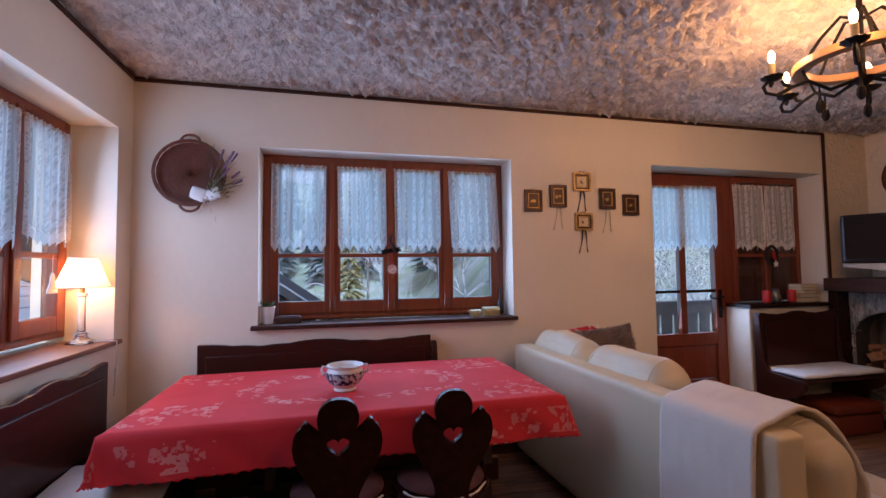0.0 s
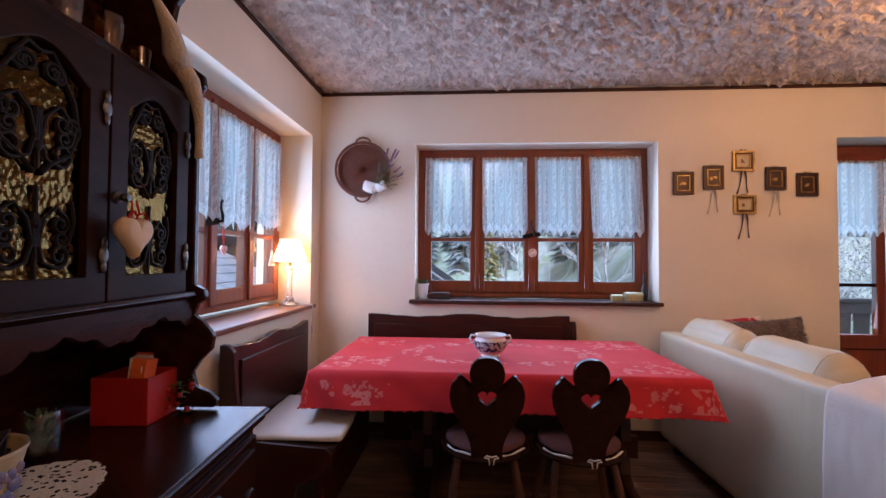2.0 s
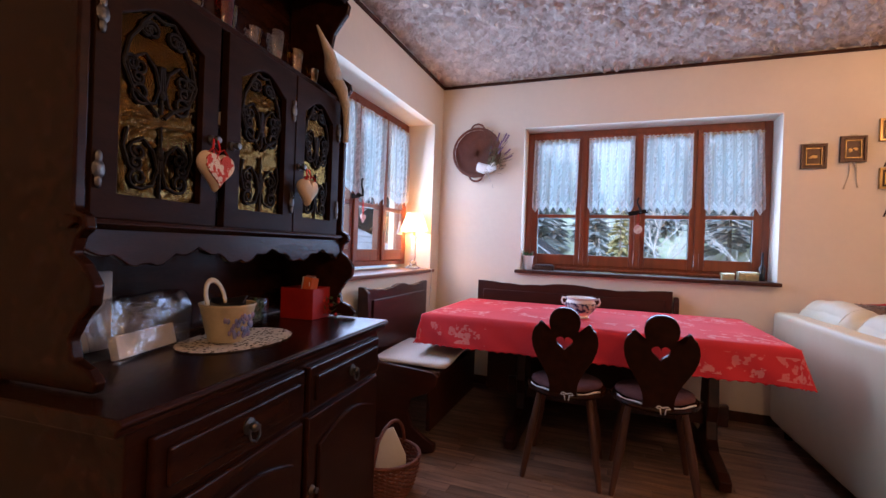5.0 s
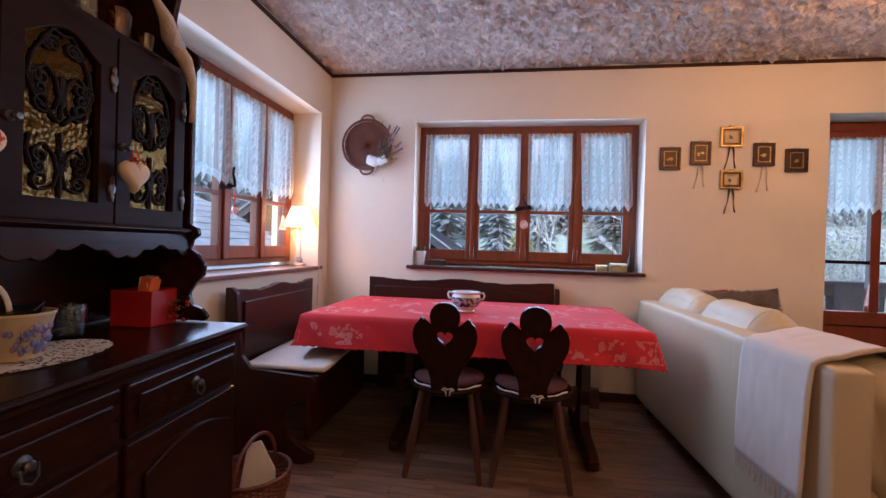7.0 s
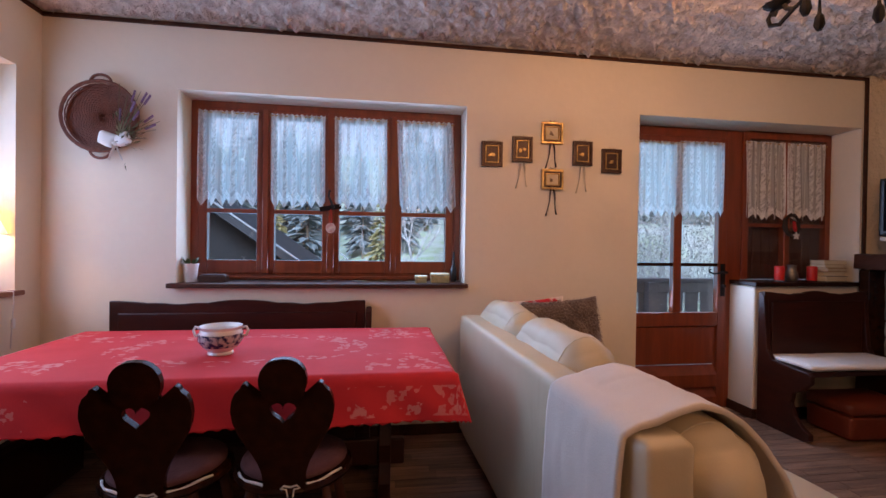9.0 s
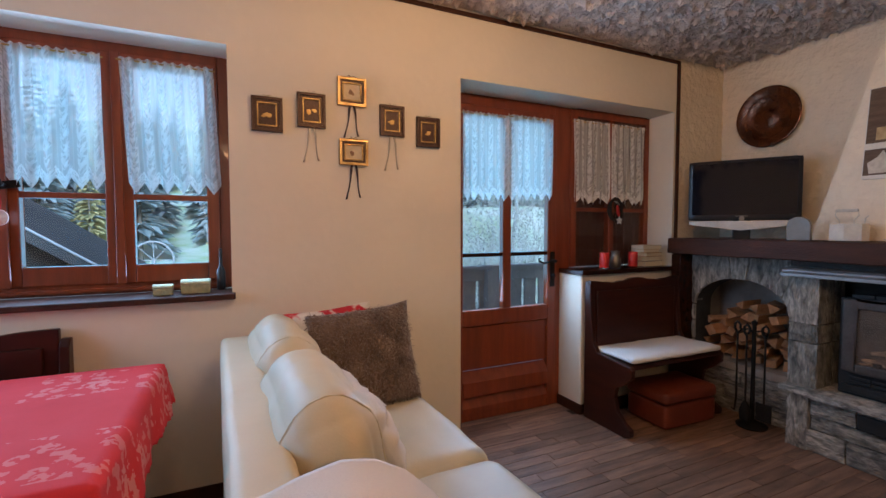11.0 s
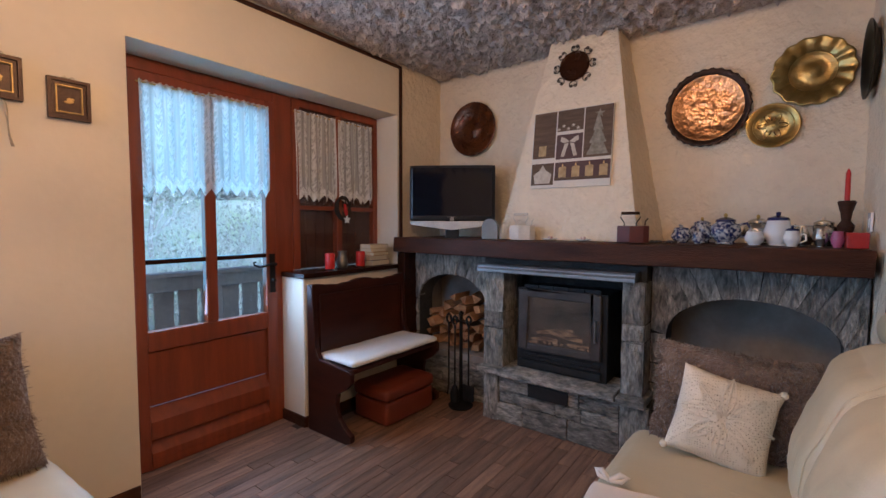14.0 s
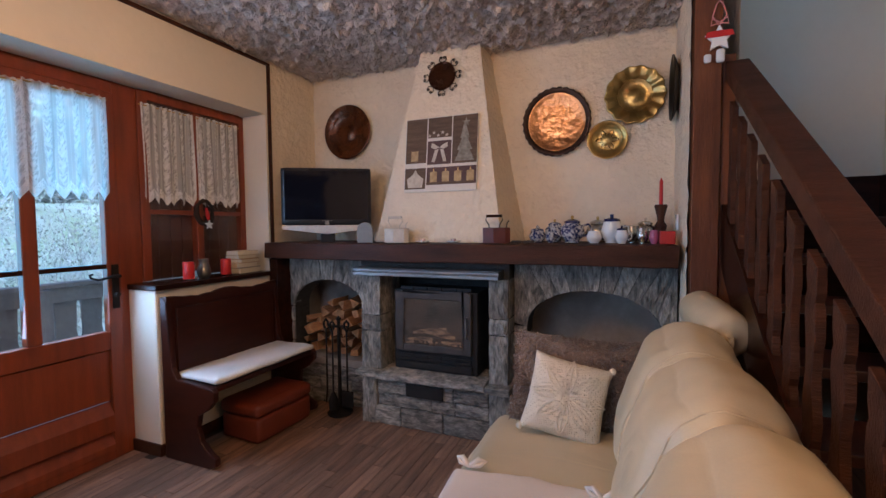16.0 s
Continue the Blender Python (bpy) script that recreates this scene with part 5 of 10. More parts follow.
# the closed stove
ST = thing("fireplace_insert", (4.7, 1.87, 0.363), "black cast iron fireplace insert with a glazed door, unlit", "fireplace insert")
bm = bmx()
box(bm, 4.64, 4.94, 1.60, 2.19, 0.364, 0.90)
body = part("body", bm, BLACKSTEEL, ST, bevel=0.006)
bm = bmx()
for b in ((1.63, 1.685, 0.50, 0.895), (2.105, 2.165, 0.50, 0.895), (1.685, 2.105, 0.845, 0.895), (1.685, 2.105, 0.50, 0.545)):
    box(bm, 4.602, 4.636, *b)
dr = part("door", bm, mat("worn_stove_door", (0.075, 0.065, 0.058), (0.035, 0.03, 0.028), 9, 0.5, 0.4, 0.55, bump=0.2, bscale=70, fine=0.3, spec=0.3), ST, bevel=0.008)
SOOT = mat("sooty_firebox", (0.03, 0.022, 0.017), (0.10, 0.07, 0.05), 7, 0.3, 0.8, bump=0.5, bscale=30, fine=0.3)
bm = bmx()
box(bm, 4.615, 4.639, 1.685, 2.105, 0.545, 0.845)
part("firebox", bm, SOOT, ST, "sooty firebox behind the glass")
bm = bmx()
box(bm, 4.608, 4.611, 1.682, 2.108, 0.543, 0.847)
part("glass", bm, GLASS, dr, "dark smoked glass")
CHAR = mat("charred_wood", (0.07, 0.045, 0.035), (0.42, 0.25, 0.14), 14, 0.35, 0.85, bump=0.6, bscale=60, stretch=(1, 1, 4), fine=0.4)
for ya, za, yb, zb, rr_ in ((1.74, 0.61, 1.95, 0.635, 0.026), (1.80, 0.655, 2.04, 0.62, 0.022), (1.90, 0.585, 2.08, 0.575, 0.02), (1.70, 0.575, 1.86, 0.57, 0.018)):
    bm = bmx()
    tube(bm, [(4.6175, ya, za), (4.6175, (ya + yb) / 2, (za + zb) / 2 + 0.004), (4.6175, yb, zb)], [rr_, rr_ * 1.1, rr_ * 0.85], 9)
    for v in bm.verts:
        v.co.x = 4.6175 + (v.co.x - 4.6175) * 0.16
    part("charred_log", bm, CHAR, ST, "charred log")
bm = bmx()
for k in range(40):
    ellip(bm, (4.6155, rs.uniform(1.70, 2.09), 0.552 + abs(rs.gauss(0, 0.012))), 0.0025, rs.uniform(0.005, 0.014), rs.uniform(0.004, 0.008), 7, 5)
part("ash", bm, CHAR, ST, "ash and charcoal bits", kind="stuff")
bm = bmx()
tube(bm, [(4.60, 1.655, 0.62), (4.575, 1.655, 0.62), (4.575, 1.655, 0.74), (4.60, 1.655, 0.74)], 0.007, 8)
part("handle", bm, STEEL, dr, smooth="auto")
bm = bmx()
for k in range(5):
    box(bm, 4.622, 4.634, 1.64 + 0.10 * k, 1.64 + 0.10 * k + 0.095, 0.435, 0.448)
    box(bm, 4.622, 4.634, 1.64 + 0.10 * k, 1.64 + 0.10 * k + 0.095, 0.458, 0.471)
    box(bm, 4.63, 4.645, 1.64 + 0.10 * k, 1.64 + 0.10 * k + 0.095, 0.903, 0.925)
box(bm, 4.612, 4.64, 1.63, 2.165, 0.385, 0.425)
part("grille", bm, BLACKSTEEL, ST, "slotted black grille", bevel=0.002, kind="stuff")

# mantle beam and hood
bm = bmx()
soft(bm, pose(4.83, 1.85, 1.153), 0.62, 2.72, 0.115, 0.008, 26, 0.0, 0.006, 4)
structure("mantel_shelf", bm, BEAMWOOD, "thick rough-hewn dark brown wooden mantel beam", smooth="auto")
bm = bmx()
box(bm, 4.56, 4.72, 3.125, 3.2, 0.0, 1.092)
structure("mantel_post", bm, DARKWOOD, "dark wooden upright under the mantel beam", bevel=0.004)
bm = bmx()
nu, nv = 46, 60


def hood_pt(u, v):
    """u across from left to right, v up."""
    yl, yr = 2.40 + (2.10 - 2.40) * v, 1.475 + (1.665 - 1.475) * v
    return Vector((4.755 + 0.165 * v, yl + (yr - yl) * u, 1.212 + 1.345 * v))


g = [[None] * (nv + 1) for _ in range(nu + 1)]
for i in range(nu + 1):
    for j in range(nv + 1):
        p = hood_pt(i / nu, j / nv)
        h = abs(noise.noise(p * 16 + Vector((9, 0, 0)))) + 0.6 * noise.noise(p * 34)
        g[i][j] = bm.verts.new(p + Vector((-0.007 * h if 0 < i < nu else 0, 0, 0)))
for i in range(nu):
    for j in range(nv):
        bm.faces.new((g[i][j], g[i][j + 1], g[i + 1][j + 1], g[i + 1][j]))
for side in (0, nu):
    prev = g[side]
    for k in range(1, 16):
        cur = []
        for j in range(nv + 1):
            p = prev[j].co.copy()
            p.x = g[side][j].co.x + (5.15 - g[side][j].co.x) * k / 15
            p.y = hood_pt(side / nu, j / nv).y - (0.075 * (1 - 0.85 * j / nv) * k / 15 if side else 0) + 0.007 * noise.noise(p * 20) * (1 if side == 0 else -1)
            cur.append(bm.verts.new(p))
        for j in range(nv):
            f = (prev[j], prev[j + 1], cur[j + 1], cur[j])
            bm.faces.new(f)
        prev = cur
structure("chimney_hood", bm, PLASTER_ROUGH, "tapering cream rough plaster chimney hood", smooth="auto")

# firewood
LOGW = mat("split_firewood", (0.52, 0.27, 0.12), (0.26, 0.11, 0.05), 9, 0.5, 0.8, bump=0.5, bscale=50, stretch=(1, 3, 3), fine=0.25, obj=0.25)
wood = thing("firewood_pile", (4.9, 2.78, 0.345), "stack of split firewood logs in the arched niche", "firewood")
for k in range(34):
    lay, pos = divmod(k, 6)
    y = 2.52 + 0.098 * pos + rs.uniform(-.02, .02) + (0.03 if lay % 2 else 0)
    z = 0.385 + 0.07 * lay + rs.uniform(-.01, .01)
    if abs(y - 2.78) > 0.31 - 0.04 * max(0, lay - 2):
        continue
    bm = bmx()
    r_ = rs.uniform(0.035, 0.055)
    a0 = rs.uniform(0, 6.28)
    tilt = rs.uniform(-0.5, 0.5)
    ns_ = rs.choice((3, 3, 4))
    m = pose(4.80 + rs.uniform(-.05, .03), y, z, math.degrees(tilt) * 0.6, 0, math.degrees(rs.uniform(-.35, .35)))
    o = [(r_ * math.cos(a0 + 2 * math.pi * i / ns_ + rs.uniform(-.25, .25)), r_ * 0.85 * math.sin(a0 + 2 * math.pi * i / ns_)) for i in range(ns_)]
    slab(bm, o, m @ Matrix(((0, 0, 1, 0), (1, 0, 0, 0), (0, 1, 0, 0), (0, 0, 0, 1))), rs.uniform(0.2, 0.24))
    part("log", bm, LOGW, wood)

# fire irons on their stand
FI = thing("fire_iron_stand", (4.55, 2.56, 0), "black wrought iron fire tool set on a stand before the niche", "fire irons")
bm = bmx()
lathe(bm, (4.58, 2.605, 0), [(0.0, 0), (0.085, 0), (0.09, 0.012), (0.05, 0.03), (0.015, 0.05), (0.012, 0.3), (0.012, 0.66), (0.02, 0.68), (0, 0.70)], 20)
part("stand", bm, IRON, FI, smooth="auto")
bm = bmx()
for s in (-1, 1):
    tube(bm, [(4.58, 2.605, 0.62), (4.58, 2.605 + s * 0.04, 0.63), (4.58, 2.605 + s * 0.08, 0.62), (4.56, 2.605 + s * 0.085, 0.60)], 0.006, 8)
tube(bm, [(4.58, 2.605, 0.62), (4.53, 2.605, 0.63), (4.515, 2.605, 0.61)], 0.006, 8)
part("hook_bar", bm, IRON, FI, smooth="auto")
for k, (dy, dx, nm) in enumerate(((-0.085, -0.03, "shovel"), (0.085, -0.03, "poker"), (0.0, -0.075, "brush"))):
    bm = bmx()
    c = Vector((4.58 + dx, 2.605 + dy, 0))
    tube(bm, [c + Vector((0, 0, 0.15)), c + Vector((0, 0, 0.56)), c + Vector((0, 0, 0.60)), c + Vector((0, 0.018, 0.625)), c + Vector((0, 0.018, 0.655)), c + Vector((0, 0, 0.675)), c + Vector((0, -0.018, 0.655)), c + Vector((0, -0.015, 0.63))], [0.006] * 2 + [0.008] * 6, 8)
    if nm == "shovel":
        box(bm, c.x - 0.006, c.x + 0.004, c.y - 0.045, c.y + 0.045, 0.07, 0.18)
    elif nm == "brush":
        lathe(bm, c + Vector((0, 0, 0.06)), [(0.03, 0), (0.034, 0.06), (0.02, 0.1), (0.01, 0.12)], 12)
    else:
        tube(bm, [c + Vector((0, 0, 0.16)), c + Vector((0, 0.01, 0.08)), c + Vector((0, 0.03, 0.09))], 0.006, 8)
    part(nm, bm, IRON, FI, smooth="auto")

# ---- sideboard with hutch: built square, then turned a little as it stands ----
before_sideboard = set(scene.objects)
# x: front of the base -0.42, top board to -0.40; it stands before the west wall from y 0.10 to 1.25
SB = thing("sideboard", (-0.67, 0.68, 0), "dark-stained wooden sideboard with three panelled drawers and doors", "sideboard")
bm = bmx()
box(bm, -0.905, -0.43, 0.135, 1.225, 0.0, 0.79)
part("body", bm, DARKWOOD, SB, bevel=0.004)
bm = bmx()
slab(bm, [(0, 0), (0.0, 0.035), (0.54, 0.035), (0.548, 0.028), (0.548, 0.022), (0.535, 0.012), (0.535, 0.0)], Matrix(((1, 0, 0, -0.938), (0, 0, -1, 1.245), (0, 1, 0, 0.795), (0, 0, 0, 1))), 1.15)
part("top", bm, DARKWOOD, SB, "glossy dark moulded top board", bevel=0.003)


def raised(parent, name, y0, y1, z0, z1, x=-0.43, arch=False):
    bm = bmx()
    box(bm, x, x + 0.018, y0, y1, z0, z1)
    p = part(name, bm, DARKWOOD, parent, bevel=0.006)
    bm = bmx()
    if arch:
        w = y1 - y0 - 0.11
        o = [(0, 0), (w, 0)] + [(w * (1 - i / 16), (z1 - z0 - 0.15) + 0.045 * math.sin(math.pi * i / 16)) for i in range(17)]
        slab(bm, o, Matrix(((0, 0, 1, x + 0.016), (1, 0, 0, y0 + 0.055), (0, 1, 0, z0 + 0.05), (0, 0, 0, 1))), 0.012)
    else:
        box(bm, x + 0.016, x + 0.028, y0 + 0.03, y1 - 0.03, z0 + 0.03, z1 - 0.03)
    part("raised_panel", bm, DARKWOOD, p, bevel=0.006)
    return p


PEWTER = mat("dark_pewter", (0.16, 0.15, 0.14), (0.08, 0.075, 0.07), 20, 0.6, 0.35, 0.45, metal=0.9, bump=0.2, bscale=80)
for y0, y1 in ((0.175, 0.675), (0.70, 1.205)):
    d_ = raised(SB, "drawer", y0, y1, 0.625, 0.765)
    bm = bmx()
    c = ((y0 + y1) / 2, 0.695)
    lathe(bm, (-0.402, c[0], c[1]), [(0.0, 0), (0.02, 0), (0.02, 0.004), (0.008, 0.008), (0.012, 0.02), (0.008, 0.026), (0, 0.027)], 12, (1, 0, 0))
    tube(bm, [(-0.385, c[0] - 0.018, c[1]), (-0.382, c[0] - 0.016, c[1] - 0.025), (-0.380, c[0], c[1] - 0.035), (-0.382, c[0] + 0.016, c[1] - 0.025), (-0.385, c[0] + 0.018, c[1])], 0.003, 6)
    part("handle", bm, PEWTER, d_, "dark pewter drop handle", smooth="auto")
    e = raised(SB, "door", y0, y1, 0.08, 0.61, arch=True)
    bm = bmx()
    yk = y0 + 0.03 if y0 > 0.5 else y1 - 0.03
    lathe(bm, (-0.412, yk, 0.38), [(0.0, 0), (0.014, 0), (0.012, 0.006), (0.006, 0.01), (0.01, 0.02), (0, 0.024)], 12, (1, 0, 0))
    part("knob", bm, PEWTER, e, smooth="auto")
bm = bmx()
box(bm, -0.429, -0.416, 0.135, 1.225, 0.0, 0.065)
part("plinth", bm, DARKWOOD, SB, bevel=0.004)

# hutch on top: y 0.15 to 1.28, front x -0.69
HU = thing("hutch", (-0.82, 0.72, 0.83), "dark-stained wooden hutch with wrought iron tracery in its glazed doors", "cabinet")
hx = -0.61
WHUT = mat("dark_hutch_wood", (0.030, 0.011, 0.005), (0.014, 0.0055, 0.0025), 5, 0.6, 0.4, 0.55, bump=0.08, bscale=60, stretch=(5, 1, 5), fine=0.2, coat=0.0, spec=0.07)
bm = bmx()
box(bm, -0.905, -0.895, 0.18, 1.22, 0.835, 2.24)
part("back", bm, DARKWOOD, HU)


def scroll_side(y):
    """The shaped side: scrolled foot, cabinet side, scrolled upper end."""
    o = [(0, 0), (0.30, 0), (0.31, 0.02), (0.285, 0.045), (0.245, 0.06), (0.235, 0.10), (0.26, 0.14), (0.29, 0.17), (0.295, 0.21), (0.265, 0.25), (0.235, 0.27), (0.245, 0.30), (0.27, 0.32), (0.265, 0.345), (0.235, 0.36),
         (0.235, 0.93), (0.255, 0.955), (0.25, 0.985), (0.215, 1.01), (0.165, 1.05), (0.15, 1.12), (0.165, 1.20), (0.20, 1.25), (0.225, 1.28), (0.235, 1.32), (0.215, 1.345), (0.24, 1.37), (0.24, 1.41), (0, 1.41)]
    bm = bmx()
    o = [((a + 0.05) if a > 0.1 else a, b) for a, b in o]
    slab(bm, o, Matrix(((1, 0, 0, -0.893), (0, 0, -1, y), (0, 1, 0, 0.836), (0, 0, 0, 1))), 0.025)
    part("side_panel", bm, DARKWOOD, HU, bevel=0.005)


scroll_side(1.235)
scroll_side(0.18)
bm = bmx()
for z0, z1 in ((1.145, 1.17), (1.735, 1.758)):
    bm = bmx()
    box(bm, -0.894, hx - 0.022, 0.182, 1.208, z0, z1)
    part("shelf", bm, DARKWOOD, HU, bevel=0.003)
bm = bmx()
box(bm, -0.894, hx - 0.022, 0.182, 1.208, 1.45, 1.465)
part("shelf", bm, DARKWOOD, HU, bevel=0.003)
# scalloped apron under the cabinet
o = [(0, 0.075), (1.05, 0.075)]
for i in range(61):
    u = 1 - i / 60
    o.append((1.05 * u, 0.035 * (0.5 + 0.5 * math.cos(2 * math.pi * 3.5 * u)) - 0.015 * abs(math.sin(2 * math.pi * 7 * u))))
bm = bmx()
slab(bm, o, Matrix(((0, 0, 1, hx - 0.02), (1, 0, 0, 0.17), (0, 1, 0, 1.085), (0, 0, 0, 1))), 0.02)
part("apron", bm, DARKWOOD, HU, bevel=0.003)
bm = bmx()
slab(bm, [(0, 0), (0.02, 0.0), (0.035, 0.012), (0.03, 0.022), (0.0, 0.028)], Matrix(((1, 0, 0, hx - 0.015), (0, 0, -1, 1.245), (0, 1, 0, 1.155), (0, 0, 0, 1))), 1.10)
part("moulding", bm, DARKWOOD, HU, bevel=0.002)
# cornice
bm = bmx()
slab(bm, [(0, 0), (0.30, 0), (0.31, 0.02), (0.35, 0.05), (0.36, 0.08), (0.38, 0.09), (0.38, 0.11), (0, 0.11)], Matrix(((1, 0, 0, -0.905), (0, 0, -1, 1.30), (0, 1, 0, 2.247), (0, 0, 0, 1))), 1.20)
part("cornice", bm, DARKWOOD, HU, "moulded dark cornice", bevel=0.003)
o = [(0, 0.09), (1.05, 0.09)] + [(1.05 * (1 - i / 60), 0.045 * (0.5 + 0.5 * math.cos(2 * math.pi * 2.5 * (1 - i / 60)))) for i in range(61)]
bm = bmx()
slab(bm, o, Matrix(((0, 0, 1, hx - 0.03), (1, 0, 0, 0.17), (0, 1, 0, 2.155), (0, 0, 0, 1))), 0.018)
part("apron", bm, DARKWOOD, HU, bevel=0.003)


def scroll(bm, m, pts, r=0.0038, curl=0.02, turns=1.4, side=1):
    """A bar through the points with a curled end."""
    P = [Vector((a, b, 0)) for a, b in pts]
    d = (P[-1] - P[-2]).normalized()
    nrm = Vector((-d.y, d.x, 0)) * side
    c = P[-1] + nrm * curl
    for i in range(1, 15):
        t = i / 14 * turns * 2 * math.pi
        rr = curl * (1 - 0.75 * i / 14)
        P.append(c + (-nrm * math.cos(t) + d * math.sin(t)) * rr)
    tube(bm, [m @ p for p in P], r, 6)


AMBER = glass("rippled_amber_glass", (0.42, 0.29, 0.14), 0.08, 1.75)
bt = AMBER.node_tree
bn, nz_ = bt.nodes.new("ShaderNodeBump"), bt.nodes.new("ShaderNodeTexVoronoi")
nz_.inputs["Scale"].default_value = 75
tcn = bt.nodes.new("ShaderNodeTexCoord")
bt.links.new(tcn.outputs["Object"], nz_.inputs["Vector"])
bt.links.new(nz_.outputs["Distance"], bn.inputs["Height"])
bn.inputs["Strength"].default_value, bn.inputs["Distance"].default_value = 1.0, 0.0017
for n_ in bt.nodes:
    if n_.type == "BSDF_GLOSSY":
        bt.links.new(bn.outputs[0], n_.inputs["Normal"])
        n_.inputs[0].default_value = (0.90, 0.52, 0.18, 1)
    if n_.type == "LAYER_WEIGHT":
        bt.links.new(bn.outputs[0], n_.inputs["Normal"])


def hutch_door(y0, y1, z0=1.178, z1=1.725, rise=0.05, hinge=0):
    w, h = y1 - y0, z1 - z0
    st_ = min(0.055, w * 0.2)
    n = 24
    outer = [(0, 0), (w, 0), (w, h)] + [(w * (1 - i / n), h) for i in range(1, n)] + [(0, h)]
    inner = [(st_, st_), (w - st_, st_), (w - st_, h - st_ - rise)]
    for i in range(1, n):
        u = i / n
        k = math.sin(math.pi * u)
        inner.append((w - st_ - (w - 2 * st_) * u, h - st_ - rise + rise * (k ** 1.3)))
    inner.append((st_, h - st_ - rise))
    m = Matrix(((0, 0, 1, hx - 0.02), (1, 0, 0, y0), (0, 1, 0, z0), (0, 0, 0, 1)))
    bm = bmx()
    frame_board(bm, outer, inner, m, 0.024)
    d_ = part("door", bm, WHUT, HU, bevel=0.003)
    bm = bmx()
    slab(bm, [(st_ - 0.004, st_ - 0.004), (w - st_ + 0.004, st_ - 0.004), (w - st_ + 0.004, h - st_ + 0.003), (st_ - 0.004, h - st_ + 0.003)], m @ pose(0, 0, 0.005), 0.003)
    gl = part("glass", bm, AMBER, d_, "rippled amber glass")
    gl.visible_shadow = False
    # tracery
    mi = m @ pose(0, 0, 0.012)
    cx, gw, gh = w / 2, w / 2 - st_, h - 2 * st_ - rise
    b0 = st_
    k = gw / 0.12

    def one(*a, **kw):
        bm = bmx()
        scroll(bm, *a, **kw)
        return part("scroll", bm, IRON, d_, smooth="auto")

    for s in (-1, 1):
        X = lambda a: cx + s * a * k
        for zc in (b0 + 0.02, b0 + gh * 0.55):
            one(mi, [(X(0.005), zc + 0.10), (X(0.006), zc + 0.05), (X(0.02), zc + 0.01), (X(0.05), zc + 0.0)], curl=0.026 * k ** 0.5, side=s)
            one(mi, [(X(0.005), zc + 0.04), (X(0.02), zc + 0.09), (X(0.05), zc + 0.115), (X(0.075), zc + 0.10)], curl=0.022 * k ** 0.5, side=-s)
            one(mi, [(X(0.09), zc + 0.13), (X(0.1), zc + 0.09), (X(0.085), zc + 0.05)], curl=0.018 * k ** 0.5, side=-s)
        one(mi, [(X(0.01), b0 + gh * 0.50), (X(0.035), b0 + gh * 0.56), (X(0.08), b0 + gh * 0.62), (X(0.105), b0 + gh * 0.74)], 0.0045, curl=0.02, side=s)
        one(mi, [(X(0.105), b0 + gh * 0.74), (X(0.09), b0 + gh * 0.9), (X(0.05), b0 + gh * 1.03)], 0.0045, curl=0.02, side=s)
        one(mi, [(X(0.0), b0 + gh * 1.08), (X(0.03), b0 + gh * 1.1), (X(0.06), b0 + gh * 1.02)], 0.004, curl=0.016, side=-s)
    bm = bmx()
    tube(bm, [mi @ Vector((cx, b0, 0)), mi @ Vector((cx, b0 + 0.17, 0))], 0.004, 6)
    tube(bm, [mi @ Vector((cx, b0 + gh * 0.52, 0)), mi @ Vector((cx, b0 + gh * 0.8, 0))], 0.004, 6)
    for zc in (b0 + 0.10, b0 + gh * 0.63):
        ellip(bm, mi @ Vector((cx, zc, 0)), 0.007, 0.011, 0.011, 8, 6)
    part("centre_bar", bm, IRON, d_, "black iron centre bar", smooth="auto")
    bm = bmx()
    bm = bmx()
    yh = 0.012 if hinge == 0 else w - 0.012
    for zz in (0.1, h - 0.13):
        bm = bmx()
        ellip(bm, m @ Vector((yh, zz, 0.028)), 0.004, 0.014, 0.02, 8, 6)
        ellip(bm, m @ Vector((yh, zz + 0.025, 0.028)), 0.004, 0.008, 0.014, 8, 6)
        ellip(bm, m @ Vector((yh, zz - 0.025, 0.028)), 0.004, 0.008, 0.014, 8, 6)
        tube(bm, [m @ Vector((yh, zz - 0.03, 0.026)), m @ Vector((yh, zz + 0.03, 0.026))], 0.005, 8)
        part("hinge", bm, PEWTER, d_, "dark pewter ornamental hinge", smooth="auto")
    yk = w - 0.022 if hinge == 0 else 0.022
    bm = bmx()
    lathe(bm, m @ Vector((yk, h * 0.42, 0.024)), [(0.0, 0), (0.014, 0), (0.013, 0.004), (0.006, 0.008), (0.011, 0.02), (0.008, 0.027), (0, 0.028)], 12, (1, 0, 0))
    part("knob", bm, PEWTER, d_, smooth="auto")
    return d_


hutch_door(0.185, 0.515)
hutch_door(0.545, 0.862, hinge=1)
hutch_door(0.868, 1.168, hinge=1)

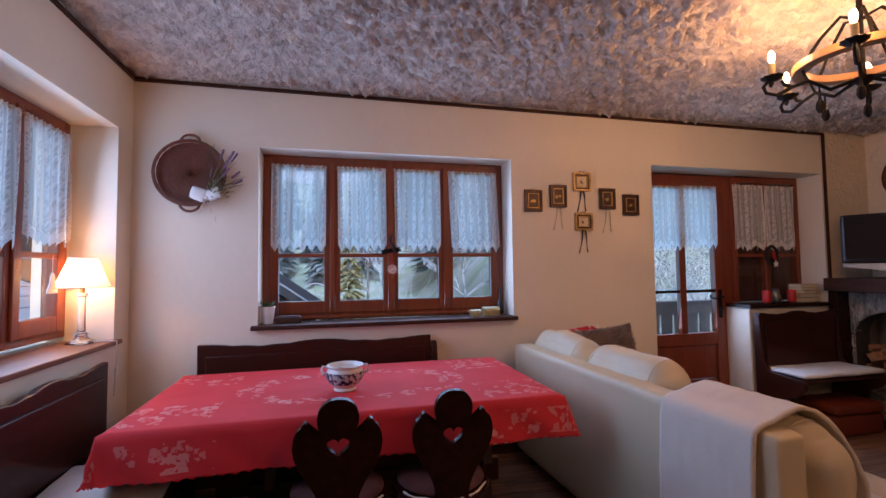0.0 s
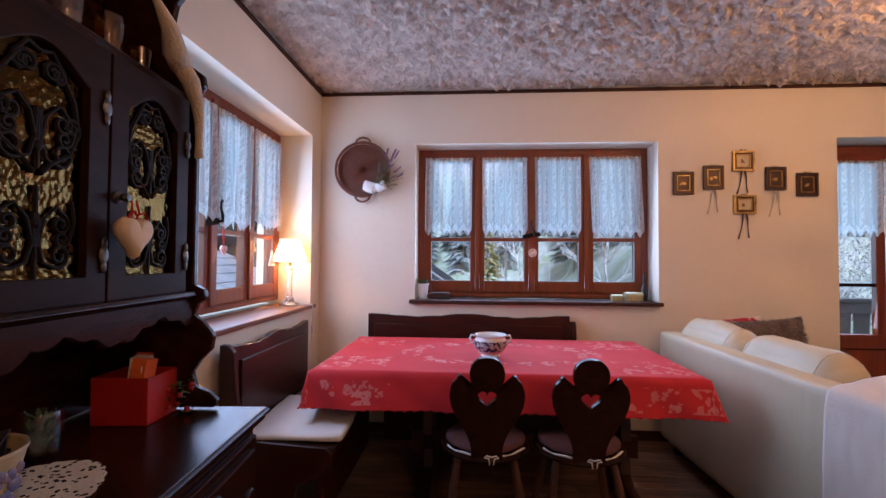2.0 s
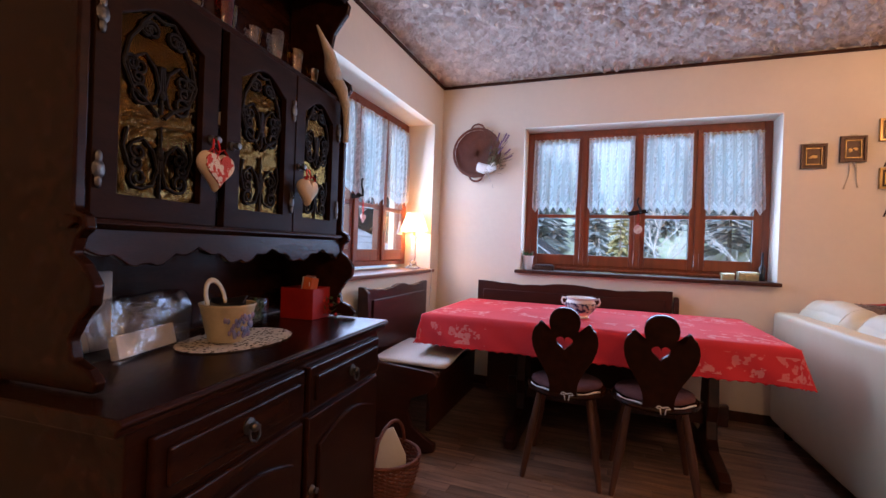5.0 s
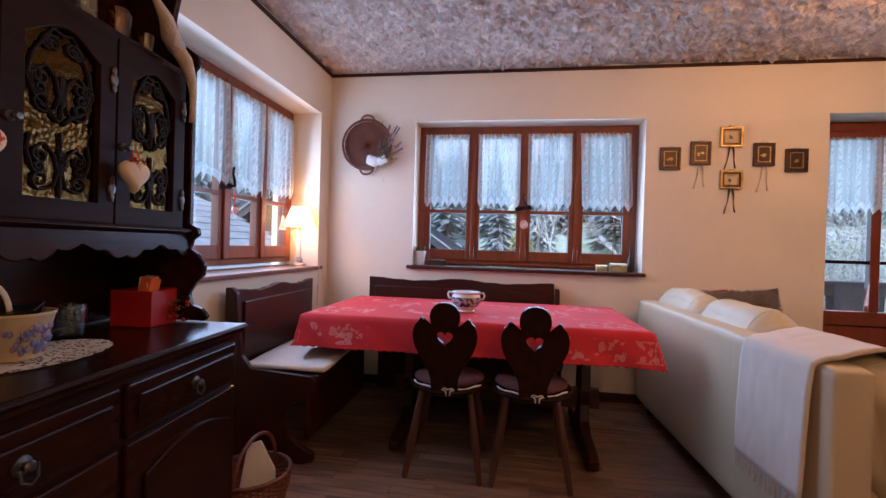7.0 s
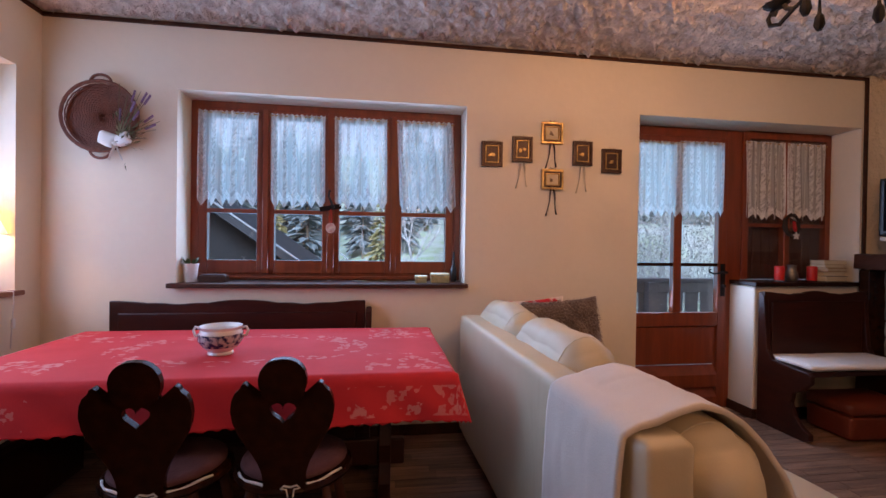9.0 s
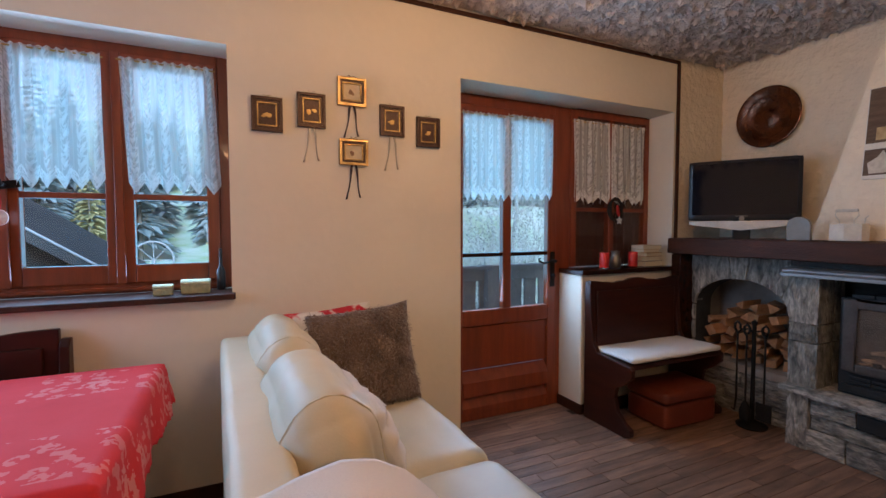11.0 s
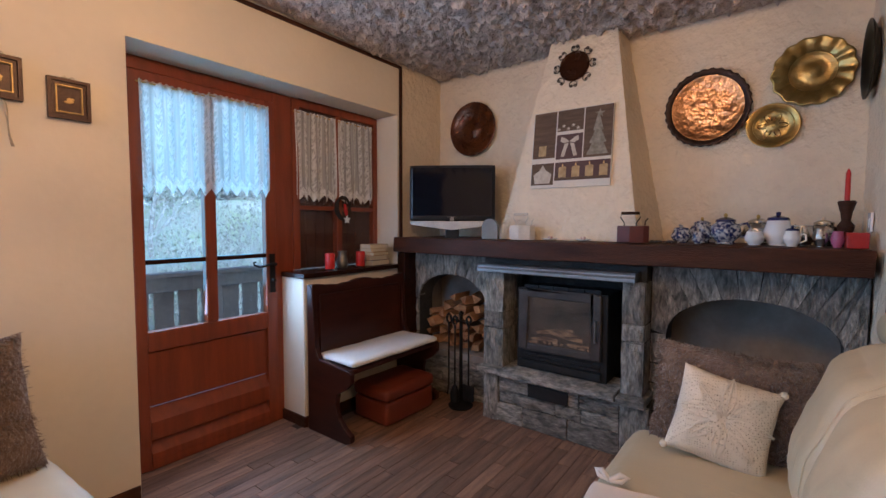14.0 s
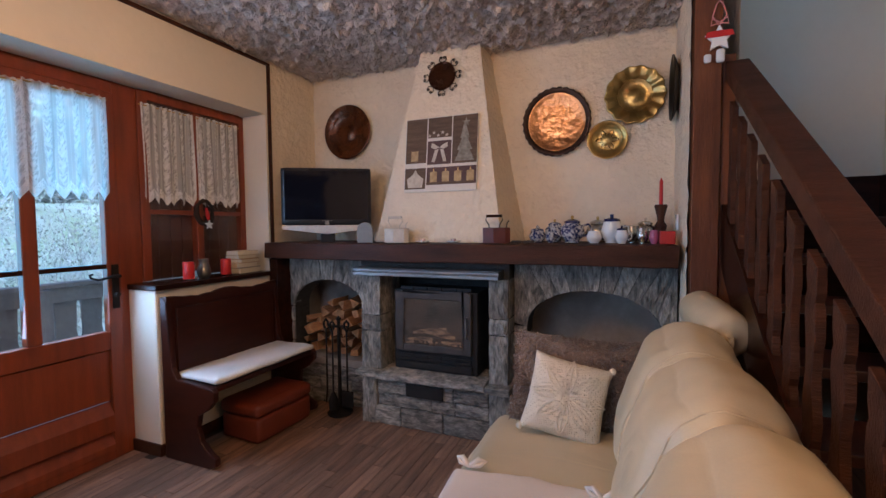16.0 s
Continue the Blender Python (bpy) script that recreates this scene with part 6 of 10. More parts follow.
# glassware above, cups behind the doors, oddments
CLEAR = glass("clear_tumbler_glass", (0.92, 0.95, 0.95), 0.02, 1.9, True)
REDG = glass("red_tumbler_glass", (0.75, 0.05, 0.03), 0.03, 2.0, True)
GOLDG = glass("amber_tumbler_glass", (0.85, 0.55, 0.15), 0.03, 2.0, True)
rg = random.Random(3)
glassset = {}
for k in range(15):
    y = 0.24 + 0.058 * k
    mg = (CLEAR, REDG, GOLDG, CLEAR, GOLDG)[k % 5]
    h_, r_ = ((0.085, 0.028), (0.10, 0.03), (0.06, 0.024))[k % 3]
    x = hx - 0.06 - 0.04 * (k % 2)
    bm = bmx()
    lathe(bm, (x, y, 1.7595), [(0, 0), (r_ * 0.8, 0), (r_ * 0.82, 0.005), (r_, h_), (r_ - 0.003, h_), (r_ * 0.76, 0.01), (0, 0.01)], 16)
    solo("drinking_glass", bm, mg, (x, y, 1.7595), ("clear", "red", "amber", "clear", "amber")[k % 5] + " drinking glass on the hutch's open shelf", "glass", "drinking glasses on the hutch", smooth="auto")
CHINA = mat("white_china", (0.80, 0.79, 0.76), (0.74, 0.73, 0.70), 8, 0.6, 0.12, 0.2, fine=0.02)
BLUECHINA = mat("blue_white_china", (0.015, 0.022, 0.09), (0.50, 0.50, 0.50), 55, 0.16, 0.12, 0.2, fine=0.02, detail=3)
for k in range(10):
    y, z = 0.27 + 0.20 * (k % 5), (1.171, 1.466)[k // 5]
    bm = bmx()
    lathe(bm, (hx - 0.13, y, z), [(0, 0), (0.022, 0), (0.024, 0.004), (0.045, 0.04), (0.048, 0.065), (0.045, 0.065), (0.04, 0.04), (0.0, 0.012)], 16)
    solo("cup", bm, CHINA if k % 2 else GOLDG, (hx - 0.13, y, z), "small cup on a shelf inside the dark hutch", "cup", "cups in the hutch", smooth="auto")


def heart_thing(m, size, th, material, label, trim):
    c = thing("hanging_heart", m.translation, label, "ornament")
    n = 48
    o = heart(n, size)
    bm = bmx()
    rings = []
    for s, k in ((-1, 0.6), (-0.8, 0.86), (0, 1.0), (0.8, 0.86), (1, 0.6)):
        rings.append([bm.verts.new(m @ Vector((x * k, y * k, s * th / 2))) for x, y in o])
    for a, b in zip(rings, rings[1:]):
        for i in range(n):
            bm.faces.new((a[i], a[(i + 1) % n], b[(i + 1) % n], b[i]))
    for r, s in ((rings[0], -1), (rings[-1], 1)):
        ctr = bm.verts.new(m @ Vector((0, 0, s * th / 2 * 1.15)))
        for i in range(n):
            bm.faces.new((r[i], r[(i + 1) % n], ctr))
    part("heart", bm, material, c, smooth=True)
    bm = bmx()
    top_ = size * 0.18
    for s in (-1, 1):
        tube(bm, [m @ Vector(q) for q in ((0, top_, 0), (s * 0.012, top_ + 0.03, 0.003), (s * 0.007, top_ + 0.055, 0))], 0.0035, 6, 0.5)
        tube(bm, [m @ Vector(q) for q in ((0, top_ + 0.022, 0.008), (s * 0.018, top_ + 0.032, 0.01), (s * 0.032, top_ + 0.018, 0.01), (s * 0.012, top_ + 0.012, 0.01))], 0.0035, 6, 0.5)
    part("ribbon", bm, trim, c, "red ribbon with bow", smooth="auto")
    return c


REDFELT = mat("red_felt", (0.55, 0.03, 0.025), (0.45, 0.02, 0.02), 14, 0.6, 0.9, bump=0.3, bscale=120)
LINEN = mat("cream_linen", (0.72, 0.60, 0.44), (0.64, 0.52, 0.38), 12, 0.6, 0.9, bump=0.5, bscale=220, fine=0.08, dist=0.002)
HF = Matrix(((0, 0, 1, 0), (1, 0, 0, 0), (0, 1, 0, 0), (0, 0, 0, 1)))
REDLINEN = mat("red_white_printed_linen", (0.60, 0.07, 0.05), (0.75, 0.62, 0.50), 75, 0.06, 0.9, bump=0.4, bscale=200, fine=0.05, detail=1)
h1 = heart_thing(pose(hx + 0.045, 0.465, 1.325) @ HF, 0.115, 0.032, LINEN, "stuffed linen heart with red printed front on the hutch", REDFELT)
bm = bmx()
mh = pose(hx + 0.0615, 0.463, 1.325) @ HF
slab(bm, heart(40, 0.094), mh, 0.004)
part("print", bm, REDLINEN, h1, "red heart print with white leaves")
heart_thing(pose(hx + 0.045, 0.886, 1.325) @ HF, 0.105, 0.036, LINEN, "stuffed plain linen heart with red ribbon on the hutch", REDFELT)

# gnome doll with long hat hanging legs: one plain mesh
bm = bmx()
gy, gz = 1.14, 1.76
gx = hx + 0.035
tube(bm, [(gx, 0.925, 1.925), (gx, 0.97, 1.892), (gx, 1.015, 1.86), (gx - 0.01, 1.055, 1.815), (gx - 0.01, 1.09, 1.79)], [0.003, 0.011, 0.021, 0.030, 0.028], 12)
tube(bm, [(gx - 0.01, 1.07, 1.80), (gx, 1.115, 1.76), (gx, 1.15, 1.71), (gx, 1.162, 1.66), (gx, 1.163, 1.60), (gx, 1.163, 1.56)], [0.024, 0.024, 0.017, 0.012, 0.010, 0.012], 10)
o_ = solo("doll", bm, mat("cream_plush", (0.62, 0.54, 0.42), (0.5, 0.42, 0.32), 12, 0.6, 0.95, bump=0.6, bscale=120), (hx, gy, gz), "cream cloth gnome doll with pointed hat and dangling leg", "doll", smooth=True)
bm = bmx()
soft(bm, pose(gx, 1.165, 1.545, 10, 0, 0), 0.03, 0.035, 0.05, 0.012, 8)
soft(bm, pose(gx, 1.178, 1.52, 10, 0, 0), 0.03, 0.055, 0.025, 0.011, 8)
soft(bm, pose(gx - 0.01, 1.17, 1.82, -50, 0, 0), 0.03, 0.075, 0.03, 0.014, 8)
part("boot", bm, BLACK, o_, "black felt boots", smooth=True)

# things on the sideboard
bm = bmx()
rings_ = []
cx_, cy_, zz = -0.66, 0.68, 0.8325
for r in (0.001, 0.05, 0.10, 0.135, 0.155, 0.168):
    rings_.append([bm.verts.new((cx_ + (r + (0.006 * abs(math.sin(14 * t)) if r > 0.16 else 0)) * 0.80 * math.cos(t), cy_ + (r + (0.006 * abs(math.sin(14 * t)) if r > 0.16 else 0)) * 1.15 * math.sin(t), zz + 0.002 * math.sin(r * 90))) for t in [2 * math.pi * i / 96 for i in range(96)]])
for a, b in zip(rings_, rings_[1:]):
    for i in range(96):
        bm.faces.new((a[i], a[(i + 1) % 96], b[(i + 1) % 96], b[i]))
CROCHET = mat("cream_crochet", (0.72, 0.64, 0.50), (0.62, 0.54, 0.42), 12, 0.6, 0.95, bump=0.6, bscale=150)
ct = CROCHET.node_tree
vn, lt, tb, ms_ = ct.nodes.new("ShaderNodeTexVoronoi"), ct.nodes.new("ShaderNodeMath"), ct.nodes.new("ShaderNodeBsdfTransparent"), ct.nodes.new("ShaderNodeMixShader")
vn.inputs["Scale"].default_value, lt.operation, lt.inputs[1].default_value = 75, "LESS_THAN", 0.33
tcc = ct.nodes.new("ShaderNodeTexCoord")
ct.links.new(tcc.outputs["Object"], vn.inputs["Vector"])
ct.links.new(vn.outputs["Distance"], lt.inputs[0])
ct.links.new(lt.outputs[0], ms_.inputs[0])
ct.links.new(ct.nodes["Principled BSDF"].outputs[0], ms_.inputs[1])
ct.links.new(tb.outputs[0], ms_.inputs[2])
ct.links.new(ms_.outputs[0], ct.nodes["Material Output"].inputs[0])
solo("doily", bm, CROCHET, (cx_, cy_, zz), "oval cream crochet doily on the sideboard", "doily", smooth=True)
PAINTED = mat("cream_painted_metal", (0.60, 0.49, 0.31), (0.50, 0.40, 0.24), 14, 0.6, 0.4, 0.5, bump=0.1, bscale=60)
FLOWERP = mat("painted_flowers", (0.10, 0.12, 0.25), (0.28, 0.18, 0.22), 40, 0.2, 0.4, fine=0.2, detail=2)
pt = thing("bucket", (-0.67, 0.645, 0.836), "small cream metal bucket painted with blue flowers on a doily", "bucket")
bm = bmx()
lathe(bm, (-0.67, 0.645, 0.836), [(0, 0), (0.052, 0), (0.055, 0.005), (0.078, 0.105), (0.081, 0.108), (0.081, 0.114), (0.075, 0.112), (0.052, 0.01), (0, 0.01)], 28)
part("body", bm, PAINTED, pt, smooth="auto")
bm = bmx()
tube(bm, [Vector((-0.67, 0.645, 0.94)) + Vector((-0.02 * math.sin(t), -0.045 - 0.034 * math.cos(t) * (1 + 0.25 * math.sin(t)), 0.01 + 0.07 * math.sin(t))) for t in [math.pi * i / 14 for i in range(15)]], 0.008, 8, 0.3)
part("handle", bm, PAINTED, pt, smooth=True)
bm = bmx()
for k in range(46):
    t, z = rg.uniform(-0.75, 0.75) - 0.2, rg.uniform(0.018, 0.08)
    r = 0.056 + (0.078 - 0.055) * z / 0.105 + 0.001
    ellip(bm, (-0.67 + r * math.cos(t), 0.645 + r * math.sin(t), 0.836 + z), 0.003, 0.008, 0.009, 8, 6)
part("painted_flower", bm, FLOWERP, pt, "painted blue and pink flowers", kind="stuff")
bm = bmx()
for k in range(6):
    box(bm, -0.05, 0.05, -0.035, 0.035, 0, 0.004, pose(-0.67, 0.645, 0.925 + 0.005 * k, rg.uniform(-25, 25), rg.uniform(-20, 20), rg.uniform(0, 90)))
part("contents", bm, BLACK, pt, "dark oddments", kind="stuff")
# crinkled clear bag with papers
bagm = glass("crinkled_clear_film", (0.90, 0.90, 0.90), 0.06, 2.4, True)
gt_ = bagm.node_tree
fn, fb, ft = gt_.nodes.new("ShaderNodeTexNoise"), gt_.nodes.new("ShaderNodeBump"), gt_.nodes.new("ShaderNodeTexCoord")
fn.inputs["Scale"].default_value, fn.inputs["Detail"].default_value, fn.inputs["Distortion"].default_value = 26, 2, 1.5
fb.inputs["Strength"].default_value, fb.inputs["Distance"].default_value = 1.0, 0.006
gt_.links.new(ft.outputs["Object"], fn.inputs["Vector"])
gt_.links.new(fn.outputs[0], fb.inputs["Height"])
for n_ in gt_.nodes:
    if n_.type in ("BSDF_GLOSSY", "LAYER_WEIGHT"):
        gt_.links.new(fb.outputs[0], n_.inputs["Normal"])
bg = thing("paper_packet", (-0.63, 0.35, 0.832), "white papers in a crinkled clear plastic bag", "packet")
bm = bmx()
soft(bm, pose(-0.77, 0.45, 0.905, 0, -14, 12), 0.07, 0.27, 0.15, 0.012, 16, 0.01, 0.03, 4)
part("film", bm, bagm, bg, "shiny clear film")
bm = bmx()
box(bm, -0.012, 0.012, -0.11, 0.1, -0.066, -0.008, pose(-0.77, 0.45, 0.90, 0, -14, 12))
part("paper", bm, WHITE, bg, bevel=0.003)
bm = bmx()
box(bm, -0.885, -0.87, 0.22, 0.44, 0.833, 1.045)
solo("tray", bm, WHITE, (-0.89, 0.4, 0.833), "pale board leaning at the back of the sideboard", "board", bevel=0.004)
rb = thing("gift_box", (-0.70, 1.08, 0.831), "open red cardboard box filled with small packets", "box")
bm = bmx()
for b in ((-0.80, -0.65, 1.08, 1.084, 0.831, 0.955), (-0.80, -0.65, 1.206, 1.21, 0.831, 0.955), (-0.80, -0.796, 1.084, 1.206, 0.831, 0.955), (-0.654, -0.65, 1.084, 1.206, 0.831, 0.955), (-0.796, -0.654, 1.084, 1.206, 0.831, 0.835)):
    box(bm, *b)
RED = mat("red_lacquer", (0.45, 0.02, 0.012), (0.36, 0.015, 0.01), 9, 0.6, 0.4, 0.5)
part("carton", bm, RED, rb, bevel=0.002)
ORANGE = mat("orange_card", (0.75, 0.16, 0.04), (0.7, 0.12, 0.03), 9, 0.6, 0.5)
for k, (dy, mm_) in enumerate(((0.03, ORANGE), (0.06, CHINA), (0.10, RED))):
    bm = bmx()
    box(bm, -0.02, 0.02, -0.025, 0.025, 0, 0.12, pose(-0.70 - 0.02 * k, 1.08 + dy, 0.88, 8 * k - 8, 6, 10 * k))
    part("packet", bm, mm_, rb, ("orange and white packet", "white packet", "red packet")[k], bevel=0.002)
bm = bmx()
box(bm, -0.6795, -0.6785, 1.095, 1.12, 0.965, 0.982)
part("label", bm, CHINA, rb, "white label")
GREENV = mat("dark_green_leaf", (0.05, 0.12, 0.035), (0.03, 0.07, 0.025), 12, 0.6, 0.5, fine=0.2)
sp = thing("artificial_sprig", (-0.60, 1.16, 0.831), "dark green artificial sprig with red berries beside a box", "decoration")
bm = bmx()
for k in range(30):
    a = Vector((-0.625 + rg.uniform(-.03, .03), 1.19 + rg.uniform(-.03, .03), 0.834 + rg.uniform(0, 0.09)))
    d = Vector((rg.uniform(-1, 1), rg.uniform(-1, 1), rg.uniform(-.2, .8))).normalized() * 0.03
    s = basis(d)[0] * 0.006
    bm.faces.new([bm.verts.new(a), bm.verts.new(a + d * 0.5 + s), bm.verts.new(a + d), bm.verts.new(a + d * 0.5 - s)])
part("leaves", bm, GREENV, sp, kind="stuff")
bm = bmx()
for k in range(7):
    ellip(bm, (-0.62 + rg.uniform(-.03, .03), 1.19 + rg.uniform(-.03, .03), 0.845 + rg.uniform(0, 0.07)), 0.008, 0.008, 0.008, 8, 6)
part("berries", bm, RED, sp, "red berries", smooth=True)
cdm = thing("jar", (-0.77, 0.90, 0.831), "clear glass jar with green and blue sprigs beside the bucket", "jar")
bm = bmx()
lathe(bm, (-0.77, 0.90, 0.831), [(0, 0), (0.035, 0), (0.04, 0.01), (0.042, 0.09), (0.038, 0.10), (0.035, 0.10), (0.036, 0.012), (0, 0.008)], 20)
part("body", bm, CLEAR, cdm, smooth="auto")
bm = bmx()
for k in range(26):
    a = Vector((-0.77 + rg.uniform(-.02, .02), 0.90 + rg.uniform(-.02, .02), 0.845 + rg.uniform(0, 0.07)))
    d = Vector((rg.uniform(-1, 1), rg.uniform(-1, 1), rg.uniform(0, 1.2))).normalized() * 0.03
    s = basis(d)[0] * 0.006
    bm.faces.new([bm.verts.new(a), bm.verts.new(a + d * 0.5 + s), bm.verts.new(a + d), bm.verts.new(a + d * 0.5 - s)])
part("leaves", bm, GREENV, cdm, kind="stuff")

turn_sb = Matrix.Translation((-0.40, 1.24, 0)) @ pose(0, 0, 0, 0, 0, 4.5) @ Matrix.Translation((0.40, -1.24, 0))
for ob in set(scene.objects) - before_sideboard:
    if ob.parent is None:
        ob.matrix_basis = turn_sb @ ob.matrix_basis

# wicker basket with rolled papers on the floor beside the sideboard
WICKER = mat("brown_wicker", (0.20, 0.050, 0.020), (0.10, 0.024, 0.010), 25, 0.6, 0.5, 0.6, bump=0.6, bscale=90, fine=0.3)


def woven(bm, c, prof, rows, n=40, r=0.004):
    """Rows of a wavy strand wound round stakes."""
    c = Vector(c)
    for k in range(rows):
        t = k / (rows - 1)
        s = t * (len(prof) - 1)
        i = min(int(s), len(prof) - 2)
        R = prof[i][0] + (prof[i + 1][0] - prof[i][0]) * (s - i)
        z = prof[i][1] + (prof[i + 1][1] - prof[i][1]) * (s - i)
        pts = [c + Vector(((R + 0.004 * (1 if (j + k) % 2 else -1)) * math.cos(2 * math.pi * j / n), (R + 0.004 * (1 if (j + k) % 2 else -1)) * math.sin(2 * math.pi * j / n), z)) for j in range(n + 1)]
        tube(bm, pts, r, 5)


wb = thing("wicker_basket", (-0.47, 1.42, 0), "brown wicker basket holding rolled white paper on the floor", "basket")
bc = (-0.47, 1.42, 0.0)
bm = bmx()
woven(bm, bc, [(0.11, 0.006), (0.135, 0.06), (0.15, 0.12), (0.155, 0.175)], 20, 40, 0.0045)
lathe(bm, bc, [(0, 0.002), (0.108, 0.002), (0.108, 0.008), (0, 0.008)], 24)
part("wicker", bm, WICKER, wb)
bm = bmx()
tube(bm, [Vector(bc) + Vector((0.157 * math.cos(t), 0.157 * math.sin(t), 0.18)) for t in [2 * math.pi * i / 32 for i in range(33)]], 0.009, 8)
part("rim", bm, WICKER, wb, "thick plaited rim", smooth=True)
bm = bmx()
tube(bm, [Vector(bc) + Vector((0.02, 0.155 * math.cos(t), 0.175 + 0.15 * math.sin(t))) for t in [math.pi * i / 20 for i in range(21)]], 0.008, 8)
part("handle", bm, WICKER, wb, smooth=True)
bm = bmx()
slab(bm, [(0, 0), (0.16, 0.0), (0.13, 0.13), (0.05, 0.24), (0.0, 0.22)], pose(-0.53, 1.42, 0.05, 80, 8, 20), 0.012)
part("paper", bm, WHITE, wb, "folded white paper", bevel=0.002)

# ---- small bench under the shuttered window ----
B3 = thing("bench", (4.12, 3.0, 0), "dark brown wooden chest bench with wavy back under the shuttered window", "bench")
board_back(B3, pose(3.705, 3.135, 0.44), 0.85, 0.50)
bm = bmx()
box(bm, 3.735, 4.53, 2.80, 3.13, 0.42, 0.45)
part("seat", bm, BENCHWOOD, B3, bevel=0.008)
for x in (3.70, 4.53):
    side_board(B3, pose(x, 3.185, 0, 0, 0, -90) @ pose(0, 0, 0), 0.39, 0.93, 0.45)
seat_pad(pose(4.14, 2.96, 0.4525, 0, 0, -1), 0.80, 0.34, "folded white cotton pad on the small dark bench")
# Red made darker, with the shade under the bench put into its colour.
RUST = mat("rust_red_vinyl", (0.19, 0.034, 0.014), (0.14, 0.025, 0.010), 6, 0.6, 0.4, 0.5, bump=0.15, bscale=90)
fs = thing("footstool", (4.3, 2.94, 0), "rust-red upholstered footstool box under the bench", "footstool")
bm = bmx()
soft(bm, pose(4.235, 2.93, 0.085, 0, 0, -2), 0.46, 0.32, 0.155, 0.02, 10, 0.004, 0.003, 1)
part("body", bm, RUST, fs, smooth=True)
bm = bmx()
soft(bm, pose(4.235, 2.93, 0.205, 0, 0, -2), 0.48, 0.33, 0.085, 0.03, 14, 0.01, 0.004, 2)
part("lid", bm, RUST, fs, "padded rust-red lid", smooth=True)

# ---- things on the shelf by the door ----
WAX = mat("red_candle_wax", (0.62, 0.02, 0.015), (0.55, 0.018, 0.012), 9, 0.6, 0.35, 0.45, sub=0.1)
for x in (3.955, 4.235):
    c = thing("candle", (x, 3.27, 0.999), "red pillar candle on a small clear glass saucer", "candle", "pillar candles on the shelf")
    bm = bmx()
    lathe(bm, (x, 3.27, 0.999), [(0, 0), (0.035, 0), (0.048, 0.008), (0.045, 0.008), (0.03, 0.003), (0, 0.003)], 20)
    part("saucer", bm, CLEAR, c, smooth="auto")
    bm = bmx()
    lathe(bm, (x, 3.27, 1.0035), [(0, 0), (0.031, 0), (0.033, 0.004), (0.033, 0.103), (0.028, 0.109), (0.01, 0.104), (0, 0.104)], 24)
    part("wax", bm, WAX, c, smooth="auto")
    bm = bmx()
    tube(bm, [(x, 3.27, 1.106), (x + 0.002, 3.27, 1.118)], 0.0012, 5)
    part("wick", bm, BLACK, c, "black wick")
PEW2 = mat("worn_pewter", (0.30, 0.27, 0.22), (0.2, 0.18, 0.15), 14, 0.6, 0.35, 0.5, metal=1.0, bump=0.2, bscale=70)
bm = bmx()
lathe(bm, (4.08, 3.29, 0.999), [(0, 0), (0.03, 0), (0.034, 0.005), (0.042, 0.03), (0.04, 0.06), (0.03, 0.085), (0.028, 0.105), (0.034, 0.122), (0.031, 0.122), (0.025, 0.1), (0.0, 0.09)], 24)
solo("vase", bm, PEW2, (4.08, 3.29, 0.999), "small worn pewter vase between two red candles", "vase", smooth="auto")
BCOL = [(0.55, 0.42, 0.25), (0.60, 0.50, 0.34), (0.42, 0.22, 0.10), (0.66, 0.58, 0.44), (0.05, 0.045, 0.05)]
BM_ = [mat("book_cover", c, None, 8, 0.5, 0.5, bump=0.1, bscale=80) for c in BCOL]
PAGES = mat("book_pages", (0.70, 0.62, 0.46), (0.6, 0.52, 0.38), 60, 0.3, 0.9, stretch=(1, 1, 30))


def book(m, w, d, h, material, label):
    b = thing("book", m.translation, label, "book", "books on the shelf by the door")
    bm = bmx()
    box(bm, -w / 2, w / 2, -d / 2, d / 2, 0, 0.003, m)
    box(bm, -w / 2, w / 2, -d / 2, d / 2, h - 0.003, h, m)
    box(bm, -w / 2, w / 2, d / 2 - 0.003, d / 2, 0.003, h - 0.003, m)
    part("cover", bm, material, b, bevel=0.001)
    bm = bmx()
    box(bm, -w / 2 + 0.004, w / 2 - 0.004, -d / 2 + 0.004, d / 2 - 0.003, 0.003, h - 0.003, m)
    part("page_block", bm, PAGES, b)
    return b


z = 0.999
for k, (w, d_, h_, ci) in enumerate(((0.20, 0.13, 0.042, 4), (0.18, 0.12, 0.032, 3), (0.19, 0.13, 0.028, 2), (0.17, 0.12, 0.025, 0), (0.18, 0.12, 0.030, 1))):
    book(pose(4.405 + 0.006 * (-1) ** k, 3.30, z, 0, 0, (4, -3, 7, 1, -5)[k]), w, d_, h_, BM_[ci], ("black", "pale cream", "brown", "tan", "sand-coloured")[k] + " worn paperback in a stack on the shelf")
    z += h_ + 0.0006
# dark wreath with a star on the shutter window
wr = thing("wreath", (4.19, 3.40, 1.42), "dark twig wreath with a small red and white star", "wreath")
bm = bmx()
for k in range(5):
    tube(bm, [Vector((4.19 + (0.062 + 0.008 * math.sin(5 * t + k * 1.3)) * math.cos(t), 3.40 + 0.010 * math.sin(7 * t + k), 1.43 + (0.078 + 0.008 * math.cos(5 * t + k)) * math.sin(t))) for t in [2 * math.pi * i / 40 for i in range(41)]], 0.008, 6)
part("twigs", bm, mat("dark_twigs", (0.03, 0.02, 0.015), None, 20, 0.5, 0.8, bump=0.5), wr)


def star_outline(r, n=5, k=0.42):
    return [((r if i % 2 == 0 else r * k) * math.sin(math.pi * i / n), (r if i % 2 == 0 else r * k) * math.cos(math.pi * i / n)) for i in range(2 * n)]


